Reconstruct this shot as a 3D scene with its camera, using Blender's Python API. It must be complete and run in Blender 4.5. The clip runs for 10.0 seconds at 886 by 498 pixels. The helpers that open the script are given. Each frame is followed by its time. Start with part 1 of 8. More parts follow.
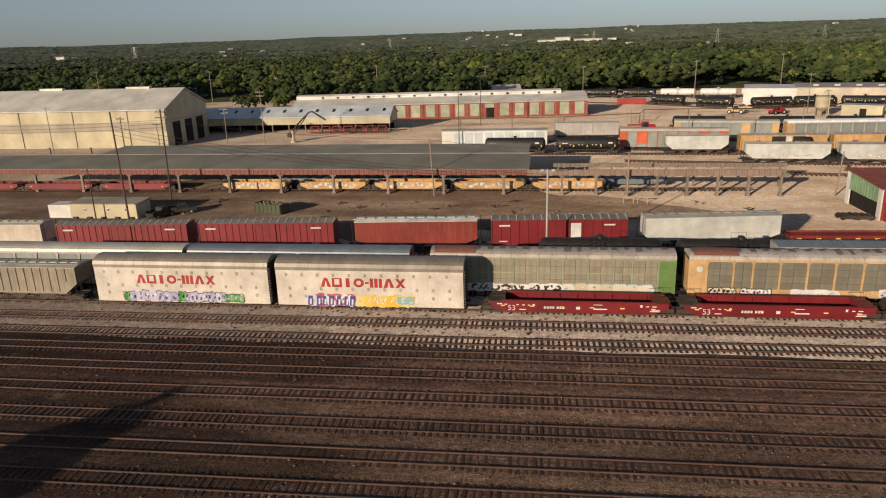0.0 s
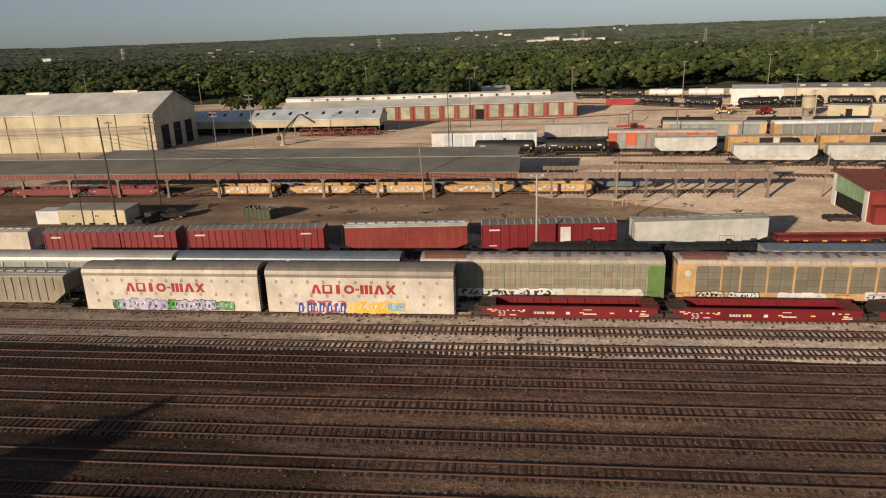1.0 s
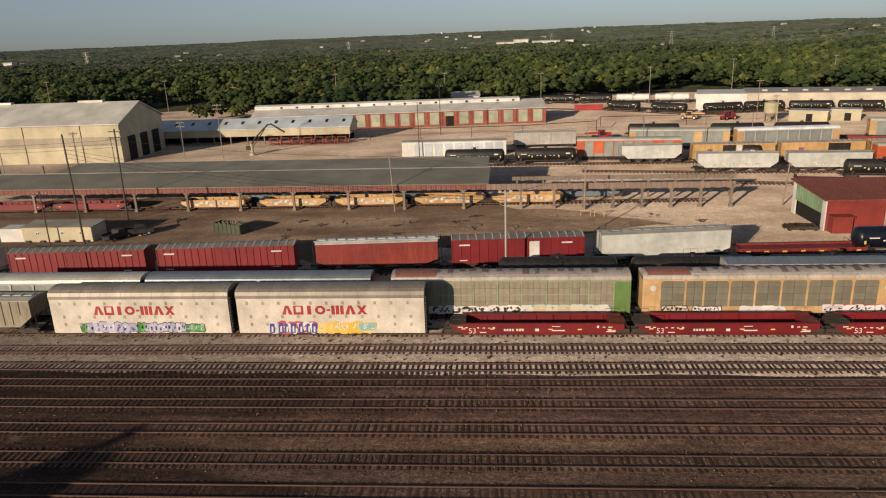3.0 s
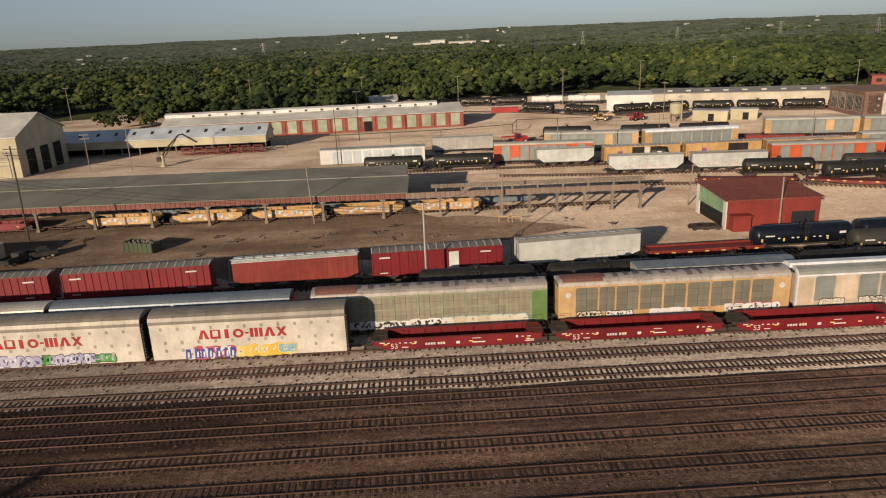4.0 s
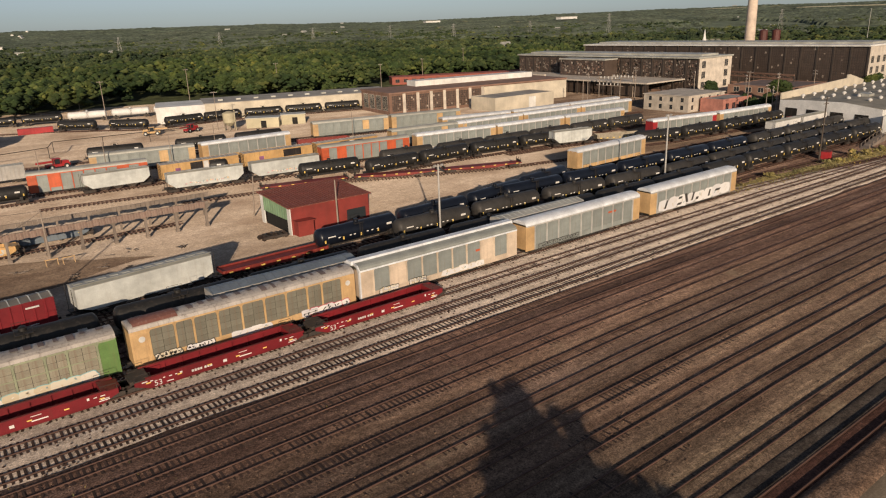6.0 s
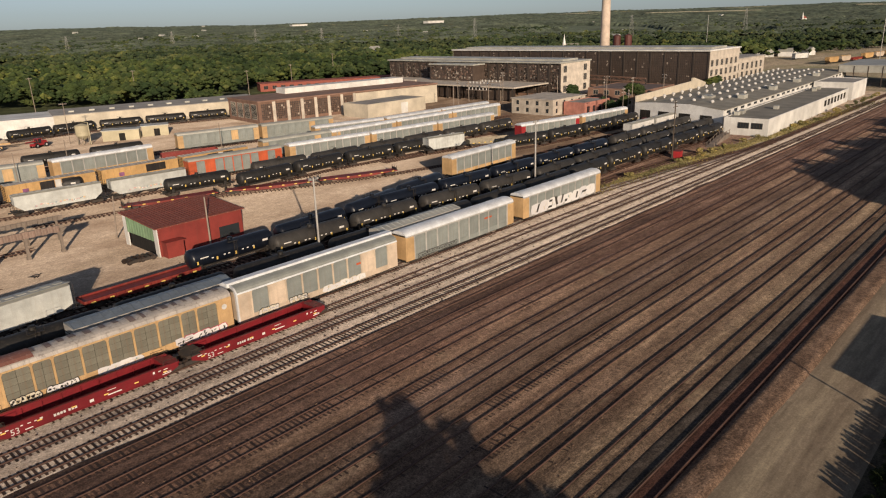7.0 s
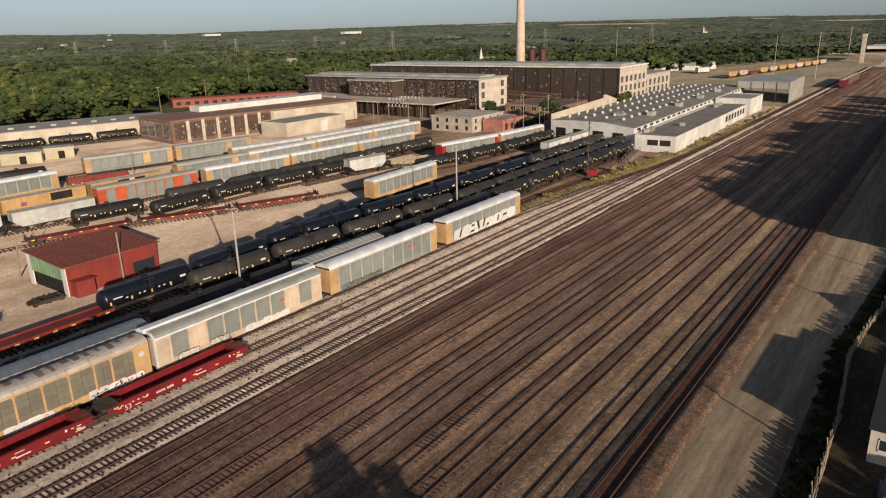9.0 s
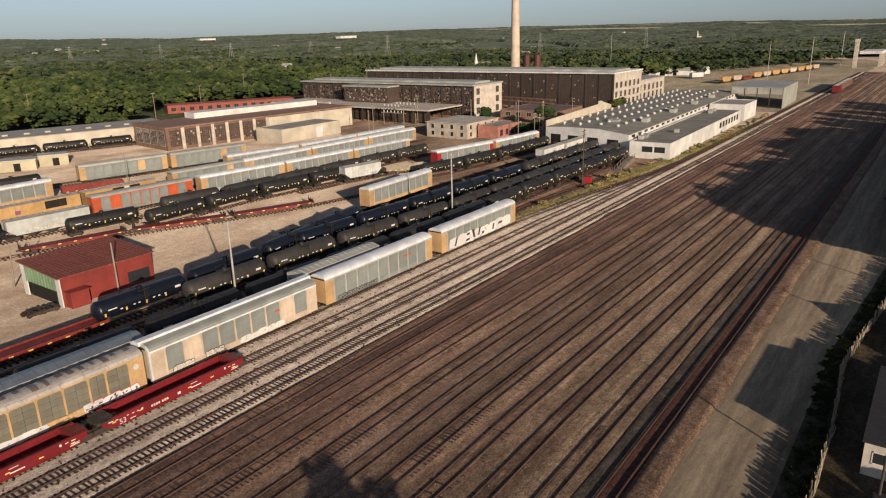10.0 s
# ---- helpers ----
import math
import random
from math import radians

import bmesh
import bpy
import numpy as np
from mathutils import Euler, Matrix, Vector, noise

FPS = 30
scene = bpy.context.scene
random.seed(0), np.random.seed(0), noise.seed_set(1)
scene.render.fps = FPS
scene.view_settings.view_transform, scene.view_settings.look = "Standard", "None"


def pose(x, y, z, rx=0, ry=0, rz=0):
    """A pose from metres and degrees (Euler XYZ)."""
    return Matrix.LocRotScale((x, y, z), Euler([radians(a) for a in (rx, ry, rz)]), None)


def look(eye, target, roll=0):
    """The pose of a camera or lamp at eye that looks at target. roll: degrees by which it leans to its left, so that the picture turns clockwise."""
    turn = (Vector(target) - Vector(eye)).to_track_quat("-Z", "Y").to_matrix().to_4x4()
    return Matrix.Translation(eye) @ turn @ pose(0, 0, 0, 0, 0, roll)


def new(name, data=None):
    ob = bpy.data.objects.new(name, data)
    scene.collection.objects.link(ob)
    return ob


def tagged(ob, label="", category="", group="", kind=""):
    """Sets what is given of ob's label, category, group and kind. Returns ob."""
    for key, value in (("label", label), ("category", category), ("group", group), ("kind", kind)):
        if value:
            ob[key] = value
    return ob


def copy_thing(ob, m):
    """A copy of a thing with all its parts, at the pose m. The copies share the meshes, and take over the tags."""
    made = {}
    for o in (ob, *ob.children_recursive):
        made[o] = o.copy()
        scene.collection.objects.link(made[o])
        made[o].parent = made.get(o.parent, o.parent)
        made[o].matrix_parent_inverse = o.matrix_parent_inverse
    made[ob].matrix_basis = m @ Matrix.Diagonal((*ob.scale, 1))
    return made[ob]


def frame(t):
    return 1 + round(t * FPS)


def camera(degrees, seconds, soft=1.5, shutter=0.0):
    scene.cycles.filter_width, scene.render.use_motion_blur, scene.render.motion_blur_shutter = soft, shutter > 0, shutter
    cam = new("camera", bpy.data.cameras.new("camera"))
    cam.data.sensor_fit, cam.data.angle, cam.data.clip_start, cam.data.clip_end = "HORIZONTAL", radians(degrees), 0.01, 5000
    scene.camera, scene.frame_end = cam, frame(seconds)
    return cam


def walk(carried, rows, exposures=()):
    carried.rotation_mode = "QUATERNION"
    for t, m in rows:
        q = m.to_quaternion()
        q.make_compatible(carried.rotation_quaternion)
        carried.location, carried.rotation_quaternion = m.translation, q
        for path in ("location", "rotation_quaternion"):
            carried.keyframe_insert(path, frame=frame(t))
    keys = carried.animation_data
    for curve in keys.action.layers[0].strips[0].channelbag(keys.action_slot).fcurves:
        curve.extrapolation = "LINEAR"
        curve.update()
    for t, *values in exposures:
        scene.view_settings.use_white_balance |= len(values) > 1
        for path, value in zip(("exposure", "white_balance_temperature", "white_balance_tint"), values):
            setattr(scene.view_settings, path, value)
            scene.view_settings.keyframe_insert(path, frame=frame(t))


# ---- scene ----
cam = camera(65.3, 10.0, 1.15)
PATH = [
    (0, (0.492, 0.557, 28.826), (0.215, 2.451, 28.246), -1.8),
    (0.5, (0.507, 0.581, 29.258), (0.233, 2.475, 28.677), -1.9),
    (1, (0.608, 0.599, 29.521), (0.357, 2.496, 28.94), -2.0),
    (1.5, (0.655, 0.613, 29.617), (0.46, 2.517, 29.037), -2.0),
    (2, (0.78, 0.48, 29.941), (0.595, 2.385, 29.36), -2.1),
    (3.5, (1.323, 0.439, 32.584), (1.178, 2.347, 32.004), -2.2),
    (4, (1.803, 0.531, 33.328), (1.846, 2.442, 32.74), -2.4),
    (4.5, (2.256, 0.637, 33.775), (2.48, 2.534, 33.182), -2.5),
    (5, (3.02, 0.823, 34.299), (3.445, 2.682, 33.698), -2.5),
    (5.5, (3.895, 1.052, 34.623), (4.722, 2.768, 34.013), -2.4),
    (6, (3.836, 1.476, 34.971), (4.965, 3.006, 34.35), -2.1),
    (7.5, (4.382, 1.921, 36.916), (5.83, 3.153, 36.296), -1.8),
    (8, (4.507, 2.042, 37.654), (6.009, 3.211, 37.039), -1.6),
    (8.5, (4.649, 2.147, 38.533), (6.172, 3.291, 37.923), -1.6),
    (9, (4.673, 2.234, 39.469), (6.205, 3.368, 38.863), -1.5),
    (9.5, (4.757, 2.255, 40.218), (6.296, 3.383, 39.618), -1.5),
    (10, (4.856, 2.288, 40.445), (6.398, 3.413, 39.849), -1.5),
]
walk(cam, [(t, look(eye, target, roll)) for t, eye, target, roll in PATH], [(0.0, -0.10, 6500, 10), (5.0, -0.13, 6460, 10), (7.5, -0.09, 6300, 10), (9.0, -0.02, 6260, 10), (10.0, 0.0, 6260, 10)])

# ---- light ----
SUN_TO = Vector((0.513, 0.858, -math.tan(radians(13.5)))).normalized()
world = bpy.data.worlds.new("sky")
scene.world = world
world.use_nodes = True
wn = world.node_tree
sky = wn.nodes.new("ShaderNodeTexSky")
sky.sky_type, sky.sun_disc = "NISHITA", False
sky.sun_elevation = radians(13.5)
sky.sun_rotation = math.atan2(-SUN_TO.x, -SUN_TO.y)
sky.air_density, sky.dust_density, sky.ozone_density = 0.8, 0.4, 4.2
haze = wn.nodes.new("ShaderNodeHueSaturation")
haze.inputs["Saturation"].default_value, haze.inputs["Value"].default_value = 0.5, 0.98
wn.links.new(sky.outputs[0], haze.inputs["Color"])
wn.links.new(haze.outputs[0], wn.nodes["Background"].inputs[0])
wn.nodes["Background"].inputs[1].default_value = 0.086
sun = bpy.data.lights.new("sun", "SUN")
sun.energy, sun.angle, sun.color = 5.0, radians(0.6), (1.0, 0.79, 0.57)
sun_ob = new("sun", sun)
sun_ob.rotation_euler = SUN_TO.to_track_quat("-Z", "Y").to_euler()


# ---- materials ----
def ramp(nt, fac, stops):
    n = nt.nodes.new("ShaderNodeValToRGB")
    while len(n.color_ramp.elements) < len(stops):
        n.color_ramp.elements.new(0.5)
    for e, (p, c) in zip(n.color_ramp.elements, stops):
        e.position, e.color = p, (*c, 1) if len(c) == 3 else c
    nt.links.new(fac, n.inputs[0])
    return n.outputs[0]


def mixed(nt, fac, a, b, kind="MIX"):
    n = nt.nodes.new("ShaderNodeMix")
    n.data_type, n.blend_type = "RGBA", kind
    for sock, v in ((n.inputs[0], fac), (n.inputs[6], a), (n.inputs[7], b)):
        if hasattr(v, "links"):
            nt.links.new(v, sock)
        else:
            sock.default_value = v if isinstance(v, float) else (*v, 1)
    return n.outputs[2]


def noisy(nt, vec, scale, detail=3.0, stretch=None, rough=0.6):
    if stretch:
        m = nt.nodes.new("ShaderNodeMapping")
        m.inputs["Scale"].default_value = stretch
        nt.links.new(vec, m.inputs[0])
        vec = m.outputs[0]
    n = nt.nodes.new("ShaderNodeTexNoise")
    n.inputs["Scale"].default_value, n.inputs["Detail"].default_value, n.inputs["Roughness"].default_value = scale, detail, rough
    nt.links.new(vec, n.inputs["Vector"])
    return n.outputs[0]


def start(name, rough, metal=0.0):
    m = bpy.data.materials.new(name)
    m.use_nodes = True
    nt = m.node_tree
    b = nt.nodes["Principled BSDF"]
    b.inputs["Roughness"].default_value, b.inputs["Metallic"].default_value = rough, metal
    return m, nt, b


def bumped(nt, b, height, strength, dist=0.05):
    n = nt.nodes.new("ShaderNodeBump")
    n.inputs["Strength"].default_value, n.inputs["Distance"].default_value = strength, dist
    nt.links.new(height, n.inputs["Height"])
    nt.links.new(n.outputs[0], b.inputs["Normal"])


def shade(c, k):
    return tuple(min(1, v * k) for v in c)


def paint(name, c, rough=0.55, dirt=(0.10, 0.07, 0.05), amount=0.5, metal=0.0, streak=True, scale=1.0, vary=0.12):
    """Weathered paint: blotches, fine grain and downward streaks of dirt."""
    m, nt, b = start(name, rough, metal)
    tc = nt.nodes.new("ShaderNodeTexCoord").outputs["Object"]
    info = nt.nodes.new("ShaderNodeObjectInfo").outputs["Random"]
    base = ramp(nt, info, [(0, shade(c, 1 - vary)), (1, shade(c, 1 + vary))])
    big = ramp(nt, noisy(nt, tc, 0.35 * scale, 4), [(0.35, (0.72, 0.72, 0.72)), (0.68, (1.08, 1.08, 1.08))])
    col = mixed(nt, 1.0, base, big, "MULTIPLY")
    fine = ramp(nt, noisy(nt, tc, 9 * scale, 5), [(0.3, (0.86, 0.86, 0.86)), (0.7, (1.06, 1.06, 1.06))])
    col = mixed(nt, 1.0, col, fine, "MULTIPLY")
    if streak:
        s = noisy(nt, tc, 1.0, 4, (2.6 * scale, 2.6 * scale, 0.22 * scale))
        f = ramp(nt, s, [(0.52, (0, 0, 0)), (0.78, (amount, amount, amount))])
        col = mixed(nt, f, col, dirt)
    spots = ramp(nt, noisy(nt, tc, 2.3 * scale, 6, None, 0.75), [(0.60, (0, 0, 0)), (0.74, (amount * 0.8,) * 3)])
    col = mixed(nt, spots, col, dirt)
    nt.links.new(col, b.inputs["Base Color"])
    bumped(nt, b, noisy(nt, tc, 6 * scale, 4), 0.15, 0.03)
    return m


def rocky(name, stops, scale=0.6, fine=7.0, bump=0.6, rough=0.95, patch=None, along=0.35, lanes=0.0, drift=0.0, grain=1.0, rows=()):
    """Loose ground: wide patches, stones and dust."""
    m, nt, b = start(name, rough)
    pos = nt.nodes.new("ShaderNodeNewGeometry").outputs["Position"]
    col = ramp(nt, noisy(nt, pos, scale, 6, (along, 1, 1)), stops)
    grit = ramp(nt, noisy(nt, pos, fine, 4, None, 0.8), [(0.34, (0.42, 0.41, 0.40)), (0.5, (0.95, 0.94, 0.93)), (0.68, (1.75, 1.7, 1.62))])
    col = mixed(nt, grain, col, grit, "MULTIPLY")
    clod = ramp(nt, noisy(nt, pos, fine * 0.28, 5, None, 0.75), [(0.33, (0.62, 0.61, 0.60)), (0.5, (0.98, 0.97, 0.96)), (0.66, (1.42, 1.40, 1.36))])
    col = mixed(nt, grain, col, clod, "MULTIPLY")
    if lanes:
        band = ramp(nt, noisy(nt, pos, 1.0, 3, (0.012, lanes, 0.1)), [(0.34, (0.66, 0.62, 0.62)), (0.5, (0.95, 0.93, 0.92)), (0.66, (1.32, 1.32, 1.28))])
        col = mixed(nt, 1.0, col, band, "MULTIPLY")
    if rows:
        sy = nt.nodes.new("ShaderNodeSeparateXYZ")
        nt.links.new(pos, sy.inputs[0])
        sway = nt.nodes.new("ShaderNodeMath")
        sway.operation = "MULTIPLY_ADD"
        nt.links.new(noisy(nt, pos, 0.22, 4, (0.25, 1, 1)), sway.inputs[0])
        sway.inputs[1].default_value = 3.2
        nt.links.new(sy.outputs[1], sway.inputs[2])
        span = nt.nodes.new("ShaderNodeMapRange")
        span.inputs[1].default_value, span.inputs[2].default_value = 21.6, 71.6
        nt.links.new(sway.outputs[0], span.inputs[0])
        col = mixed(nt, 1.0, col, ramp(nt, span.outputs[0], [((y - 20.0) / 50.0, c) for y, c in rows]), "MULTIPLY")
    if drift:
        wob = nt.nodes.new("ShaderNodeMath")
        wob.operation = "MULTIPLY_ADD"
        nt.links.new(noisy(nt, pos, 0.045, 3, (0.5, 1.2, 1)), wob.inputs[0])
        wob.inputs[1].default_value = 110.0
        sx = nt.nodes.new("ShaderNodeSeparateXYZ")
        nt.links.new(pos, sx.inputs[0])
        nt.links.new(sx.outputs[0], wob.inputs[2])
        mr = nt.nodes.new("ShaderNodeMapRange")
        mr.inputs[1].default_value, mr.inputs[2].default_value = 30.0, 130.0
        nt.links.new(wob.outputs[0], mr.inputs[0])
        # Tone factor along x, darkest at the low end.
        x_tone = ramp(nt, mr.outputs[0], [(0.0, (0.40, 0.365, 0.355)), (0.08, (0.98, 0.92, 0.90)), (0.28, (1.04, 0.99, 0.97)), (0.45, (0.86, 0.84, 0.83)), (0.58, (0.96, 0.94, 0.93)), (0.8, (1.36, 1.31, 1.29)), (1.0, (1.24, 1.22, 1.20))])
        col = mixed(nt, drift, col, x_tone, "MULTIPLY")
    if patch:
        pc, lo, hi, sc = patch
        f = ramp(nt, noisy(nt, pos, sc, 5), [(lo, (0, 0, 0)), (hi, (0.8, 0.8, 0.8))])
        col = mixed(nt, f, col, pc)
    nt.links.new(col, b.inputs["Base Color"])
    b.inputs["Specular IOR Level"].default_value = 0.15
    b.inputs["Diffuse Roughness"].default_value = 1.0
    high = noisy(nt, pos, fine * 0.8, 5, None, 0.7)
    if lanes:
        ridge = noisy(nt, pos, 1.0, 5, (0.22, 1.5, 0.5), 0.75)
        col = mixed(nt, 1.0, col, ramp(nt, ridge, [(0.36, (0.82, 0.81, 0.80)), (0.5, (1.0, 0.99, 0.98)), (0.64, (1.18, 1.18, 1.16))]), "MULTIPLY")
        nt.links.new(col, b.inputs["Base Color"])
        both = nt.nodes.new("ShaderNodeMath")
        both.operation = "MULTIPLY_ADD"
        both.inputs[1].default_value = 1.6
        nt.links.new(ridge, both.inputs[0])
        nt.links.new(high, both.inputs[2])
        high = both.outputs[0]
    bumped(nt, b, high, bump, 0.14)
    return m


def glassy(name, c, rough=0.12):
    m, nt, b = start(name, rough)
    b.inputs["Base Color"].default_value = (*c, 1)
    return m


def tagged_paint(name, colors):
    """Spray paint: every stroke takes one of the colours."""
    m, nt, b = start(name, 0.5)
    isl = nt.nodes.new("ShaderNodeNewGeometry").outputs["Random Per Island"]
    n = nt.nodes.new("ShaderNodeValToRGB")
    n.color_ramp.interpolation = "CONSTANT"
    while len(n.color_ramp.elements) < len(colors):
        n.color_ramp.elements.new(0.5)
    for i, (e, c) in enumerate(zip(n.color_ramp.elements, colors)):
        e.position, e.color = i / len(colors), (*c, 1)
    nt.links.new(isl, n.inputs[0])
    nt.links.new(n.outputs[0], b.inputs["Base Color"])
    return m


def leafy(name, dark, light, gold):
    """Leaves: each clump a shade of its own, each crown and each stand too."""
    m, nt, b = start(name, 0.7)
    geo = nt.nodes.new("ShaderNodeNewGeometry")
    a = ramp(nt, geo.outputs["Random Per Island"], [(0, dark), (0.75, light), (1, gold)])
    wide = ramp(nt, noisy(nt, geo.outputs["Position"], 0.035, 3), [(0.3, (0.62, 0.70, 0.72)), (0.7, (1.28, 1.18, 0.95))])
    col = mixed(nt, 1.0, a, wide, "MULTIPLY")
    crown = ramp(nt, noisy(nt, geo.outputs["Position"], 0.11, 2), [(0.34, (0.60, 0.64, 0.68)), (0.5, (0.94, 0.96, 0.95)), (0.66, (1.26, 1.27, 1.12))])
    col = mixed(nt, 1.0, col, crown, "MULTIPLY")
    stand = ramp(nt, noisy(nt, geo.outputs["Position"], 0.007, 3), [(0.35, (0.66, 0.70, 0.72)), (0.65, (1.3, 1.24, 1.12))])
    col = mixed(nt, 1.0, col, stand, "MULTIPLY")
    flat = nt.nodes.new("ShaderNodeMapping")
    flat.inputs["Scale"].default_value = (1.0, 1.0, 0.0)
    nt.links.new(geo.outputs["Position"], flat.inputs[0])
    kind = nt.nodes.new("ShaderNodeTexVoronoi")
    kind.inputs["Scale"].default_value = 0.085
    nt.links.new(flat.outputs[0], kind.inputs["Vector"])
    pick = nt.nodes.new("ShaderNodeSeparateColor")
    nt.links.new(kind.outputs["Color"], pick.inputs[0])
    col = mixed(nt, 1.0, col, ramp(nt, pick.outputs[0], [(0.0, (0.62, 0.70, 0.66)), (0.45, (0.95, 0.98, 0.92)), (0.8, (1.16, 1.10, 0.92)), (1.0, (1.62, 1.42, 1.08))]), "MULTIPLY")
    twig = noisy(nt, geo.outputs["Position"], 1.5, 5, None, 0.8)
    col = mixed(nt, 1.0, col, ramp(nt, twig, [(0.34, (0.66, 0.68, 0.66)), (0.52, (1.0, 1.0, 1.0)), (0.68, (1.34, 1.32, 1.26))]), "MULTIPLY")
    nt.links.new(col, b.inputs["Base Color"])
    b.inputs["Specular IOR Level"].default_value = 0.1
    b.inputs["Diffuse Roughness"].default_value = 1.0
    bumped(nt, b, twig, 0.7, 0.5)
    return m


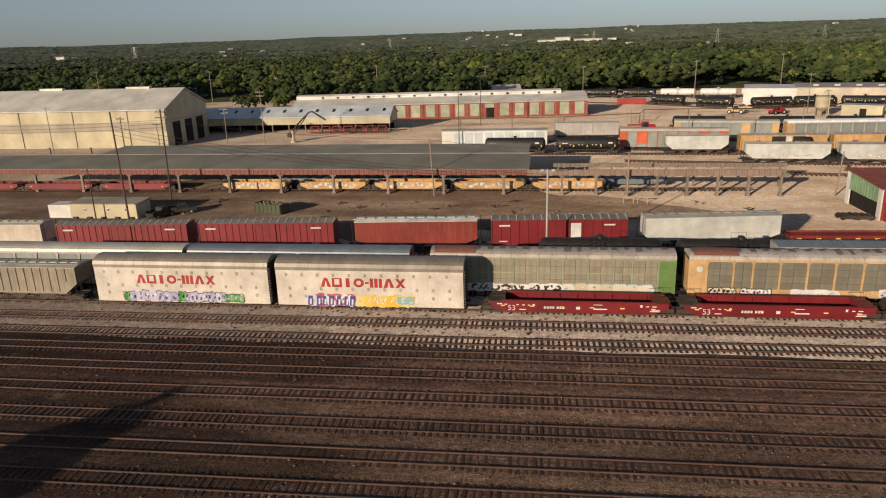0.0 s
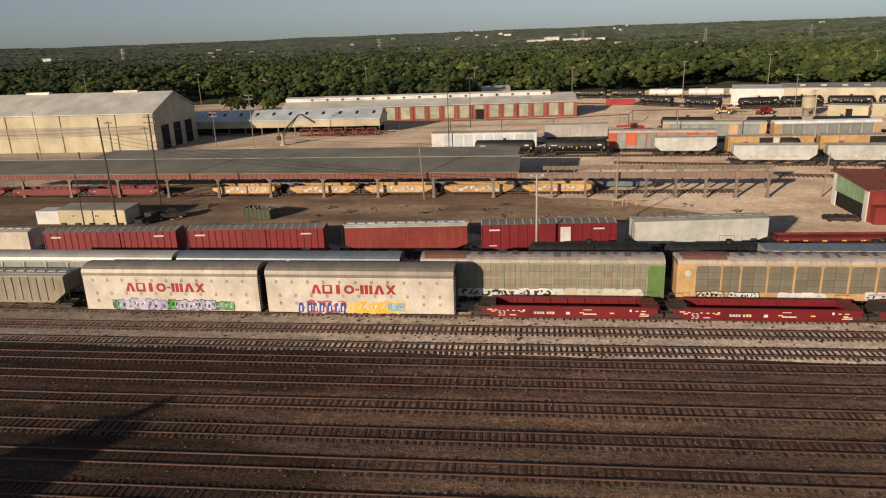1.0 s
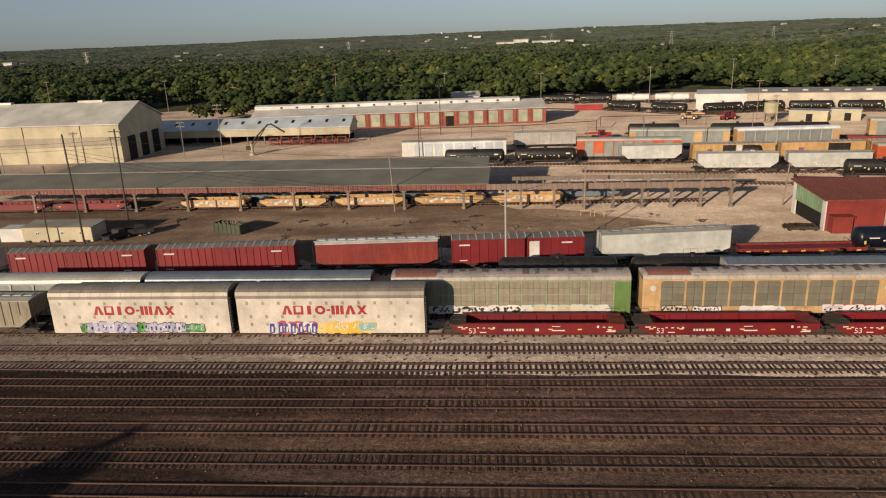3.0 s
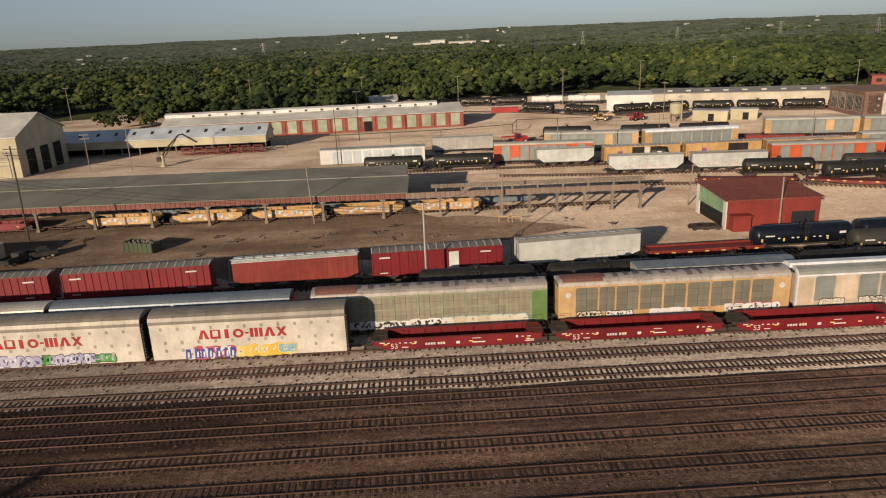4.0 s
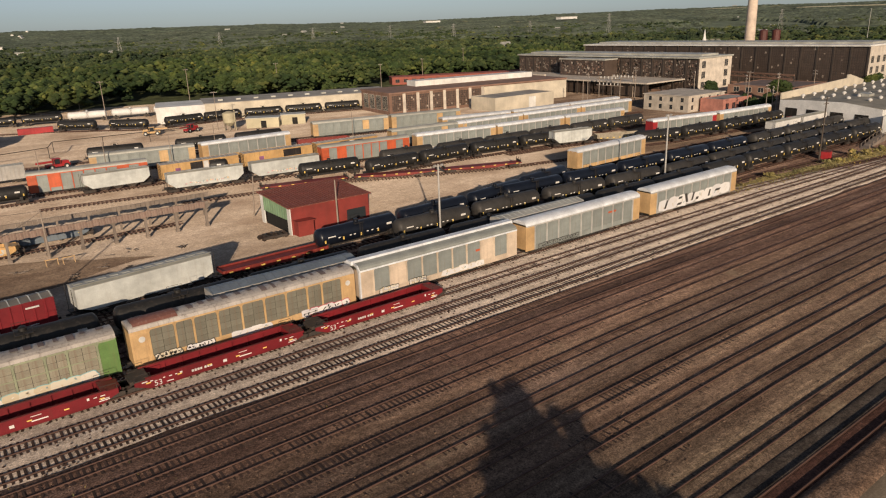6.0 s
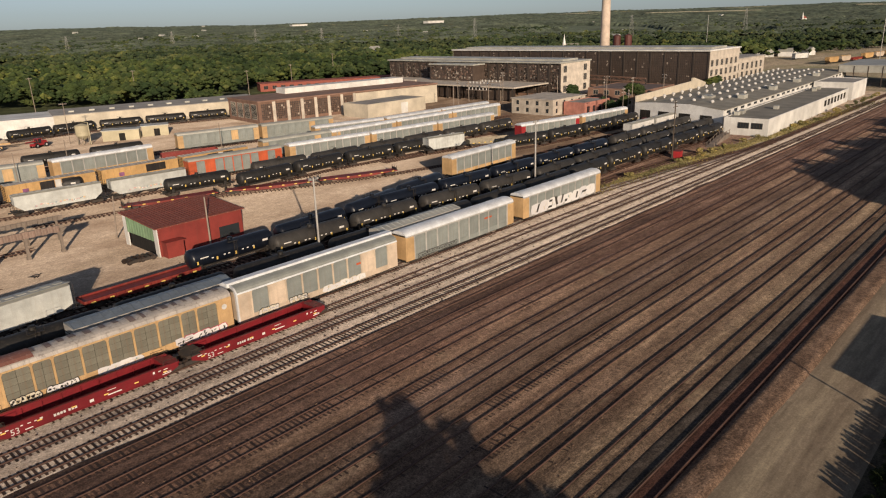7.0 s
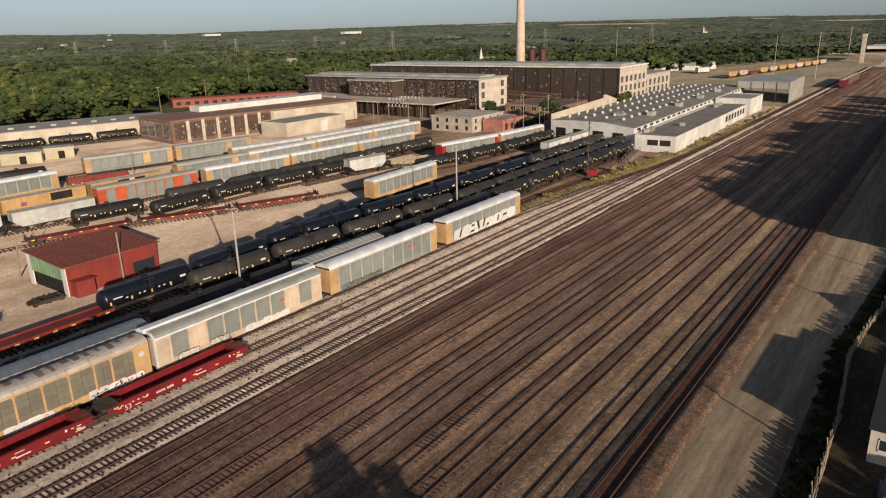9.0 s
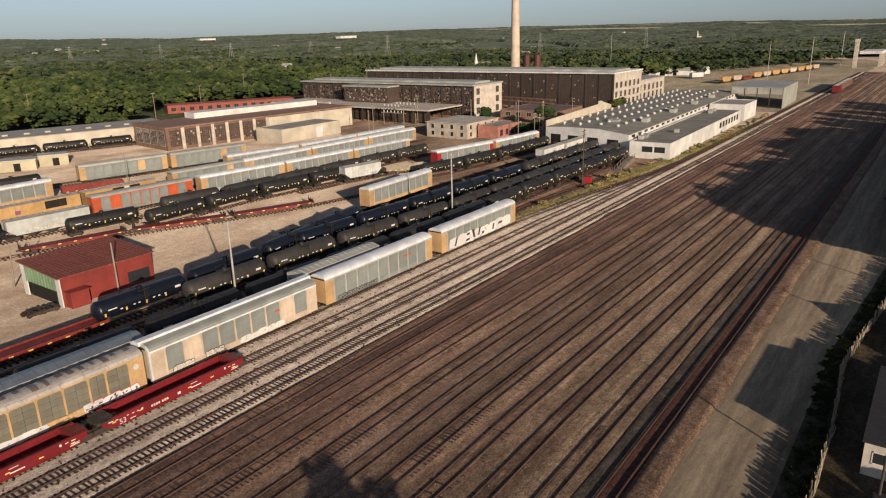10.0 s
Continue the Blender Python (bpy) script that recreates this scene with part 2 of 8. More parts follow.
RUST = (0.16, 0.065, 0.035)
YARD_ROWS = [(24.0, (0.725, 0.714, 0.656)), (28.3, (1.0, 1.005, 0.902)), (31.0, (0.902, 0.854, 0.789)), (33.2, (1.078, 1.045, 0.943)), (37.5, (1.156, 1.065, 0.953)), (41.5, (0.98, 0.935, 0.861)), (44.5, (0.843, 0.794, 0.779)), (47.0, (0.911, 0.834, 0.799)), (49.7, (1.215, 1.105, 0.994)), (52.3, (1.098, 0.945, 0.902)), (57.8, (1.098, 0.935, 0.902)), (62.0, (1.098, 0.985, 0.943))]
M = dict(
    dirt=rocky("yard_dirt", [(0.28, (0.26, 0.207, 0.16)), (0.5, (0.385, 0.315, 0.252)), (0.75, (0.475, 0.397, 0.328))], 0.09, 2.5, 0.3, 0.95, ((0.17, 0.115, 0.08), 0.48, 0.72, 0.05), 0.35, 0.0, 0.0, 0.55),
    # Woods floor kept dark so its colour paints the shade between crowns.
    woods=rocky("shade_dark_woods_floor", [(0.3, (0.022, 0.028, 0.014)), (0.7, (0.05, 0.058, 0.028))], 0.01, 0.3, 0.2, 0.95, ((0.26, 0.22, 0.13), 0.70, 0.74, 0.004), 0.5),
    cinder=rocky("dark_cinder_ballast", [(0.25, (0.098, 0.074, 0.062)), (0.5, (0.160, 0.125, 0.106)), (0.78, (0.234, 0.188, 0.160))], 0.28, 6, 0.8, 0.95, ((0.30, 0.235, 0.165), 0.62, 0.80, 0.13), 0.25, 0.3, 1.0, 1.0, YARD_ROWS),
    gravel=rocky("pale_limestone_ballast", [(0.25, (0.29, 0.242, 0.202)), (0.5, (0.445, 0.385, 0.334)), (0.78, (0.56, 0.495, 0.43))], 0.5, 5, 0.6, 0.95, ((0.19, 0.145, 0.11), 0.54, 0.78, 0.6), 0.3, 0.0, 0.5, 0.8),
    bank=rocky("reddish_gravel_bank", [(0.25, (0.105, 0.068, 0.049)), (0.5, (0.175, 0.118, 0.086)), (0.78, (0.27, 0.19, 0.142))], 0.6, 5, 1.0),
    lane=rocky("packed_caliche_lane", [(0.28, (0.175, 0.144, 0.107)), (0.5, (0.23, 0.191, 0.143)), (0.75, (0.282, 0.237, 0.181))], 0.35, 5.0, 0.12, 0.93, ((0.17, 0.14, 0.105), 0.58, 0.8, 0.3), 0.10, 0.35, 0.0, 0.3),
    rustbed=rocky("rust_stained_bed", [(0.25, (0.056, 0.030, 0.024)), (0.5, (0.088, 0.046, 0.037)), (0.78, (0.13, 0.072, 0.057))], 0.5, 6, 0.7),
    # Drain bed, darkened by painting in the outermost rail's shadow.
    ditch=rocky("drain_bed_with_shade", [(0.25, (0.045, 0.036, 0.031)), (0.5, (0.072, 0.060, 0.052)), (0.78, (0.13, 0.112, 0.10))], 0.6, 6, 0.6),
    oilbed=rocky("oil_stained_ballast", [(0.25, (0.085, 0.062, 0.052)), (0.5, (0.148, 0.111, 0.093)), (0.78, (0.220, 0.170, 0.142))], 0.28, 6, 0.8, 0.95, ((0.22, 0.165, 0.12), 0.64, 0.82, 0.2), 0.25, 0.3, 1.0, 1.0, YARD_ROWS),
    verge=rocky("dry_grass_soil", [(0.3, (0.16, 0.13, 0.06)), (0.5, (0.26, 0.22, 0.10)), (0.75, (0.33, 0.29, 0.17))], 0.3, 3.0, 0.8),
    tie=paint("weathered_oak_tie", (0.076, 0.042, 0.030), 0.9, (0.19, 0.135, 0.10), 0.5, streak=False, scale=2.0, vary=0.5),
    rail=paint("rusty_rail_steel", (0.115, 0.061, 0.045), 0.7, (0.08, 0.042, 0.032), 0.5, 0.0, False),
    truck=paint("grimy_cast_steel", (0.050, 0.040, 0.034), 0.7, (0.13, 0.08, 0.05), 0.6),
    wheel=paint("worn_wheel_steel", (0.075, 0.058, 0.050), 0.45, RUST, 0.5, 0.5),
    dark=paint("black_underframe", (0.030, 0.027, 0.025), 0.65, (0.12, 0.09, 0.07), 0.5),
    cream=paint("cream_car_side", (0.70, 0.645, 0.565), 0.5, (0.46, 0.34, 0.24), 0.35, vary=0.02),
    greyroof=paint("galvanised_roof_grimed", (0.29, 0.262, 0.222), 0.5, (0.15, 0.11, 0.08), 0.6, 0.2),
    rackroof=paint("faded_rack_roof", (0.52, 0.47, 0.42), 0.5, (0.13, 0.10, 0.09), 0.75, 0.15),
    whiteroof=paint("white_rack_roof", (0.82, 0.84, 0.86), 0.4, (0.45, 0.42, 0.38), 0.3, 0.1),
    blueroof=paint("blue_grey_roof", (0.22, 0.26, 0.30), 0.45, (0.12, 0.12, 0.12), 0.5, 0.25),
    rustroof=paint("rust_brown_roof", (0.24, 0.10, 0.075), 0.7, (0.42, 0.33, 0.28), 0.5),
    peach=paint("faded_peach_paint", (0.68, 0.55, 0.42), 0.55, (0.45, 0.32, 0.22), 0.45),
    slope=paint("grey_green_roof_slope", (0.36, 0.375, 0.345), 0.5, (0.26, 0.23, 0.19), 0.35, 0.1),
    patch=paint("dark_roof_rust", (0.19, 0.145, 0.135), 0.7, (0.09, 0.07, 0.06), 0.6),
    vent=paint("grey_vent_plate", (0.40, 0.375, 0.325), 0.6),
    letter=paint("red_letter_paint", (0.44, 0.03, 0.035), 0.5, (0.4, 0.2, 0.15), 0.2, vary=0.02),
    red=paint("boxcar_red", (0.245, 0.018, 0.025), 0.5, (0.16, 0.03, 0.03), 0.3),
    wellred=paint("well_car_red", (0.205, 0.014, 0.020), 0.5, (0.14, 0.03, 0.025), 0.5),
    rustred=paint("rusted_red", (0.23, 0.028, 0.022), 0.6, (0.36, 0.15, 0.09), 0.4),
    panel=paint("galvanised_side_panel", (0.235, 0.225, 0.175), 0.55, (0.19, 0.13, 0.09), 0.65, 0.1),
    panel_l=paint("pale_galvanised_panel", (0.31, 0.335, 0.315), 0.5, (0.25, 0.21, 0.17), 0.4, 0.15),
    yellow=paint("rack_yellow", (0.63, 0.415, 0.205), 0.5, (0.34, 0.20, 0.10), 0.5),
    green=paint("rack_green", (0.14, 0.25, 0.075), 0.5, (0.16, 0.14, 0.07), 0.5),
    panelb=paint("brown_grey_side_panel", (0.36, 0.33, 0.25), 0.55, (0.20, 0.13, 0.085), 0.75, 0.1),
    soil=rocky("oily_brown_soil", [(0.28, (0.078, 0.053, 0.039)), (0.48, (0.135, 0.097, 0.072)), (0.7, (0.25, 0.192, 0.143))], 0.11, 2.5, 0.3, 0.95, ((0.075, 0.05, 0.038), 0.50, 0.72, 0.1), 0.3, 0.0, 0.0, 0.6),
    greenpost=paint("faded_green_post", (0.33, 0.355, 0.235), 0.6, (0.3, 0.24, 0.15), 0.5),
    silverw=paint("off_white_paint", (0.52, 0.50, 0.47), 0.5, (0.35, 0.27, 0.2), 0.4),
    orange=paint("orange_yellow_paint", (0.62, 0.39, 0.165), 0.5, (0.35, 0.18, 0.07), 0.45),
    redor=paint("red_orange_paint", (0.60, 0.12, 0.045), 0.5, (0.3, 0.1, 0.06), 0.4),
    black=paint("black_tank_paint", (0.020, 0.019, 0.018), 0.55, (0.09, 0.075, 0.06), 0.5),
    navy=paint("navy_tank_paint", (0.007, 0.010, 0.019), 0.36, (0.045, 0.042, 0.04), 0.35),
    charcoal=paint("charcoal_tank_paint", (0.040, 0.037, 0.034), 0.6, (0.11, 0.09, 0.07), 0.5),
    hopper=paint("pale_hopper_grey", (0.64, 0.66, 0.63), 0.5, (0.36, 0.30, 0.24), 0.28),
    hopperd=paint("grimy_hopper_grey", (0.36, 0.315, 0.235), 0.6, (0.12, 0.08, 0.055), 0.8),
    mark=paint("white_stencil", (0.78, 0.76, 0.72), 0.5, (0.5, 0.4, 0.35), 0.3, vary=0.02),
    reflect=paint("yellow_reflector", (0.85, 0.60, 0.16), 0.3, streak=False, amount=0.1),
    blackpanel=paint("black_panel", (0.025, 0.022, 0.022), 0.5),
    violet=paint("faded_violet", (0.30, 0.12, 0.25), 0.5),
    metalroof=paint("dull_metal_roof", (0.255, 0.245, 0.192), 0.7, (0.20, 0.17, 0.14), 0.5, 0.0, scale=0.4),
    fascia=paint("flaking_red_fascia", (0.23, 0.065, 0.05), 0.8, (0.42, 0.33, 0.27), 0.55),
    timber=paint("grey_weathered_timber", (0.27, 0.22, 0.18), 0.9, (0.14, 0.10, 0.08), 0.6),
    buff=paint("buff_sheet_wall", (0.565, 0.50, 0.335), 0.6, (0.50, 0.42, 0.30), 0.25, scale=0.4, vary=0.02),
    buffband=paint("taupe_band", (0.36, 0.31, 0.235), 0.6, (0.40, 0.33, 0.25), 0.2, scale=0.4),
    # Bright white: tank car paint, and painted-in sunlight on the workshop end wall.
    brightwhite=paint("bright_white_and_lit_end", (0.90, 0.885, 0.85), 0.55, (0.62, 0.57, 0.50), 0.15, scale=0.4, vary=0.015),
    palewall=paint("white_wall", (0.80, 0.785, 0.745), 0.6, (0.50, 0.45, 0.38), 0.3, scale=0.4, vary=0.02),
    tinroof=paint("pale_tin_roof", (0.53, 0.52, 0.46), 0.5, (0.35, 0.33, 0.30), 0.3, 0.2, scale=0.4),
    paleroof=paint("chalky_metal_roof", (0.66, 0.65, 0.59), 0.6, (0.48, 0.45, 0.40), 0.3, 0.0, scale=0.4),
    skyroof=paint("blue_white_tin_roof", (0.56, 0.62, 0.66), 0.5, (0.42, 0.44, 0.45), 0.3, 0.0, scale=0.4),
    brick=paint("red_brick", (0.36, 0.105, 0.075), 0.85, (0.25, 0.12, 0.09), 0.4, scale=1.2),
    brickb=paint("brown_brick", (0.27, 0.16, 0.115), 0.85, (0.15, 0.10, 0.08), 0.4, scale=1.2),
    sage=paint("pale_green_panel", (0.42, 0.45, 0.34), 0.6, (0.30, 0.27, 0.20), 0.4),
    cladgreen=paint("green_cladding", (0.24, 0.37, 0.22), 0.6, (0.3, 0.3, 0.2), 0.3),
    shedred=paint("shed_red_cladding", (0.30, 0.045, 0.035), 0.65, (0.18, 0.05, 0.04), 0.5),
    shedroof=paint("rusty_red_tin_roof", (0.26, 0.070, 0.047), 0.7, (0.44, 0.29, 0.22), 0.7),
    oldglass=paint("sooty_factory_glass", (0.085, 0.062, 0.050), 0.4, (0.30, 0.24, 0.20), 0.55, streak=False, scale=0.8),
    concrete=paint("stained_concrete", (0.63, 0.555, 0.465), 0.85, (0.28, 0.22, 0.17), 0.4),
    flatroof=paint("grey_felt_roof", (0.38, 0.355, 0.32), 0.9, (0.20, 0.18, 0.16), 0.5, streak=False, scale=0.5),
    gravelroof=paint("tarred_gravel_roof", (0.335, 0.31, 0.255), 0.9, (0.22, 0.195, 0.16), 0.45, streak=False, scale=0.5),
    # Soil colour taken down to include the deep shade beside the lane.
    shade_soil=rocky("soil_with_painted_shade", [(0.28, (0.035, 0.028, 0.020)), (0.5, (0.055, 0.046, 0.032)), (0.75, (0.09, 0.075, 0.05))], 0.5, 4, 0.8),
    farlot=rocky("olive_grey_lot", [(0.28, (0.15, 0.135, 0.095)), (0.5, (0.22, 0.19, 0.145)), (0.75, (0.30, 0.255, 0.20))], 0.05, 1.0, 0.4, 0.95, ((0.11, 0.12, 0.06), 0.5, 0.7, 0.03)),
    skyblue=paint("deep_blue_paint", (0.05, 0.10, 0.30), 0.5),
    creamwall=paint("cream_plaster_wall", (0.66, 0.585, 0.46), 0.7, (0.50, 0.42, 0.32), 0.3, scale=0.4, vary=0.03),
    bareboard=paint("bleached_red_boards", (0.30, 0.205, 0.165), 0.9, (0.40, 0.33, 0.27), 0.6),
    hedge=leafy("dark_hedge_leaves", (0.020, 0.028, 0.012), (0.040, 0.052, 0.022), (0.065, 0.070, 0.030)),
    pinkbrick=paint("faded_pink_brick", (0.50, 0.215, 0.165), 0.85, (0.42, 0.26, 0.21), 0.4, scale=1.2),
    void=paint("dark_interior", (0.012, 0.011, 0.010), 0.9),
    stack=paint("chimney_concrete", (0.62, 0.50, 0.40), 0.85, (0.45, 0.34, 0.26), 0.4, scale=0.4),
    pole=paint("grey_wood_pole", (0.33, 0.27, 0.22), 0.9, (0.18, 0.13, 0.10), 0.5),
    poledark=paint("creosoted_pole", (0.09, 0.070, 0.055), 0.9, (0.05, 0.04, 0.03), 0.5),
    steelpole=paint("galvanised_mast", (0.52, 0.50, 0.47), 0.5, (0.35, 0.3, 0.25), 0.3, 0.3),
    hay=rocky("dry_hay_field", [(0.3, (0.22, 0.21, 0.155)), (0.5, (0.27, 0.255, 0.19)), (0.75, (0.33, 0.305, 0.235))], 0.02, 0.2, 0.1),
    maroon=paint("dark_maroon_steel", (0.105, 0.032, 0.026), 0.6, RUST, 0.3),
    skip=paint("dark_green_steel", (0.060, 0.085, 0.045), 0.6, RUST, 0.4),
    wood=paint("bleached_fence_wood", (0.40, 0.33, 0.24), 0.9, (0.22, 0.17, 0.12), 0.5),
    bark=paint("bark", (0.10, 0.075, 0.055), 0.95),
    glass=glassy("window_glass", (0.03, 0.035, 0.04)),
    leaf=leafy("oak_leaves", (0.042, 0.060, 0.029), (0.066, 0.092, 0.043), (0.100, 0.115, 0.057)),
    # Same oaks, greyed and blued: distance haze is mixed into this leaf colour.
    leaf_hazed=leafy("hazed_oak_leaves", (0.043, 0.059, 0.036), (0.062, 0.083, 0.051), (0.090, 0.104, 0.064)),
    # Canopy of the far hills, its bluish tone painting in the haze.
    canopy=rocky("hazed_tree_canopy", [(0.25, (0.041, 0.054, 0.040)), (0.5, (0.059, 0.075, 0.055)), (0.8, (0.092, 0.105, 0.074))], 0.009, 0.05, 0.3, 0.9, ((0.20, 0.17, 0.09), 0.66, 0.72, 0.004), 1.0),
    weed=leafy("dry_weeds", (0.20, 0.17, 0.08), (0.36, 0.30, 0.16), (0.50, 0.41, 0.25)),
    tag_cool=tagged_paint("pale_violet_spray", [(0.42, 0.42, 0.56), (0.55, 0.55, 0.66), (0.34, 0.34, 0.50), (0.48, 0.46, 0.60)]),
    tag_violet=tagged_paint("dark_violet_spray", [(0.10, 0.09, 0.18), (0.70, 0.70, 0.74), (0.16, 0.14, 0.26), (0.62, 0.62, 0.70)]),
    tag_green=tagged_paint("green_spray", [(0.07, 0.30, 0.06), (0.05, 0.20, 0.05), (0.12, 0.38, 0.10)]),
    tag_blue=tagged_paint("dark_blue_spray", [(0.045, 0.055, 0.24), (0.06, 0.07, 0.30)]),
    tag_red=tagged_paint("red_spray", [(0.50, 0.10, 0.14), (0.62, 0.58, 0.60), (0.42, 0.08, 0.12)]),
    tag_white=tagged_paint("white_spray", [(0.74, 0.72, 0.70), (0.66, 0.64, 0.64)]),
    tag_teal=tagged_paint("teal_spray", [(0.30, 0.52, 0.52), (0.24, 0.44, 0.46)]),
    tag_gold=tagged_paint("gold_spray", [(0.68, 0.45, 0.06), (0.62, 0.38, 0.05), (0.7, 0.55, 0.2), (0.72, 0.5, 0.1)]),
    tag_bone=tagged_paint("cream_teal_spray", [(0.62, 0.57, 0.46), (0.28, 0.38, 0.38), (0.66, 0.62, 0.54), (0.56, 0.48, 0.34)]),
    panes=tagged_paint("patched_factory_panes", [(0.20, 0.13, 0.095), (0.10, 0.075, 0.062), (0.42, 0.36, 0.30), (0.15, 0.10, 0.08), (0.06, 0.048, 0.042), (0.26, 0.17, 0.13), (0.12, 0.085, 0.07), (0.33, 0.27, 0.22)]),
    tag_black=tagged_paint("black_spray", [(0.035, 0.03, 0.03), (0.05, 0.045, 0.04)]),
    tag_mix=tagged_paint("mixed_spray", [(0.7, 0.66, 0.62), (0.6, 0.35, 0.35), (0.25, 0.35, 0.4), (0.66, 0.5, 0.3), (0.55, 0.55, 0.52)]),
)


# ---- building blocks ----
class Shape:
    """A mesh in the making."""

    def __init__(self):
        self.v, self.f = [], []

    def add(self, v, f):
        n = len(self.v)
        self.v += v
        self.f += [tuple(i + n for i in q) for q in f]
        return self

    def box(self, x0, x1, y0, y1, z0, z1):
        v = [(x, y, z) for z in (z0, z1) for y in (y0, y1) for x in (x0, x1)]
        return self.add(v, [(0, 2, 3, 1), (4, 5, 7, 6), (0, 1, 5, 4), (2, 6, 7, 3), (0, 4, 6, 2), (1, 3, 7, 5)])

    def prism(self, prof, x0, x1):
        """A profile of (y, z), counter-clockwise seen from +x, drawn out along x."""
        n = len(prof)
        v = [(x, y, z) for x in (x0, x1) for y, z in prof]
        return self.add(v, [tuple(range(n))[::-1], tuple(range(n, 2 * n))] + [(i, (i + 1) % n, n + (i + 1) % n, n + i) for i in range(n)])

    def prism_y(self, prof, y0, y1):
        """A profile of (x, z) drawn out along y."""
        n = len(prof)
        v = [(x, y, z) for y in (y0, y1) for x, z in prof]
        return self.add(v, [tuple(range(n)), tuple(range(n, 2 * n))[::-1]] + [((i + 1) % n, i, n + i, n + (i + 1) % n) for i in range(n)])

    def rod(self, a, b, r0, r1=None, n=8):
        a, b = Vector(a), Vector(b)
        r1 = r0 if r1 is None else r1
        d = (b - a).normalized()
        s = d.orthogonal().normalized()
        t = d.cross(s)
        v = []
        for p, r in ((a, r0), (b, r1)):
            v += [tuple(p + r * (math.cos(k * math.tau / n) * s + math.sin(k * math.tau / n) * t)) for k in range(n)]
        return self.add(v, [tuple(range(n))[::-1], tuple(range(n, 2 * n))] + [(i, (i + 1) % n, n + (i + 1) % n, n + i) for i in range(n)])

    def tube(self, pts, r, n=5):
        """One bent round bar through the points."""
        pts = [Vector(p) for p in pts]
        v = []
        for i, p in enumerate(pts):
            d = (pts[min(i + 1, len(pts) - 1)] - pts[max(i - 1, 0)]).normalized()
            a = d.orthogonal().normalized() if abs(d.z) > 0.9 else d.cross(Vector((0, 0, 1))).normalized()
            b = d.cross(a)
            v += [tuple(p + r * (math.cos(k * math.tau / n) * a + math.sin(k * math.tau / n) * b)) for k in range(n)]
        f = [(j * n + k, j * n + (k + 1) % n, (j + 1) * n + (k + 1) % n, (j + 1) * n + k) for j in range(len(pts) - 1) for k in range(n)]
        return self.add(v, f + [tuple(range(n))[::-1], tuple(range((len(pts) - 1) * n, len(pts) * n))])

    def lathe(self, prof, n=20, axis="x", at=(0, 0, 0)):
        """Rings of (place along the axis, radius)."""
        v = []
        for s, r in prof:
            for k in range(n):
                c, q = r * math.cos(k * math.tau / n), r * math.sin(k * math.tau / n)
                p = (s, c, q) if axis == "x" else (c, q, s)
                v.append(tuple(p[i] + at[i] for i in range(3)))
        f = [(j * n + k, j * n + (k + 1) % n, (j + 1) * n + (k + 1) % n, (j + 1) * n + k) for j in range(len(prof) - 1) for k in range(n)]
        f += [tuple(range(n))[::-1], tuple(range((len(prof) - 1) * n, len(prof) * n))]
        return self.add(v, f)

    def mesh(self, name, mat, smooth=False):
        me = bpy.data.meshes.new(name)
        me.from_pydata(self.v, [], self.f)
        me.materials.append(mat)
        if smooth:
            me.polygons.foreach_set("use_smooth", [True] * len(me.polygons))
            me.set_sharp_from_angle(angle=radians(40))
        me.update()
        return me


def part(name, shape, mat, parent=None, label="", smooth=False):
    ob = new(name, shape.mesh(name, mat, smooth) if isinstance(shape, Shape) else shape)
    ob.parent = parent
    if label:
        tagged(ob, label)
    return ob


def thing(name, m, label, category, group="", kind=""):
    ob = new(name)
    ob.matrix_basis = m
    return tagged(ob, label, category, group, kind)


def lone(name, shape, mat, label, category, m=None, group="", kind="", smooth=False):
    ob = part(name, shape, mat, None, "", smooth)
    if m is not None:
        ob.matrix_basis = m
    return tagged(ob, label, category, group, kind)


rnd = random.Random(7)
RAIL = 0.345


def scrawl(x0, x1, z0, z1, y, seed, size=0.6, n=40):
    """Overlapping jagged strokes on a wall that faces -y."""
    r = random.Random(seed)
    s = Shape()
    for i in range(n):
        cx = x0 + (x1 - x0) * (i + r.random()) / n
        cz = z0 + (z1 - z0) * (0.5 + 0.25 * math.sin(cx * 1.7 + seed)) + r.uniform(-0.2, 0.2) * (z1 - z0)
        k = r.randint(5, 8)
        a0, w, h = r.random() * 6, size * r.uniform(0.35, 0.9), (z1 - z0) * r.uniform(0.18, 0.5)
        pts = [(cx + w * math.cos(a0 - j * math.tau / k) * r.uniform(0.5, 1.1), cz + h * math.sin(a0 - j * math.tau / k) * r.uniform(0.5, 1.1)) for j in range(k)]
        pts = [(min(max(px, x0), x1), min(max(pz, z0), z1)) for px, pz in pts]
        yy = y - 0.004 - 0.0012 * i
        s.add([(px, yy, pz) for px, pz in pts], [tuple(range(k))[::-1]])
    return s


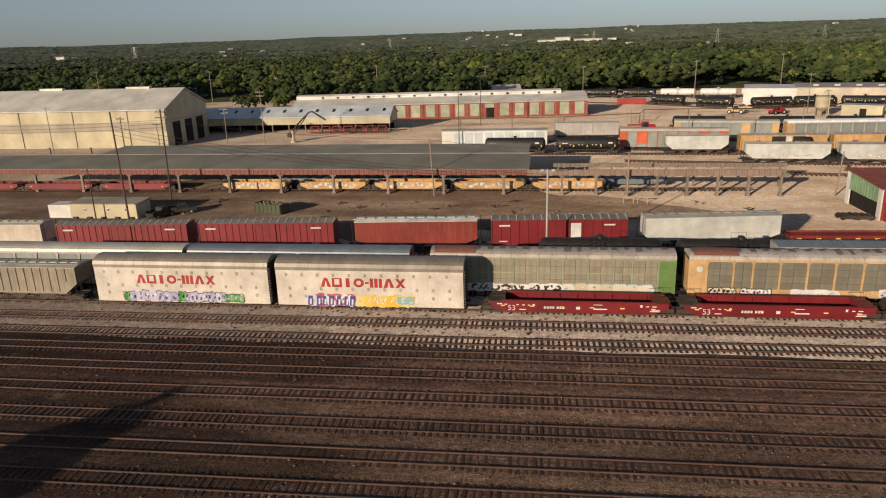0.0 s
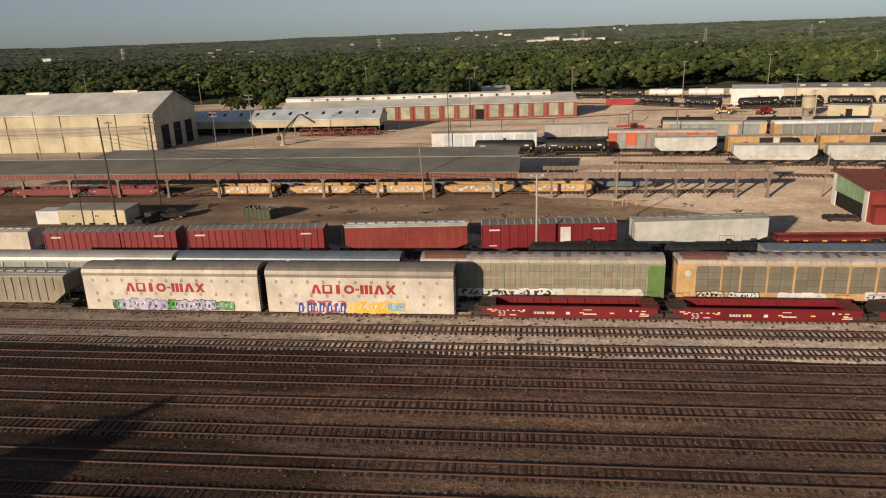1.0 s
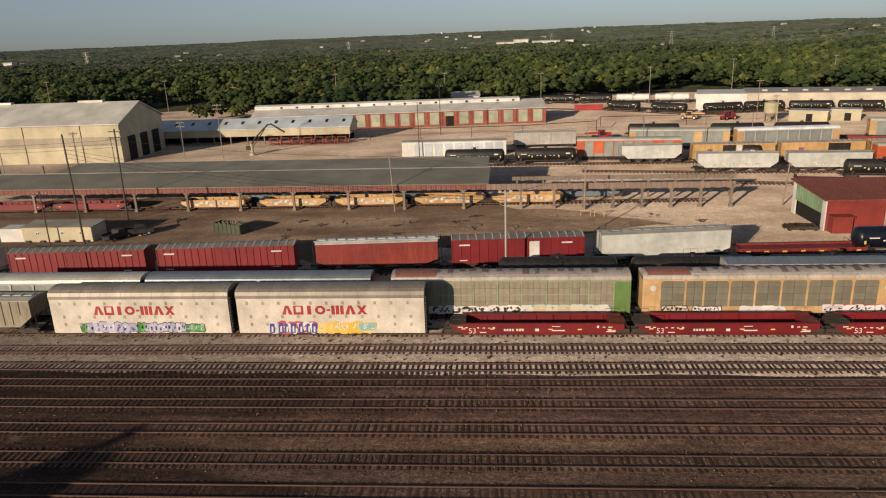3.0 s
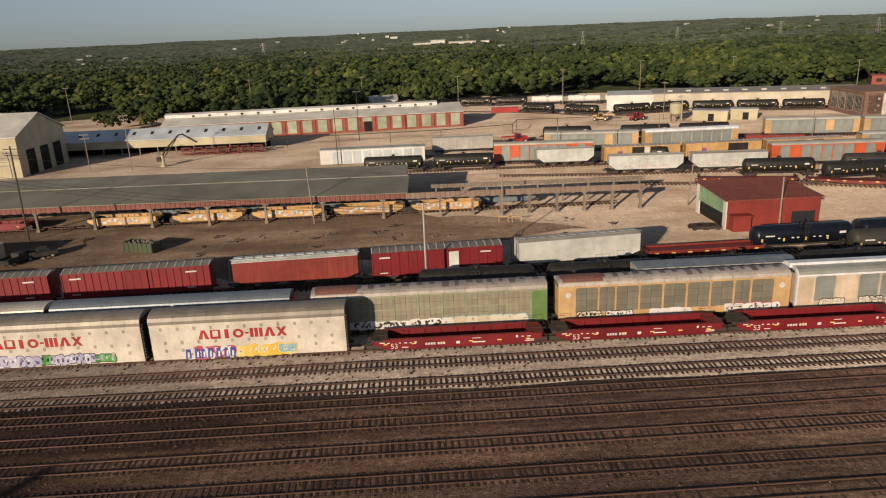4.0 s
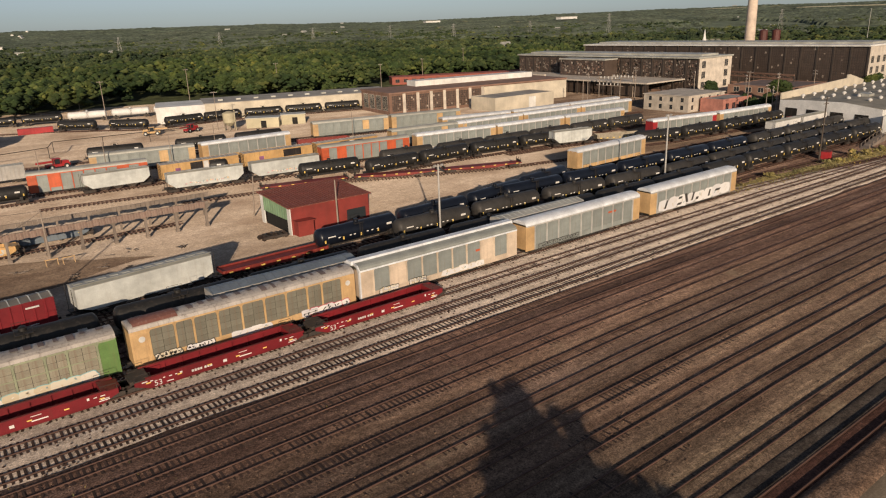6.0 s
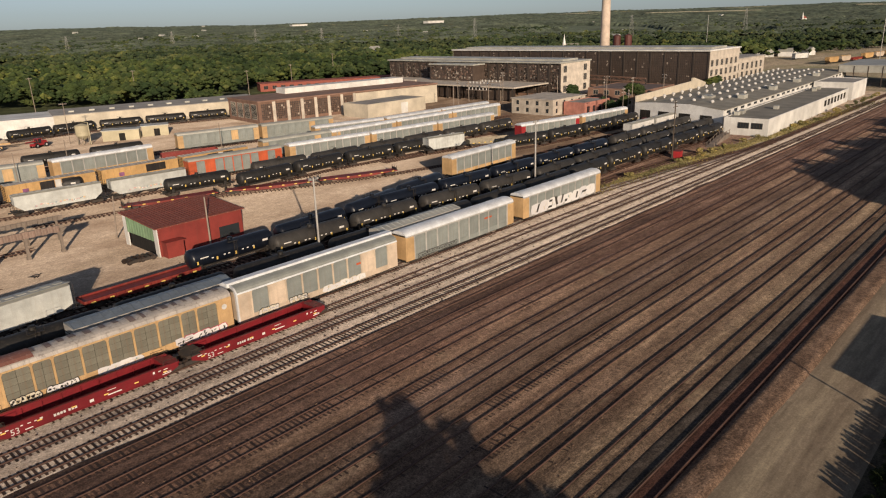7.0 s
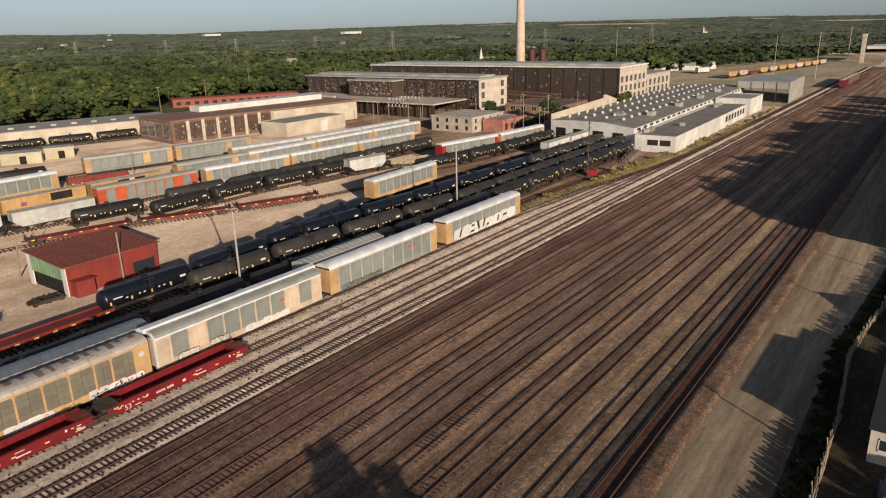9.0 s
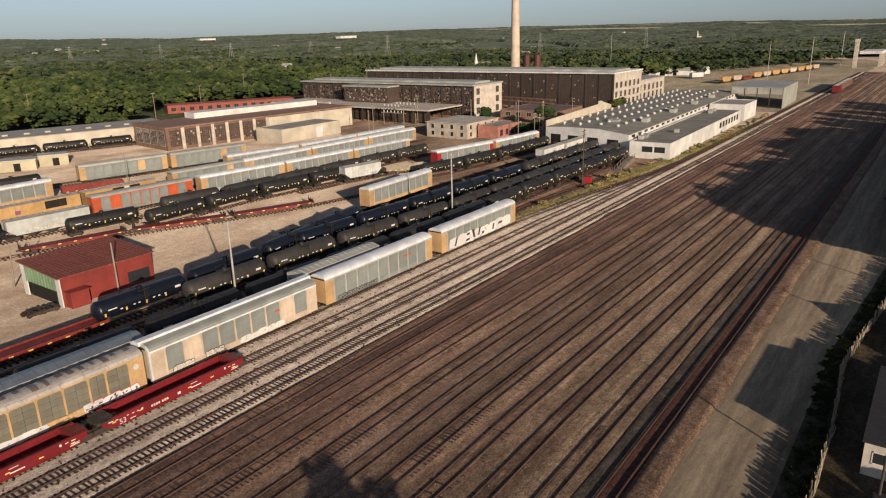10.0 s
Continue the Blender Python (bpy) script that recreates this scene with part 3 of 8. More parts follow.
def lumps(car, x0, x1, z0, z1, y, seed, n, fill, line, inner):
    """Sprayed plump shapes in a row on a wall that faces -y: a dark outline, a fill and strokes within."""
    r = random.Random(seed)
    back, face, mark = Shape(), Shape(), Shape()
    step = (x1 - x0) / n
    for i in range(n):
        cx, cz = x0 + (i + 0.5) * step, (z0 + z1) / 2 + r.uniform(-0.06, 0.06)
        w, h = step * r.uniform(0.5, 0.62), (z1 - z0) / 2 * r.uniform(0.85, 1.05)
        lean, k = r.uniform(-0.25, 0.25), 16
        rim = [r.uniform(0.86, 1.08) for _ in range(k)]
        for shape, grow, depth in ((back, 0.09, 0.006), (face, 0.0, 0.010)):
            pts = []
            for j in range(k):
                c, q = math.cos(-j * math.tau / k), math.sin(-j * math.tau / k)
                px = (w + grow) * math.copysign(abs(c) ** 0.6, c) * rim[j]
                pz = (h + grow) * math.copysign(abs(q) ** 0.6, q) * rim[j]
                pts.append((cx + px + lean * pz, y - depth - 0.0006 * i, cz + pz))
            shape.add(pts, [tuple(range(k))])
        for _ in range(r.randint(2, 4)):
            ax, az = cx + r.uniform(-0.6, 0.5) * w, cz + r.uniform(-0.7, 0.2) * h
            bx, bz = ax + r.uniform(-0.25, 0.45) * w, az + r.uniform(0.3, 0.8) * h
            t = r.uniform(0.05, 0.12)
            mark.add([(ax - t, y - 0.024, az), (ax + t, y - 0.024, az), (bx + t, y - 0.024, bz), (bx - t, y - 0.024, bz)], [(0, 1, 2, 3)])
    for shape, key in ((back, line), (face, fill), (mark, inner)):
        part("graffiti", shape, M[key], car, "sprayed graffiti")["kind"] = "stuff"


def strokes(car, x0, x1, z0, z1, y, seed, n, width, key):
    """Broad sprayed arcs and bars on a wall that faces -y."""
    r = random.Random(seed)
    s = Shape()
    for i in range(n):
        cx, cz = x0 + (x1 - x0) * (i + 0.5) / n, (z0 + z1) / 2
        rx, rz = (x1 - x0) / n * r.uniform(0.3, 0.5), (z1 - z0) / 2 * r.uniform(0.7, 1.0)
        a0 = r.uniform(0, 6.28)
        a1 = a0 + r.uniform(1.6, 4.4)
        if i % 3 == 1:
            e, t = r.uniform(-0.5, 0.5) * rx, width * r.uniform(0.3, 0.5)
            s.add([(cx + e - t, y - 0.001 * i, cz - rz), (cx + e + t, y - 0.001 * i, cz - rz), (cx - e + t, y - 0.001 * i, cz + rz), (cx - e - t, y - 0.001 * i, cz + rz)], [(0, 1, 2, 3)])
            continue
        v = []
        for j in range(9):
            a = a0 + (a1 - a0) * j / 8
            wd = width * (0.35 + 0.65 * math.sin(math.pi * (j + 0.6) / 9.2))
            for k in (1, -1):
                v.append((cx + (rx + k * wd / 2) * math.cos(a), y - 0.001 * i, cz + (rz + k * wd / 2) * math.sin(a)))
        s.add(v, [(2 * j, 2 * j + 1, 2 * j + 3, 2 * j + 2) for j in range(8)])
    part("graffiti", s, M[key], car, "broad sprayed strokes")["kind"] = "stuff"


# ---- railway cars ----
def truck_mesh():
    s = Shape()
    for y in (-1.0, 1.0):
        s.prism_y([(-1.25, 0.42), (-0.9, 0.28), (-0.3, 0.22), (0.3, 0.22), (0.9, 0.28), (1.25, 0.42), (1.25, 0.62), (0.6, 0.72), (-0.6, 0.72), (-1.25, 0.62)], y - 0.09, y + 0.09)
        for x in (-0.35, 0, 0.35):
            s.rod((x, y * 1.03, 0.28), (x, y * 1.03, 0.6), 0.09, n=6)
    s.box(-0.25, 0.25, -1.05, 1.05, 0.5, 0.82)
    return s.mesh("truck", M["truck"])


def wheelset_mesh():
    s = Shape()
    for y in (-0.75, 0.75):
        s.rod((0, y - 0.07, 0.46), (0, y + 0.07, 0.46), 0.46, n=14)
    s.rod((0, -0.95, 0.46), (0, 0.95, 0.46), 0.08, n=6)
    return s.mesh("wheelset", M["wheel"])


TRUCK, WHEELS = truck_mesh(), wheelset_mesh()


def trucks(car, x0, x1):
    for x in (x0, x1):
        t = part("truck", TRUCK, None, car)
        t.location.x = x
        for dx in (-0.88, 0.88):
            part("wheelset", WHEELS, None, t).location.x = dx


def coupler(s, L):
    for e in (-1, 1):
        s.box(e * (L / 2 + 0.25) - 0.35, e * (L / 2 + 0.25) + 0.35, -0.12, 0.12, 0.7, 0.95)


def round_roof(half, eave, crown, n=8, thick=0.0):
    """A low vault over the width, from the right eave to the left one."""
    return [(half * math.cos(math.pi * k / n) + 0.0, eave + (crown - eave) * math.sin(math.pi * k / n) ** 0.8) for k in range(n + 1)]


def cream_rack(m, label):
    car = thing("autorack_car", m, label, "railway car", "cream articulated autorack units")
    L, h = 21.0, 1.6
    part("side_body", Shape().box(-L / 2, L / 2, -h, h, 0.45, 4.55), M["cream"], car)
    roof = Shape().prism([(-h - 0.02, 4.55), (h + 0.02, 4.55)] + round_roof(h + 0.02, 4.9, 5.75)[0:], -L / 2 - 0.05, L / 2 + 0.05)
    x = -L / 2 + 0.2
    while x < L / 2:
        roof.prism([(-h - 0.032, 4.62), (h + 0.032, 4.62)] + round_roof(h + 0.032, 4.912, 5.764), x, x + 0.07)
        x += 1.2
    part("roof", roof, M["greyroof"], car, "grimy grey corrugated vaulted roof")
    part("underframe", (lambda s: (s.box(-L / 2 + 1, L / 2 - 1, -1.2, 1.2, 0.3, 0.55), coupler(s, L), s)[2])(Shape()), M["dark"], car)
    for e in (-1, 1):
        part("end_frame", Shape().box(e * L / 2 - 0.03, e * L / 2 + 0.12, -h + 0.12, h - 0.12, 0.6, 5.2), M["dark"], car, "dark recessed end door")
        lad = Shape()
        for k in range(12):
            lad.box(e * L / 2 + 0.12 - 0.02, e * L / 2 + 0.18, -1.5, -1.1, 0.8 + k * 0.34, 0.83 + k * 0.34)
        part("ladder", lad, M["mark"], car)["kind"] = "stuff"
    for i in range(11):
        for z, off in ((4.02, 0.0), (2.42, 0.3), (1.5, 0.3)):
            x = -L / 2 + 1.2 + i * 1.8 + off
            if z < 2 and 1 < i < 9:
                continue
            if x < L / 2 - 0.3:
                part("vent_plate", Shape().box(x - 0.15, x + 0.15, -h - 0.02, -h + 0.02, z - 0.19, z + 0.19), M["vent"], car)
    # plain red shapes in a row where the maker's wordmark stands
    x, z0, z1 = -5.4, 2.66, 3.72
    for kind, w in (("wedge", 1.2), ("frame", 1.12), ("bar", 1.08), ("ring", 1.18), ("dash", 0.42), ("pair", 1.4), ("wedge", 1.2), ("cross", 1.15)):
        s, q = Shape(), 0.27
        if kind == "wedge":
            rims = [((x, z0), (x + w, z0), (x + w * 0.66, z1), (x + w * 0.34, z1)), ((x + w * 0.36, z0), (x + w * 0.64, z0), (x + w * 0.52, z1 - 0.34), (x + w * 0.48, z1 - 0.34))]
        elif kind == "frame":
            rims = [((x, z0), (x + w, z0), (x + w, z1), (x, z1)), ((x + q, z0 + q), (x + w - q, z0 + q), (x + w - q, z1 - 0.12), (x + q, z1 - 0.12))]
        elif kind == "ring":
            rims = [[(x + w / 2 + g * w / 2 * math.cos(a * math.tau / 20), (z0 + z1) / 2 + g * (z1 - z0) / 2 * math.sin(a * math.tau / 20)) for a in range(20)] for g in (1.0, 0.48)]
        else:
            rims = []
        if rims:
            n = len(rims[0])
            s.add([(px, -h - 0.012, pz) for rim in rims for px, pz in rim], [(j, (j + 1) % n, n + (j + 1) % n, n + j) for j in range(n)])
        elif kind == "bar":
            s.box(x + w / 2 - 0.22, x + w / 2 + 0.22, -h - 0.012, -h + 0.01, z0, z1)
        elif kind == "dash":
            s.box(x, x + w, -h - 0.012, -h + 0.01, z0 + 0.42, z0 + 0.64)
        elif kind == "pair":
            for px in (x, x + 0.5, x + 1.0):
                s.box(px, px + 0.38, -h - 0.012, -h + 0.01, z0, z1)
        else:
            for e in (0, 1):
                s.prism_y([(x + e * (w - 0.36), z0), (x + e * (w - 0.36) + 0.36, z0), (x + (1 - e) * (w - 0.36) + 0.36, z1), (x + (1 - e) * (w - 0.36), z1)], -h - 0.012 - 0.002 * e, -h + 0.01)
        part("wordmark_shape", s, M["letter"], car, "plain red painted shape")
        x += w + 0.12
    trucks(car, -L / 2 + 1.9, L / 2 - 1.9)
    return car


def autorack(m, label, panel="panel", post="yellow", sill="yellow", door="yellow", roof="rackroof", L=27.2, bays=8, tags=(), near=True, top="greyroof", stains=False, odd=(), odd_key="peach", plates=False, ratios=None):
    car = thing("autorack_car", m, label, "railway car", "autorack cars")
    h, e0, e1 = 1.53, 1.05, 4.75
    part("underframe", (lambda s: (s.box(-L / 2, L / 2, -1.35, 1.35, 0.62, 1.0), s.box(-6, 6, -1.3, 1.3, 0.35, 0.62), coupler(s, L), s)[3])(Shape()), M["dark"], car)
    for y in (-1, 1):
        part("side_sill", Shape().box(-L / 2 + 1.9, L / 2 - 1.9, *sorted((y * (h - 0.08), y * (h - 0.004))), 0.75, 1.55), M[sill], car)
        if post == "greenpost":
            for z in (1.72, 3.06):
                part("belt_rail", Shape().box(-L / 2 + 1.9, L / 2 - 1.9, *sorted((y * (h - 0.09), y * (h + 0.015))), z - 0.06, z + 0.06), M[post], car)
        part("top_rail", Shape().box(-L / 2 + 0.1, L / 2 - 0.1, *sorted((y * (h - 0.1), y * (h + 0.01))), e1 - 0.15, e1 + 0.05), M[post], car)
    endw = 1.9
    ratios = ratios or [1.0] * bays
    unit = (L - 2 * endw) / sum(ratios)
    edges = [-L / 2 + endw + unit * sum(ratios[:i]) for i in range(len(ratios) + 1)]
    made = {}
    for y in (-1, 1):
        for i, (xa, xb) in enumerate(zip(edges, edges[1:])):
            step = xb - xa
            key = round(step, 3)
            if key not in made:
                s = Shape().box(0.08, step - 0.08, -0.02, 0.02, 1.5, e1 - 0.12)
                if not plates:
                    for z in (2.3, 3.1, 3.9):
                        s.box(0.1, step - 0.1, -0.045, 0.045, z - 0.03, z + 0.03)
                made[key] = s.mesh("side_panel", M["truck" if plates else panel]), Shape().box(0.0, (step - 0.3) / 2, -0.03, 0.0, 0.0, 0.74).mesh("plate", M[panel])
            if i in odd:
                p = part("side_panel", Shape().box(0.1, step - 0.1, -0.09, 0.09, 1.55, e1 - 0.15), M[odd_key], car, "painted replacement panel of another colour")
            else:
                p = part("side_panel", made[key][0], None, car)
                if plates and y < 0:
                    for c in (0, 1):
                        for q in range(4):
                            part("plate", made[key][1], None, p).location = (0.12 + c * (step - 0.21) / 2, -0.022, 1.52 + q * 0.77)
            p.location = (xa, y * (h - (0.09 if near else 0.07)), 0)
        w = 0.11 if near else 0.12
        q = Shape().box(-w, w, -0.07, 0.07, 0.8, e1 + 0.02)
        if near:
            q.prism_y([(-w - 0.16, e1 - 0.1), (-w, e1 - 0.42), (w, e1 - 0.42), (w + 0.16, e1 - 0.1)], -0.06, 0.06)
        qm = q.mesh("side_post", M[post])
        for x in edges:
            part("side_post", qm, None, car).location = (x, y * (h - 0.03), 0)
    for e in (-1, 1):
        s = Shape().box(*sorted((e * L / 2, e * (L / 2 - endw))), -h, -h + 0.06, 0.8, e1)
        s.box(*sorted((e * L / 2, e * (L / 2 - endw))), h - 0.06, h, 0.8, e1)
        for z in (1.7, 3.2):
            s.box(*sorted((e * (L / 2 - 0.2), e * (L / 2 - endw + 0.2))), -h - 0.03, -h, z, z + 1.2)
        s.box(*sorted((e * L / 2, e * (L / 2 - 0.08))), -h + 0.06, -0.02, 0.85, e1 + 0.2)
        s.box(*sorted((e * L / 2, e * (L / 2 - 0.08))), 0.02, h - 0.06, 0.85, e1 + 0.2)
        part("end_door", s, M[door], car)
    arc = round_roof(h, e1 + 0.06, 5.55)
    s = Shape().prism([(-h, e1 - 0.02), (h, e1 - 0.02)] + arc, -L / 2, L / 2)
    x = -L / 2 + 0.3
    while x < L / 2:
        s.prism([(-h - 0.01, e1), (h + 0.01, e1)] + round_roof(h + 0.01, e1 + 0.07, 5.565), x, x + 0.1)
        x += 0.55
    part("roof", s, M[roof], car)
    if stains:
        r = random.Random(int(L * 10) + bays)
        x = -L / 2 + 0.4
        k = 0
        while x < L / 2 - 1.2:
            a, b = r.uniform(0.25, 0.4), r.uniform(0.55, 0.75)
            q = [(math.pi * (a + (b - a) * j / 4)) for j in range(5)]
            arc2 = [(h * math.cos(t), e1 + 0.09 + (5.62 - e1 - 0.09) * math.sin(t) ** 0.8) for t in q]
            wd = r.uniform(0.4, 0.75)
            part("rust_patch", Shape().add([(xx, y, z) for xx in (x, x + wd) for y, z in arc2], [(j, j + 1, j + 6, j + 5) for j in range(4)]), M["patch"], car)
            x += r.uniform(1.1, 1.7)
        if bays == 8:
            q = [(math.pi * (0.3 + 0.55 * j / 4)) for j in range(5)]
            arc2 = [(h * math.cos(t), e1 + 0.11 + (5.64 - e1 - 0.11) * math.sin(t) ** 0.8) for t in q]
            part("rust_patch", Shape().add([(xx, y, z) for xx in (-L / 2 + 0.5, -L / 2 + 5.2) for y, z in arc2], [(j, j + 1, j + 6, j + 5) for j in range(4)]), M["rustroof"], car, "large rust-brown roof patch")
    if top == "whiteroof" and near:
        part("raised_roof", Shape().prism([(-0.1, 5.3), (1.56, 4.85), (1.56, 5.5), (0.95, 5.86), (-0.1, 5.86)], -L / 2 - 0.5, L / 2 + 0.4), M[top], car, "white raised roof sheet")
        part("eave_strip", Shape().box(-L / 2, L / 2, -1.60, -1.54, 4.62, 4.84), M[top], car, "white eave strip")
        part("end_frame", Shape().prism([(-1.56, 0.85), (-1.22, 0.85), (-1.22, 4.5), (-0.8, 5.2), (0.4, 5.5), (0.4, 5.75), (-1.0, 5.45), (-1.56, 4.8)], -L / 2 - 0.22, -L / 2), M[top], car, "white rounded end frame")
    for x0, x1, z0, z1, key, seed, size, n in tags:
        part("graffiti", scrawl(x0, x1, z0, z1, -h - 0.035, seed, size, n), M[key], car, "sprayed graffiti")
    trucks(car, -L / 2 + 2.6, L / 2 - 2.6)
    return car


def digits(text, size, mat, parent, x, y, z):
    cu = bpy.data.curves.new("figures", "FONT")
    cu.body, cu.size, cu.extrude = text, size, 0.008
    ob = bpy.data.objects.new("figures", cu)
    scene.collection.objects.link(ob)
    me = bpy.data.meshes.new_from_object(ob.evaluated_get(bpy.context.evaluated_depsgraph_get()))
    bpy.data.objects.remove(ob)
    me.materials.clear()
    me.materials.append(mat)
    o = part("figures", me, None, parent, "white stencilled figures")
    o.matrix_basis = pose(x, y, z, 90, 0, 0)
    return o


def wellcar(m, label, body="wellred", L=19.6, group="red well cars", fig=True, tags=()):
    car = thing("well_car", m, label, "railway car", group)
    h = 1.5
    for y in (-1, 1):
        s = Shape().prism_y([(-L / 2 + 0.5, 0.85), (-L / 2 + 1.9, 0.28), (L / 2 - 1.9, 0.28), (L / 2 - 0.5, 0.85), (L / 2 - 0.5, 1.25), (L / 2 - 1.5, 1.38), (-L / 2 + 1.5, 1.38), (-L / 2 + 0.5, 1.25)], *sorted((y * h, y * (h - 0.1))))
        s.box(-L / 2 + 1.6, L / 2 - 1.6, *sorted((y * (h + 0.08), y * (h - 0.22))), 1.38, 1.5)
        s.box(-L / 2 + 2.0, L / 2 - 2.0, *sorted((y * (h + 0.06), y * (h - 0.25))), 0.24, 0.34)
        for k in range(9):
            x = -L / 2 + 2.4 + k * (L - 4.8) / 8
            s.box(x - 0.06, x + 0.06, *sorted((y * (h - 0.1), y * (h - 0.24))), 0.34, 1.38)
        part("side_wall", s, M[body], car)
    s = Shape().box(-L / 2 + 2.0, L / 2 - 2.0, -h + 0.1, h - 0.1, 0.26, 0.33)
    for k in range(10):
        x = -L / 2 + 2.5 + k * (L - 5) / 9
        s.box(x - 0.12, x + 0.12, -h + 0.1, h - 0.1, 0.33, 0.45)
    part("well_floor", s, M["rustred"], car)
    for e in (-1, 1):
        s = Shape().prism_y([(e * (L / 2 - 2.05), 0.3), (e * (L / 2 - 2.05), 1.5), (e * (L / 2 - 0.2), 1.28), (e * (L / 2 - 0.2), 0.95), (e * (L / 2 - 1.6), 0.9)][:: 1 if e < 0 else -1], -1.1, 1.1)
        s.box(*sorted((e * (L / 2 - 2.1), e * (L / 2 - 0.5))), -1.56, -1.1, 1.3, 1.42)
        s.box(*sorted((e * (L / 2 - 2.1), e * (L / 2 - 0.5))), 1.1, 1.56, 1.3, 1.42)
        part("end_platform", s, M[body if e > 0 else "truck"], car)
        for y in (-1.5, 1.5):
            part("handrail", Shape().tube([(e * (L / 2 - 0.6), y, 1.4), (e * (L / 2 - 0.6), y, 2.0), (e * (L / 2 - 2.1), y, 2.0), (e * (L / 2 - 2.1), y, 1.4)], 0.03), M["truck"], car)
    r = random.Random(17)
    for k, (x, wd, z, hg) in enumerate(((1.2, 0.55, 1.02, 0.12), (2.0, 0.3, 0.98, 0.1), (3.3, 0.22, 0.95, 0.1), (3.9, 0.3, 0.93, 0.1), (4.5, 0.22, 0.92, 0.1), (5.0, 0.25, 0.9, 0.2), (3.6, 0.7, 0.42, 0.09), (6.2, 0.22, 0.62, 0.26), (6.5, 0.22, 0.62, 0.26), (6.8, 0.22, 0.62, 0.26), (7.1, 0.2, 0.62, 0.26), (7.55, 0.22, 0.62, 0.26), (7.85, 0.22, 0.62, 0.26), (8.15, 0.22, 0.62, 0.26), (9.6, 0.4, 0.6, 0.3), (11.4, 1.4, 0.62, 0.12), (11.4, 0.9, 1.12, 0.07), (L - 3.4, 0.22, 0.98, 0.26), (L - 2.8, 0.3, 1.02, 0.1), (L - 2.2, 0.45, 1.02, 0.1), (L - 2.4, 1.0, 0.5, 0.09), (L - 2.2, 0.8, 0.66, 0.07))):
        if fig:
            part("stencil_bar", Shape().box(-L / 2 + x, -L / 2 + x + wd, -h - 0.012, -h, z, z + hg), M["mark"], car)
    for k in range(6 if fig else 2):
        x = -L / 2 + 1.6 + k * (L - 3.9) / (5 if fig else 1)
        part("reflector", Shape().box(x, x + 0.45, -h - 0.014, -h, 0.82 - 0.02 * k, 0.95 - 0.02 * k), M["reflect"], car)
    if fig:
        digits("53", 0.86, M["mark"], car, -L / 2 + 2.35, -h - 0.012, 0.36)
    for x0, x1, z0, z1, key, seed, size, n in tags:
        part("graffiti", scrawl(x0, x1, z0, z1, -h - 0.02, seed, size, n), M[key], car, "sprayed graffiti")
    trucks(car, -L / 2 + 0.9, L / 2 - 0.9)
    return car


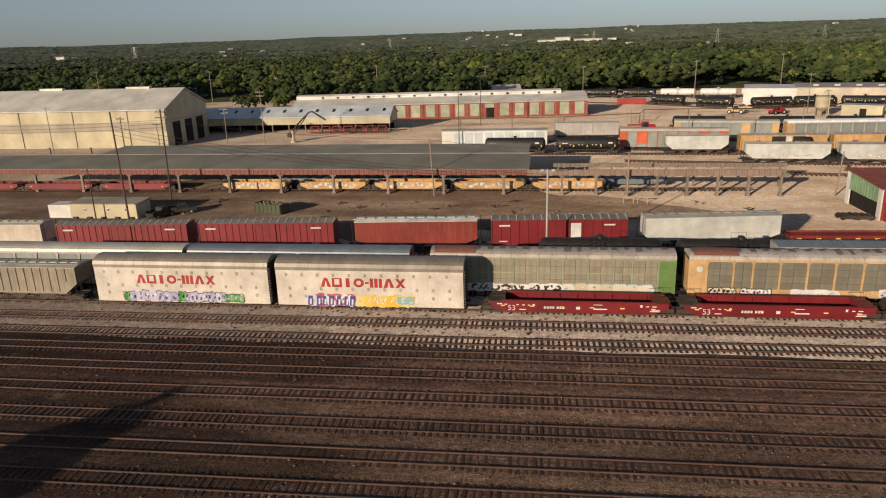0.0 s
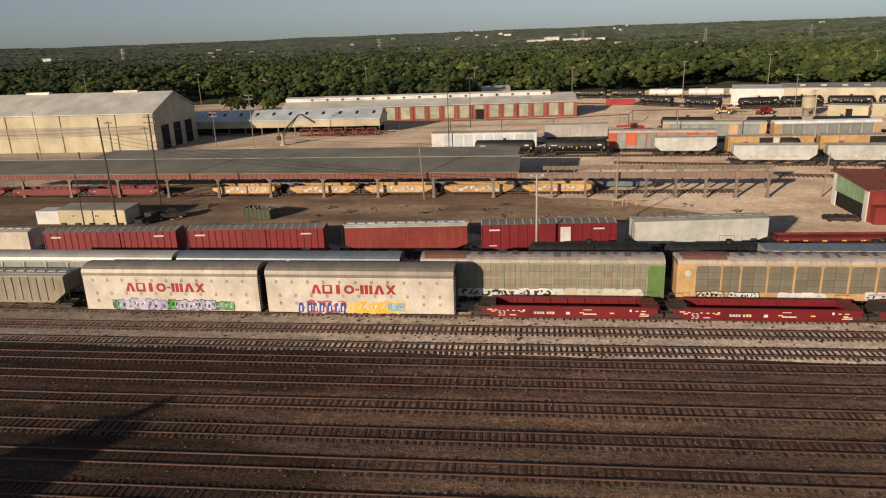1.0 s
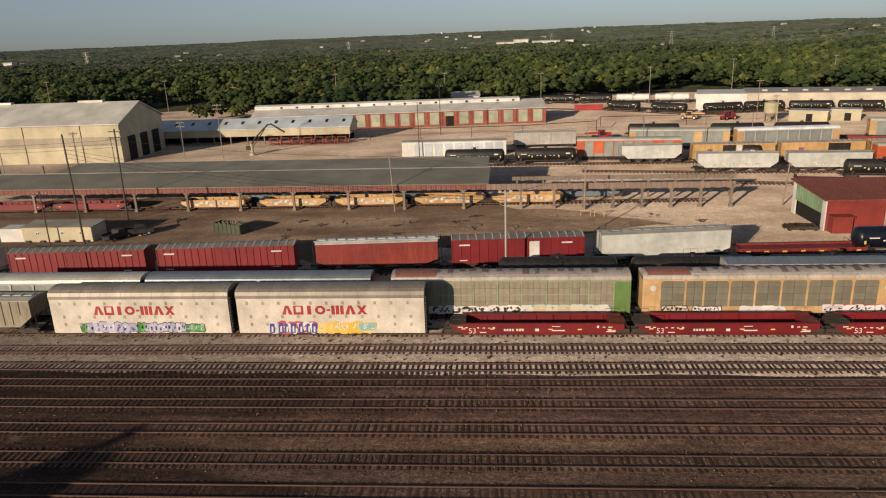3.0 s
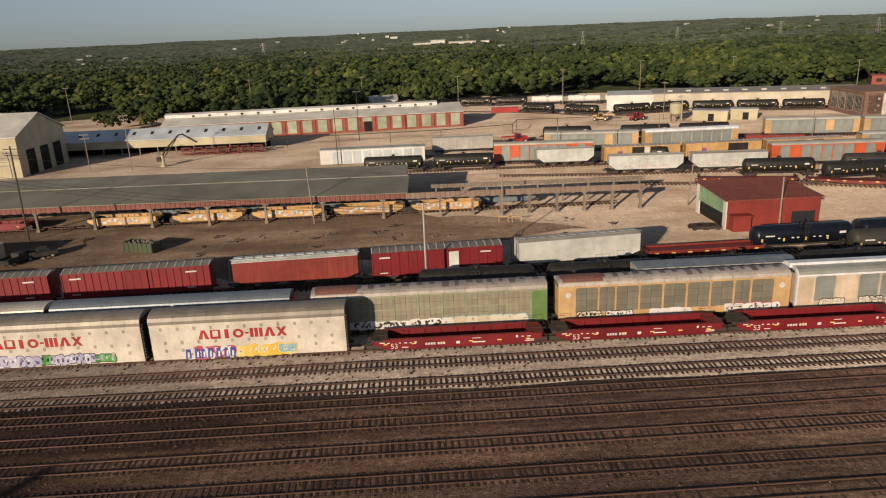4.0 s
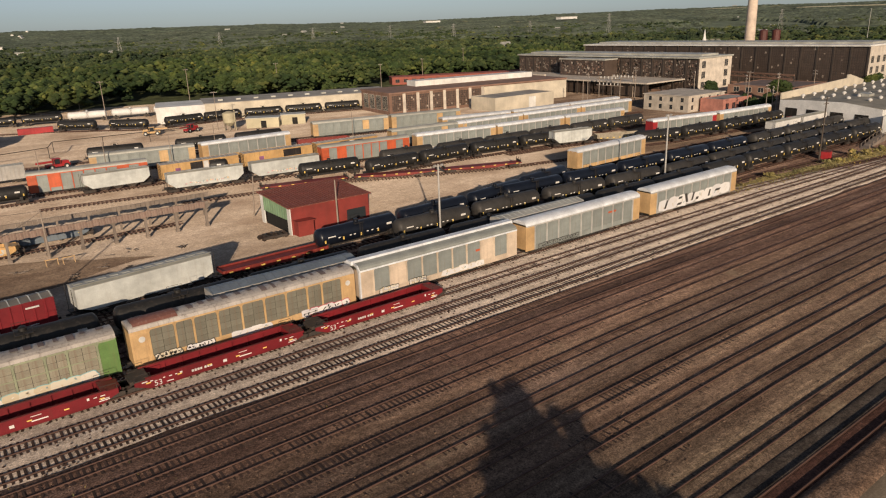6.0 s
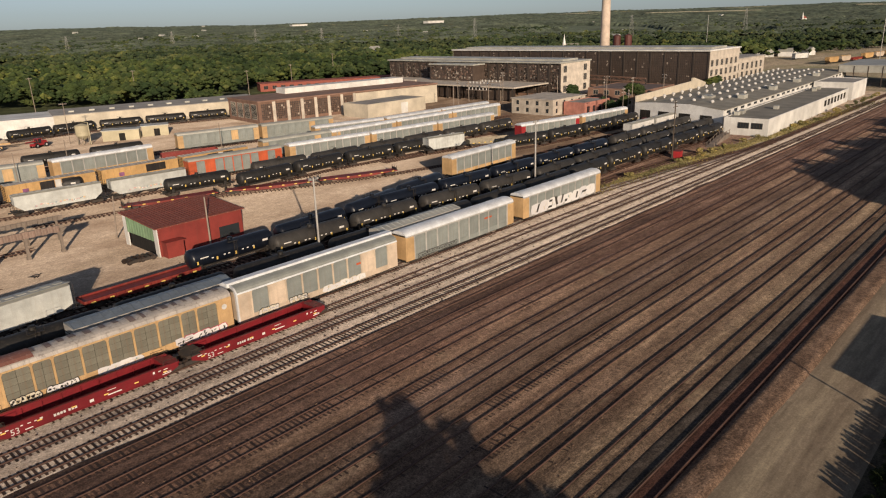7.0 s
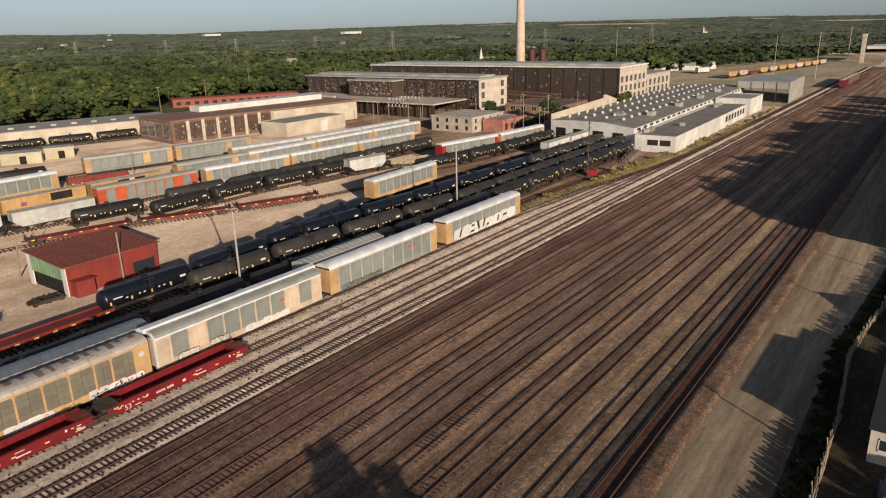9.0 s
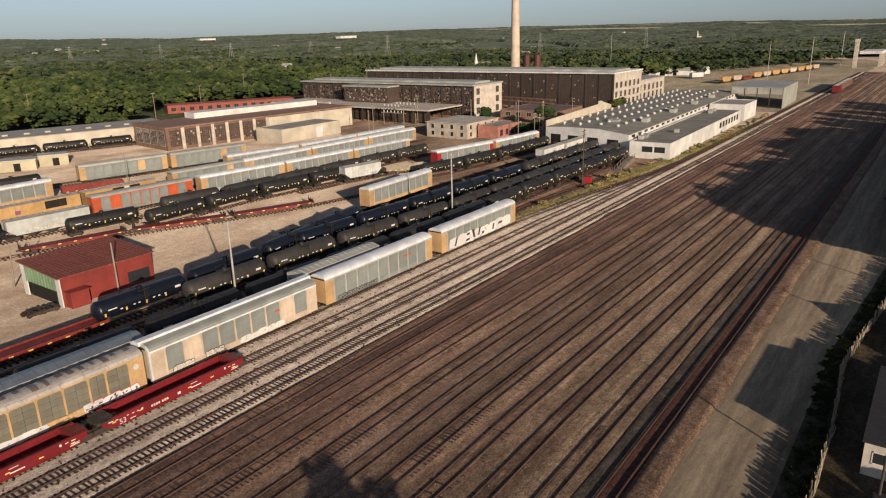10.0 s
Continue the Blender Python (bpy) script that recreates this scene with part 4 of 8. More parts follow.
def tank_car(m, label, body="black", L=16.3, group="black tank cars", spots=True, smooth=True):
    car = thing("tank_car", m, label, "railway car", group)
    r0, zc = 1.5, 2.5
    a = L / 2 - 0.45
    prof = [(-a, 0.02)] + [(-a + 0.75 * (1 - math.cos(t)), r0 * math.sin(t)) for t in (0.35, 0.7, 1.05, 1.3, 1.57)]
    prof = prof + [(-x, r) for x, r in prof[::-1]]
    s = Shape().lathe(prof, 24, "x", (0, 0, zc))
    for x in (-a * 0.55, 0.0, a * 0.55):
        s.lathe([(x - 0.04, r0 + 0.015), (x + 0.04, r0 + 0.015)], 24, "x", (0, 0, zc))
    part("tank_shell", s, M[body], car, "", True)
    s = Shape().box(-L / 2, L / 2, -0.25, 0.25, 0.75, 1.12)
    for e in (-1, 1):
        s.box(e * (L / 2 - 0.5) - 0.55, e * (L / 2 - 0.5) + 0.55, -1.45, 1.45, 1.0, 1.1)
        s.box(e * (L / 2 - 2) - 0.3, e * (L / 2 - 2) + 0.3, -1.2, 1.2, 0.9, 1.7)
        for y in (-1.45, 1.45):
            s.rod((e * L / 2, y, 1.05), (e * L / 2, y, 2.1), 0.03, n=5)
        s.rod((e * L / 2, -1.45, 2.1), (e * L / 2, 1.45, 2.1), 0.03, n=5)
    coupler(s, L)
    part("underframe", s, M["dark"], car)
    part("valve_housing", Shape().lathe([(0, 0.42), (0.42, 0.42), (0.5, 0.3)], 12, "z", (0, 0, zc + r0 - 0.08)), M[body], car, "", True)
    for y in (-0.95, 0.95):
        s = Shape().box(-0.9, 0.9, y - 0.25, y + 0.25, zc + r0 - 0.2, zc + r0 - 0.15)
        for x in (-0.9, 0, 0.9):
            s.rod((x, y * 1.2, zc + r0 - 0.2), (x, y * 1.2, zc + r0 + 0.55), 0.02, n=5)
        s.rod((-0.9, y * 1.2, zc + r0 + 0.55), (0.9, y * 1.2, zc + r0 + 0.55), 0.02, n=5)
        part("top_platform", s, M["dark"], car)
    s = Shape()
    for k in range(9):
        s.box(-0.25, 0.25, -r0 - 0.14, -r0 - 0.1, 1.1 + k * 0.33, 1.13 + k * 0.33)
    for x in (-0.25, 0.25):
        s.box(x - 0.025, x + 0.025, -r0 - 0.15, -r0 - 0.09, 1.0, 4.0)
    part("ladder", s, M["dark"], car)["kind"] = "stuff"
    if spots:
        rm = Shape().box(-0.13, 0.13, -0.03, 0.02, -0.24, 0.24).mesh("reflector", M["reflect"])
        for k in range(5):
            part("reflector", rm, None, car).location = (-a + 1.0 + k * (2 * a - 2.0) / 4, -r0 + 0.01, zc - 0.42)
        s = Shape().box(-a + 1.5, -a + 2.9, -r0 - 0.015, -r0 + 0.02, zc + 0.1, zc + 0.28)
        s.box(a - 2.6, a - 1.6, -r0 - 0.015, -r0 + 0.02, zc + 0.1, zc + 0.45)
        for x in (-a + 3.4, -2.2, -1.4, 1.1, 2.0, 3.1):
            s.box(x, x + 0.35, -r0 - 0.015, -r0 + 0.02, zc - 0.28, zc - 0.1)
        part("stencil", s, M["mark"], car)["kind"] = "stuff"
    trucks(car, -L / 2 + 1.9, L / 2 - 1.9)
    return car


def hopper_car(m, label, body="hopper", L=17.6, ribs=True, group="covered hopper cars", hatch="tinroof", tags=(), boxy=False):
    car = thing("hopper_car", m, label, "railway car", group)
    h, top = 1.55, 4.3
    low = 1.75 if boxy else 2.4
    s = Shape().prism_y([(-L / 2 + 2.2, 1.15), (L / 2 - 2.2, 1.15), (L / 2 - 0.6, low), (L / 2 - 0.6, top), (-L / 2 + 0.6, top), (-L / 2 + 0.6, low)], -h, h)
    if ribs:
        k = 0
        while -L / 2 + 1.0 + k * 1.05 < L / 2 - 0.9:
            x = -L / 2 + 1.0 + k * 1.05
            z = 1.4 if abs(x) < L / 2 - 2.7 else 2.7
            for y in (-1, 1):
                part("side_rib", Shape().box(x - 0.05, x + 0.05, *sorted((y * h, y * (h + 0.09))), z, top), M[body], car)
            k += 1
    part("hopper_body", s, M[body], car)
    s = Shape().prism([(-h, top), (h, top), (h, top + 0.06), (0.6, top + 0.28), (-0.6, top + 0.28), (-h, top + 0.06)], -L / 2 + 0.55, L / 2 - 0.55)
    for k in range(12):
        x = -L / 2 + 1.4 + k * (L - 2.8) / 11
        s.box(x - 0.5, x + 0.5, -0.35, 0.35, top + 0.28, top + 0.36)
    s.box(-L / 2 + 0.3, L / 2 - 0.3, -1.15, -0.65, top + 0.3, top + 0.34)
    part("roof", s, M[hatch], car)
    for k in (-1, 0, 1):
        x = k * (L - 6.4) / 3
        part("discharge_chute", Shape().prism_y([(x - 0.5, 0.42), (x + 0.5, 0.42), (x + 1.7, 1.16), (x - 1.7, 1.16)], -1.1, 1.1), M["truck"], car)
    s = Shape().box(-L / 2, L / 2, -0.2, 0.2, 0.8, 1.15)
    for e in (-1, 1):
        s.box(*sorted((e * L / 2, e * (L / 2 - 1.4))), -1.5, 1.5, 0.95, 1.05)
        for y in (-1.45, 1.45):
            s.rod((e * (L / 2 - 0.2), y, 1.0), (e * (L / 2 - 0.2), y, top + 0.2), 0.04, n=5)
            s.rod((e * (L / 2 - 0.9), y, 1.0), (e * (L / 2 - 0.9), y, 2.8), 0.04, n=5)
        for k in range(8):
            s.box(*sorted((e * (L / 2 - 0.25), e * (L / 2 - 0.2))), -1.45, -1.0, 1.2 + k * 0.36, 1.23 + k * 0.36)
    coupler(s, L)
    part("end_frame", s, M["dark"], car)
    for x0, x1, z0, z1, key, seed, size, n in tags:
        part("graffiti", scrawl(x0, x1, z0, z1, -h - 0.1, seed, size, n), M[key], car, "sprayed graffiti")["kind"] = "stuff"
    trucks(car, -L / 2 + 1.7, L / 2 - 1.7)
    return car


def boxcar(m, label, body="red", L=19.6, roof="greyroof", bands=(), group="boxcars", rib=0.98, height=4.35, door=True, bars=True):
    car = thing("boxcar", m, label, "railway car", group)
    h = 1.5
    s = Shape().box(-L / 2, L / 2, -h, h, 0.85, height)
    k, ribs = 0, []
    while -L / 2 + 0.06 + k * rib < L / 2:
        x = -L / 2 + 0.06 + k * rib
        ribs.append(x)
        k += 1
    part("box_body", s, M[body], car)
    rm = Shape().box(-0.06, 0.06, 0.0, 0.08, 0.9, height - 0.1).mesh("side_rib", M[body])
    for x in ribs:
        part("side_rib", rm, None, car).location = (x, -h - 0.08, 0)
        part("side_rib", rm, None, car).location = (x, h, 0)
    s = Shape().prism([(-h - 0.05, height), (h + 0.05, height), (0, height + 0.3)], -L / 2 - 0.03, L / 2 + 0.03)
    part("roof", s, M[roof], car)
    rm = Shape().prism([(-h - 0.07, height + 0.02), (h + 0.07, height + 0.02), (0, height + 0.38)], 0, 0.12).mesh("roof_rib", M[roof if roof == "blueroof" else "hopper"])
    for k in range(int(L / 1.15) + 1):
        part("roof_rib", rm, None, car).location.x = -L / 2 + k * 1.15
    if door:
        for y in (-1, 1):
            s = Shape().box(-1.5, 1.5, *sorted((y * h, y * (h + 0.11))), 0.95, height - 0.15)
            for x in (-1.5, -0.5, 0.5, 1.4):
                s.box(x, x + 0.1, *sorted((y * h, y * (h + 0.15))), 0.95, height - 0.15)
            part("sliding_door", s, M[body], car)
    for x0, x1, key, z0, z1 in bands:
        part("colour_panel", Shape().box(x0, x1, -h - 0.165, -h + 0.02, z0, z1), M[key], car)
    s = Shape().box(-L / 2, L / 2, -1.3, 1.3, 0.6, 0.85)
    coupler(s, L)
    for e in (-1, 1):
        for k in range(9):
            s.box(*sorted((e * L / 2, e * (L / 2 + 0.09))), -1.45, -1.0, 0.9 + k * 0.38, 0.93 + k * 0.38)
        for k in range(8):
            s.box(*sorted((e * L / 2, e * (L / 2 + 0.05))), -1.4, 1.4, 1.2 + k * 0.4, 1.28 + k * 0.4)
    part("underframe", s, M["dark"], car)
    if bars:
        s = Shape()
        for x in (-L / 2 + 1.1, L / 2 - 3.2):
            s.box(x, x + 1.5, -h - 0.1, -h, 3.5, 3.7)
            s.box(x, x + 1.1, -h - 0.1, -h, 1.3, 1.42)
        part("stencil", s, M["mark"], car)["kind"] = "stuff"
    trucks(car, -L / 2 + 2, L / 2 - 2)
    return car


def flatcar(m, label, body="rustred", L=18.0, group="red flat cars", side=0.0):
    car = thing("flat_car", m, label, "railway car", group)
    s = Shape().box(-L / 2, L / 2, -1.45, 1.45, 0.95, 1.15)
    s.prism_y([(-L / 2 + 2, 0.9), (-3, 0.5), (3, 0.5), (L / 2 - 2, 0.9), (L / 2 - 2, 0.96), (-L / 2 + 2, 0.96)], -1.42, 1.42)
    part("deck", s, M[body], car)
    if side:
        for y in (-1, 1):
            q = Shape().box(-L / 2, L / 2, *sorted((y * 1.45, y * 1.38)), 1.15, 1.15 + side)
            for k in range(14):
                x = -L / 2 + 0.4 + k * (L - 0.8) / 13
                q.box(x - 0.06, x + 0.06, *sorted((y * 1.45, y * 1.55)), 0.9, 1.15 + side)
            part("side_wall", q, M[body], car)
        for e in (-1, 1):
            part("end_wall", Shape().box(*sorted((e * L / 2, e * (L / 2 - 0.08))), -1.38, 1.38, 1.15, 1.15 + side), M[body], car)
    else:
        for e in (-1, 1):
            s = Shape().box(*sorted((e * (L / 2 - 0.1), e * (L / 2 - 0.3))), -1.4, 1.4, 1.15, 1.7)
            for y in (-1.4, 0, 1.4):
                s.rod((e * (L / 2 - 0.2), y, 1.15), (e * (L / 2 - 0.2), y, 2.3), 0.06, n=6)
            part("end_rack", s, M["truck"], car)
    rm = Shape().box(-0.3, 0.3, -0.03, 0.02, -0.12, 0.12).mesh("reflector", M["reflect"])
    for k in range(7):
        part("reflector", rm, None, car).location = (-L / 2 + 1.2 + k * (L - 2.4) / 6, -1.455 - (0.11 if side else 0), 1.03)
    s = Shape()
    coupler(s, L)
    s.box(-L / 2, L / 2, -0.3, 0.3, 0.6, 0.95)
    part("underframe", s, M["dark"], car)
    trucks(car, -L / 2 + 1.8, L / 2 - 1.8)
    return car


def at_track(x, y, turn=0.0):
    return pose(x, y, RAIL, 0, 0, turn)


def along(line, x):
    """The pose on a line of (x, y) corners at x."""
    for (ax, ay), (bx, by) in zip(line, line[1:]):
        if x <= bx or (bx, by) == line[-1]:
            k = (x - ax) / (bx - ax)
            return at_track(x, ay + k * (by - ay), math.degrees(math.atan2(by - ay, bx - ax)))


# ---- ground ----
def hill(x, y):
    d = math.hypot(x, y)
    flat = 480 * math.exp(-(((y - 120) / 260) ** 2)) if x > 0 else 0.0
    k = min(1.0, max(0.0, (d - 500 - flat) / (3000 - flat)))
    z = 46 * k * k * (3 - 2 * k)
    z += 26 * k * noise.noise(Vector((x * 0.0006, y * 0.0006, 3.3))) + 9 * k * noise.noise(Vector((x * 0.0022, y * 0.0022, 8.1)))
    return z


def terrain():
    rings = [0, 200, 400, 520, 640, 800, 1000, 1250, 1550, 1900, 2300, 2700, 3100, 3500, 3900, 4300, 4700]
    n = 180
    v, f = [(0, 0, 0)], []
    for r in rings[1:]:
        for k in range(n):
            a = k * math.tau / n
            x, y = r * math.cos(a), r * math.sin(a)
            v.append((x, y, hill(x, y)))
    for k in range(n):
        f.append((0, 1 + k, 1 + (k + 1) % n))
    for j in range(len(rings) - 2):
        for k in range(n):
            a, b = 1 + j * n, 1 + (j + 1) * n
            f.append((a + k, b + k, b + (k + 1) % n, a + (k + 1) % n))
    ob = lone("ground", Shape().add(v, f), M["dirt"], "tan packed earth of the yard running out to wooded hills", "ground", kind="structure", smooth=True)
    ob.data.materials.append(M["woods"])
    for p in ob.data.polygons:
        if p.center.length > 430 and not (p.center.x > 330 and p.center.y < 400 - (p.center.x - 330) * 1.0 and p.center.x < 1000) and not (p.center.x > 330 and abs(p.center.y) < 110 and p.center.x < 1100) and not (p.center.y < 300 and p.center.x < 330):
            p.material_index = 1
    return ob


terrain()


def sheet(name, outline, z, mat, label, nx=60, rough_edge=0.8):
    """A long patch along x between two edges given as functions of x, with uneven borders."""
    x0, x1, lo, hi = outline
    v, f = [], []
    ny = 6
    for i in range(nx + 1):
        x = x0 + (x1 - x0) * i / nx
        a = lo(x) + (rough_edge[0] if isinstance(rough_edge, tuple) else rough_edge) * noise.noise(Vector((x * 0.13, 1.7, z * 40)))
        b = hi(x) + (rough_edge[1] if isinstance(rough_edge, tuple) else rough_edge) * noise.noise(Vector((x * 0.13, 9.2, z * 40)))
        for j in range(ny + 1):
            lip = min(0.15, 0.45 / (b - a))
            y = a + (b - a) * (0.0, lip, 0.3, 0.5, 0.7, 1 - lip, 1.0)[j]
            e = 0 if j in (0, ny) else 1
            v.append((x, y, (z if e else 0.004) + 0.02 * e * noise.noise(Vector((x * 0.3, y * 0.3, 0)))))
    for i in range(nx):
        for j in range(ny):
            k = i * (ny + 1) + j
            f.append((k, k + ny + 1, k + ny + 2, k + 1))
    return lone(name, Shape().add(v, f), mat, label, "ground", kind="structure", smooth=True)


TRACK_X = (-160, -40, -9, 28, 65, 130, 260, 700)
NEAR = [(66.6, 66.9, 67.3, 67.5, 67.6, 67.6, 67.4, 67.4), (62.5, 62.7, 62.8, 63.3, 63.5, 63.4, 63.1, 63.1), (58.8, 59.2, 59.5, 59.9, 60.4, 60.1, 59.8, 59.7),
        (54.9, 55.2, 55.6, 56.0, 56.8, 56.4, 56.0, 56.0), (50.6, 50.9, 51.4, 51.9, 52.4, 51.8, 51.4, 51.3), (46.2, 46.5, 46.9, 47.4, 48.0, 47.5, 47.1, 47.0),
        (42.0, 42.3, 42.75, 43.3, 44.0, 43.4, 42.9, 42.8), (37.9, 38.2, 38.7, 39.3, 39.85, 39.2, 38.8, 38.7), (34.0, 34.2, 34.6, 35.1, 35.7, 35.0, 34.6, 34.5),
        (29.8, 30.0, 30.3, 30.8, 31.3, 30.7, 30.3, 30.2), (25.9, 26.0, 26.0, 26.2, 26.5, 26.3, 26.1, 26.0), (21.9,) * 8]


def row(ys, x):
    """Where a track that runs through these places lies at x."""
    return float(np.interp(x, TRACK_X, ys))


sheet("ballast_yard", (-160, 700, lambda x: 24.6, lambda x: 61.7 + min(1.2, max(0, (-36 - x) * 0.06))), 0.212, M["cinder"], "dark brown cinder ballast between the yard tracks", 200, (0.12, 0.8))
sheet("ballast_main", (-160, 700, lambda x: 61.2, lambda x: 79.0 - max(0, min(12, (x - 135) * 0.16))), 0.195, M["gravel"], "pale tan limestone ballast under the loaded tracks", 420, 0.9)
sheet("gravel_bank", (-160, 700, lambda x: 18.1, lambda x: 20.98), 0.30, M["bank"], "reddish gravel bank beside the yard lane", 160, 0.25)
# Stained lot earth; its part below the canopy paints the shade there.
sheet("stained_lot", (-150, 30, lambda x: 99 + max(0, x + 20) * 0.35, lambda x: 146 - max(0, (x + 15) * 0.655)), 0.03, M["soil"], "oily dark brown earth of the dirt lot, run on as painted shade under the canopy", 70, 5.0)
sheet("rust_strip", (-160, 700, lambda x: 20.9, lambda x: 22.95), 0.13, M["rustbed"], "rust-stained dark red bed between the outermost rails", 160, 0.06)
# The strip's dark colour stands for the shadow band next to the rail.
sheet("ditch", (-160, 700, lambda x: 22.85, lambda x: 24.75), 0.11, M["ditch"], "drain strip beside the outermost track with the rail's shadow in its dark colour", 160, 0.12)
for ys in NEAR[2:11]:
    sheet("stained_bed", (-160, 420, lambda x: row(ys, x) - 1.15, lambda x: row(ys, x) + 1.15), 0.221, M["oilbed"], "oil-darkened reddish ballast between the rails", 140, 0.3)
sheet("lane", (-160, 700, lambda x: 9.6 if x < 100 else max(6.2, 9.6 - (x - 100) * 0.07), lambda x: 18.6), 0.035, M["lane"], "packed pale dirt lane beside the yard", 120, 0.3)
# Dark sheet painting the shade of fence and hedge onto the soil.
sheet("leaf_mould", (-160, 420, lambda x: -16.0, lambda x: 9.9 if x < 100 else max(6.4, 9.9 - (x - 100) * 0.07)), 0.025, M["shade_soil"], "soil beside the lane with the deep shade painted into its colour", 120, 0.3)
sheet("far_lot", (372, 1000, lambda x: 63.0, lambda x: 420 - (x - 372) * 0.45), 0.03, M["farlot"], "olive-grey gravel lot beyond the workshops", 60, 4.0)
sheet("shop_yard", (150, 345, lambda x: 97.0 + max(0, (x - 232) * 0.25), lambda x: 132 + min(160, max(0, (x - 175) * 1.75))), 0.028, M["soil"], "oily dark earth of the shop yard", 70, 4.0)
# Dark cinder sheet over the tan earth between the tank car rows.
sheet("ballast_tanks", (-70, 232, lambda x: 78.5 - max(0, min(3, (x - 135) * 0.05)), lambda x: 89.0 + min(13, max(0, (x + 10) * 0.16)) - max(0, (x - 120) * 0.06)), 0.06, M["cinder"], "dark ballast between the tank car tracks", 80, 1.2)
sheet("verge", (133, 330, lambda x: 74.5 - (x - 133) * 0.055, lambda x: 80.5 - (x - 133) * 0.065), 0.16, M["verge"], "dry grass verge before the white workshop", 60, 1.0)


# ---- tracks ----
TIE = Shape().box(-0.115, 0.115, -1.3, 1.3, 0.06, 0.215)
TIE.add([(-0.09, -1.28, 0.222), (0.09, -1.28, 0.222), (0.09, 1.28, 0.222), (-0.09, 1.28, 0.222)], [(0, 1, 2, 3)])


def track(line, label, singles=None, tie_gap=0.56, ties=True, sunk=0.0, silt=0.0):
    """Two rails and their ties along a line of (x, y) corners; ties of a stretch stand singly."""
    tr = thing("railway_track", pose(0, 0, 0), label, "railway track", "yard tracks", "structure")
    pts = [Vector((x, y, 0)) for x, y in line]
    dirs = [(b - a).normalized() for a, b in zip(pts, pts[1:])]
    for side in (-0.7525, 0.7525):
        s = Shape()
        for w, z0, z1 in ((0.08, 0.19, 0.213), (0.018, 0.213, 0.305), (0.04, 0.305, RAIL)):
            v = []
            for i, p in enumerate(pts):
                d = dirs[min(i, len(dirs) - 1)]
                if 0 < i < len(dirs):
                    d = (dirs[i - 1] + dirs[i]).normalized()
                nrm = Vector((-d.y, d.x, 0))
                for o, z in ((-w, z0), (w, z0), (w, z1), (-w, z1)):
                    q = p + nrm * (side + o)
                    v.append((q.x, q.y, z))
            n = len(pts)
            f = [(0, 1, 2, 3), tuple(4 * (n - 1) + k for k in (3, 2, 1, 0))]
            for i in range(n - 1):
                f += [(4 * i + k, 4 * i + 4 + k, 4 * i + 4 + (k + 1) % 4, 4 * i + (k + 1) % 4) for k in range(4)]
            s.add(v, f)
        part("rail", s, M["rail"], tr)
    if not ties:
        return tr
    vs, fs = [], []
    for a, b, d in zip(pts, pts[1:], dirs):
        ang, length = math.atan2(d.y, d.x), (b - a).length
        c, q = math.cos(ang), math.sin(ang)
        for k in range(int(length / tie_gap)):
            p = a + d * (k + rnd.uniform(0.38, 0.62)) * tie_gap
            y0, t = rnd.uniform(-0.07, 0.07), rnd.uniform(-0.02, 0.02)
            deep = rnd.uniform(-0.035, 0.0) - sunk - silt * min(1.0, max(0.0, 0.15 + (p.x - 22) / 45 + 1.1 * noise.noise(Vector((p.x * 0.06, p.y * 0.4, 2.2)))))
            if singles and singles[0] < p.x < singles[1]:
                LATER.append((tr, pose(p.x, p.y + y0, deep, 0, 0, math.degrees(ang + t))))
                continue
            n = len(vs)
            ct, st = math.cos(ang + t), math.sin(ang + t)
            vs += [(p.x + x * ct - (y + y0) * st, p.y + x * st + (y + y0) * ct, z + deep) for x, y, z in TIE.v]
            fs += [tuple(i + n for i in g) for g in TIE.f]
    if vs:
        part("ties", Shape().add(vs, fs), M["tie"], tr)["kind"] = "stuff"
    return tr


LATER = []
T0, T1, T2, T3 = 71.7, 76.4, 81.0, 86.0
for i, ys in enumerate(NEAR):
    track([(x, y) for x, y in zip(TRACK_X, ys)], "straight rusty yard track on dark ballast" if i > 1 else "straight rusty yard track on pale ballast", (-15, 33), sunk=(-0.02, -0.02, -0.05, -0.052, -0.045, -0.052, -0.03, -0.045, -0.02, -0.03, -0.02, 0.16)[i], silt=0.0 if i < 2 else 0.05)
track([(-150, T0), (140, T0), (170, 70.6), (205, 68.6), (225, 67.4)], "rusty track under the cream and red cars")
track([(-150, T1), (132, T1), (165, 74.0), (195, 70.0)], "rusty track under the autorack cars")
L2 = [(-150, 81.0), (150, 81.0), (190, 78.5)]
L3 = [(-150, 86.0), (60, 86.0), (110, 84.6), (160, 85.4), (232, 84.5)]
L4 = [(-60, 92.0), (60, 94.8), (90, 94.3), (115, 92.2), (135, 90.8), (245, 91.0)]
L5 = [(-150, 89.0), (-60, 91.0), (-28, 93.0), (10, 95.6), (33, 98.2), (66, 99.2), (83, 100.4), (100, 103.8), (125, 108.5)]
L5B = [(80, 100.3), (95, 100.8), (125, 99.8), (175, 99.0), (250, 98.5)]
LA = [(20, 167.0), (47, 162.6), (84, 159.4), (101, 153.0), (120, 150.5), (205, 147.0)]
LA2 = [(70, 148.0), (88, 144.5), (115, 145.5), (150, 142.5), (220, 130.0)]
LB = [(-60, 180.5), (-15, 178.5), (45, 176.0), (115, 175.0), (140, 172.5), (225, 170.0)]
LC = [(-40, 184.0), (21, 184.0), (46, 181.5), (85, 165.0), (112, 162.5), (140, 158.8), (200, 154.5)]
LD = [(-20, 200.0), (38, 200.5), (64, 196.0), (95, 196.5), (140, 184.0), (165, 180.0), (225, 178.0)]
LE = [(40, 214.0), (104, 210.5), (160, 199.0)]
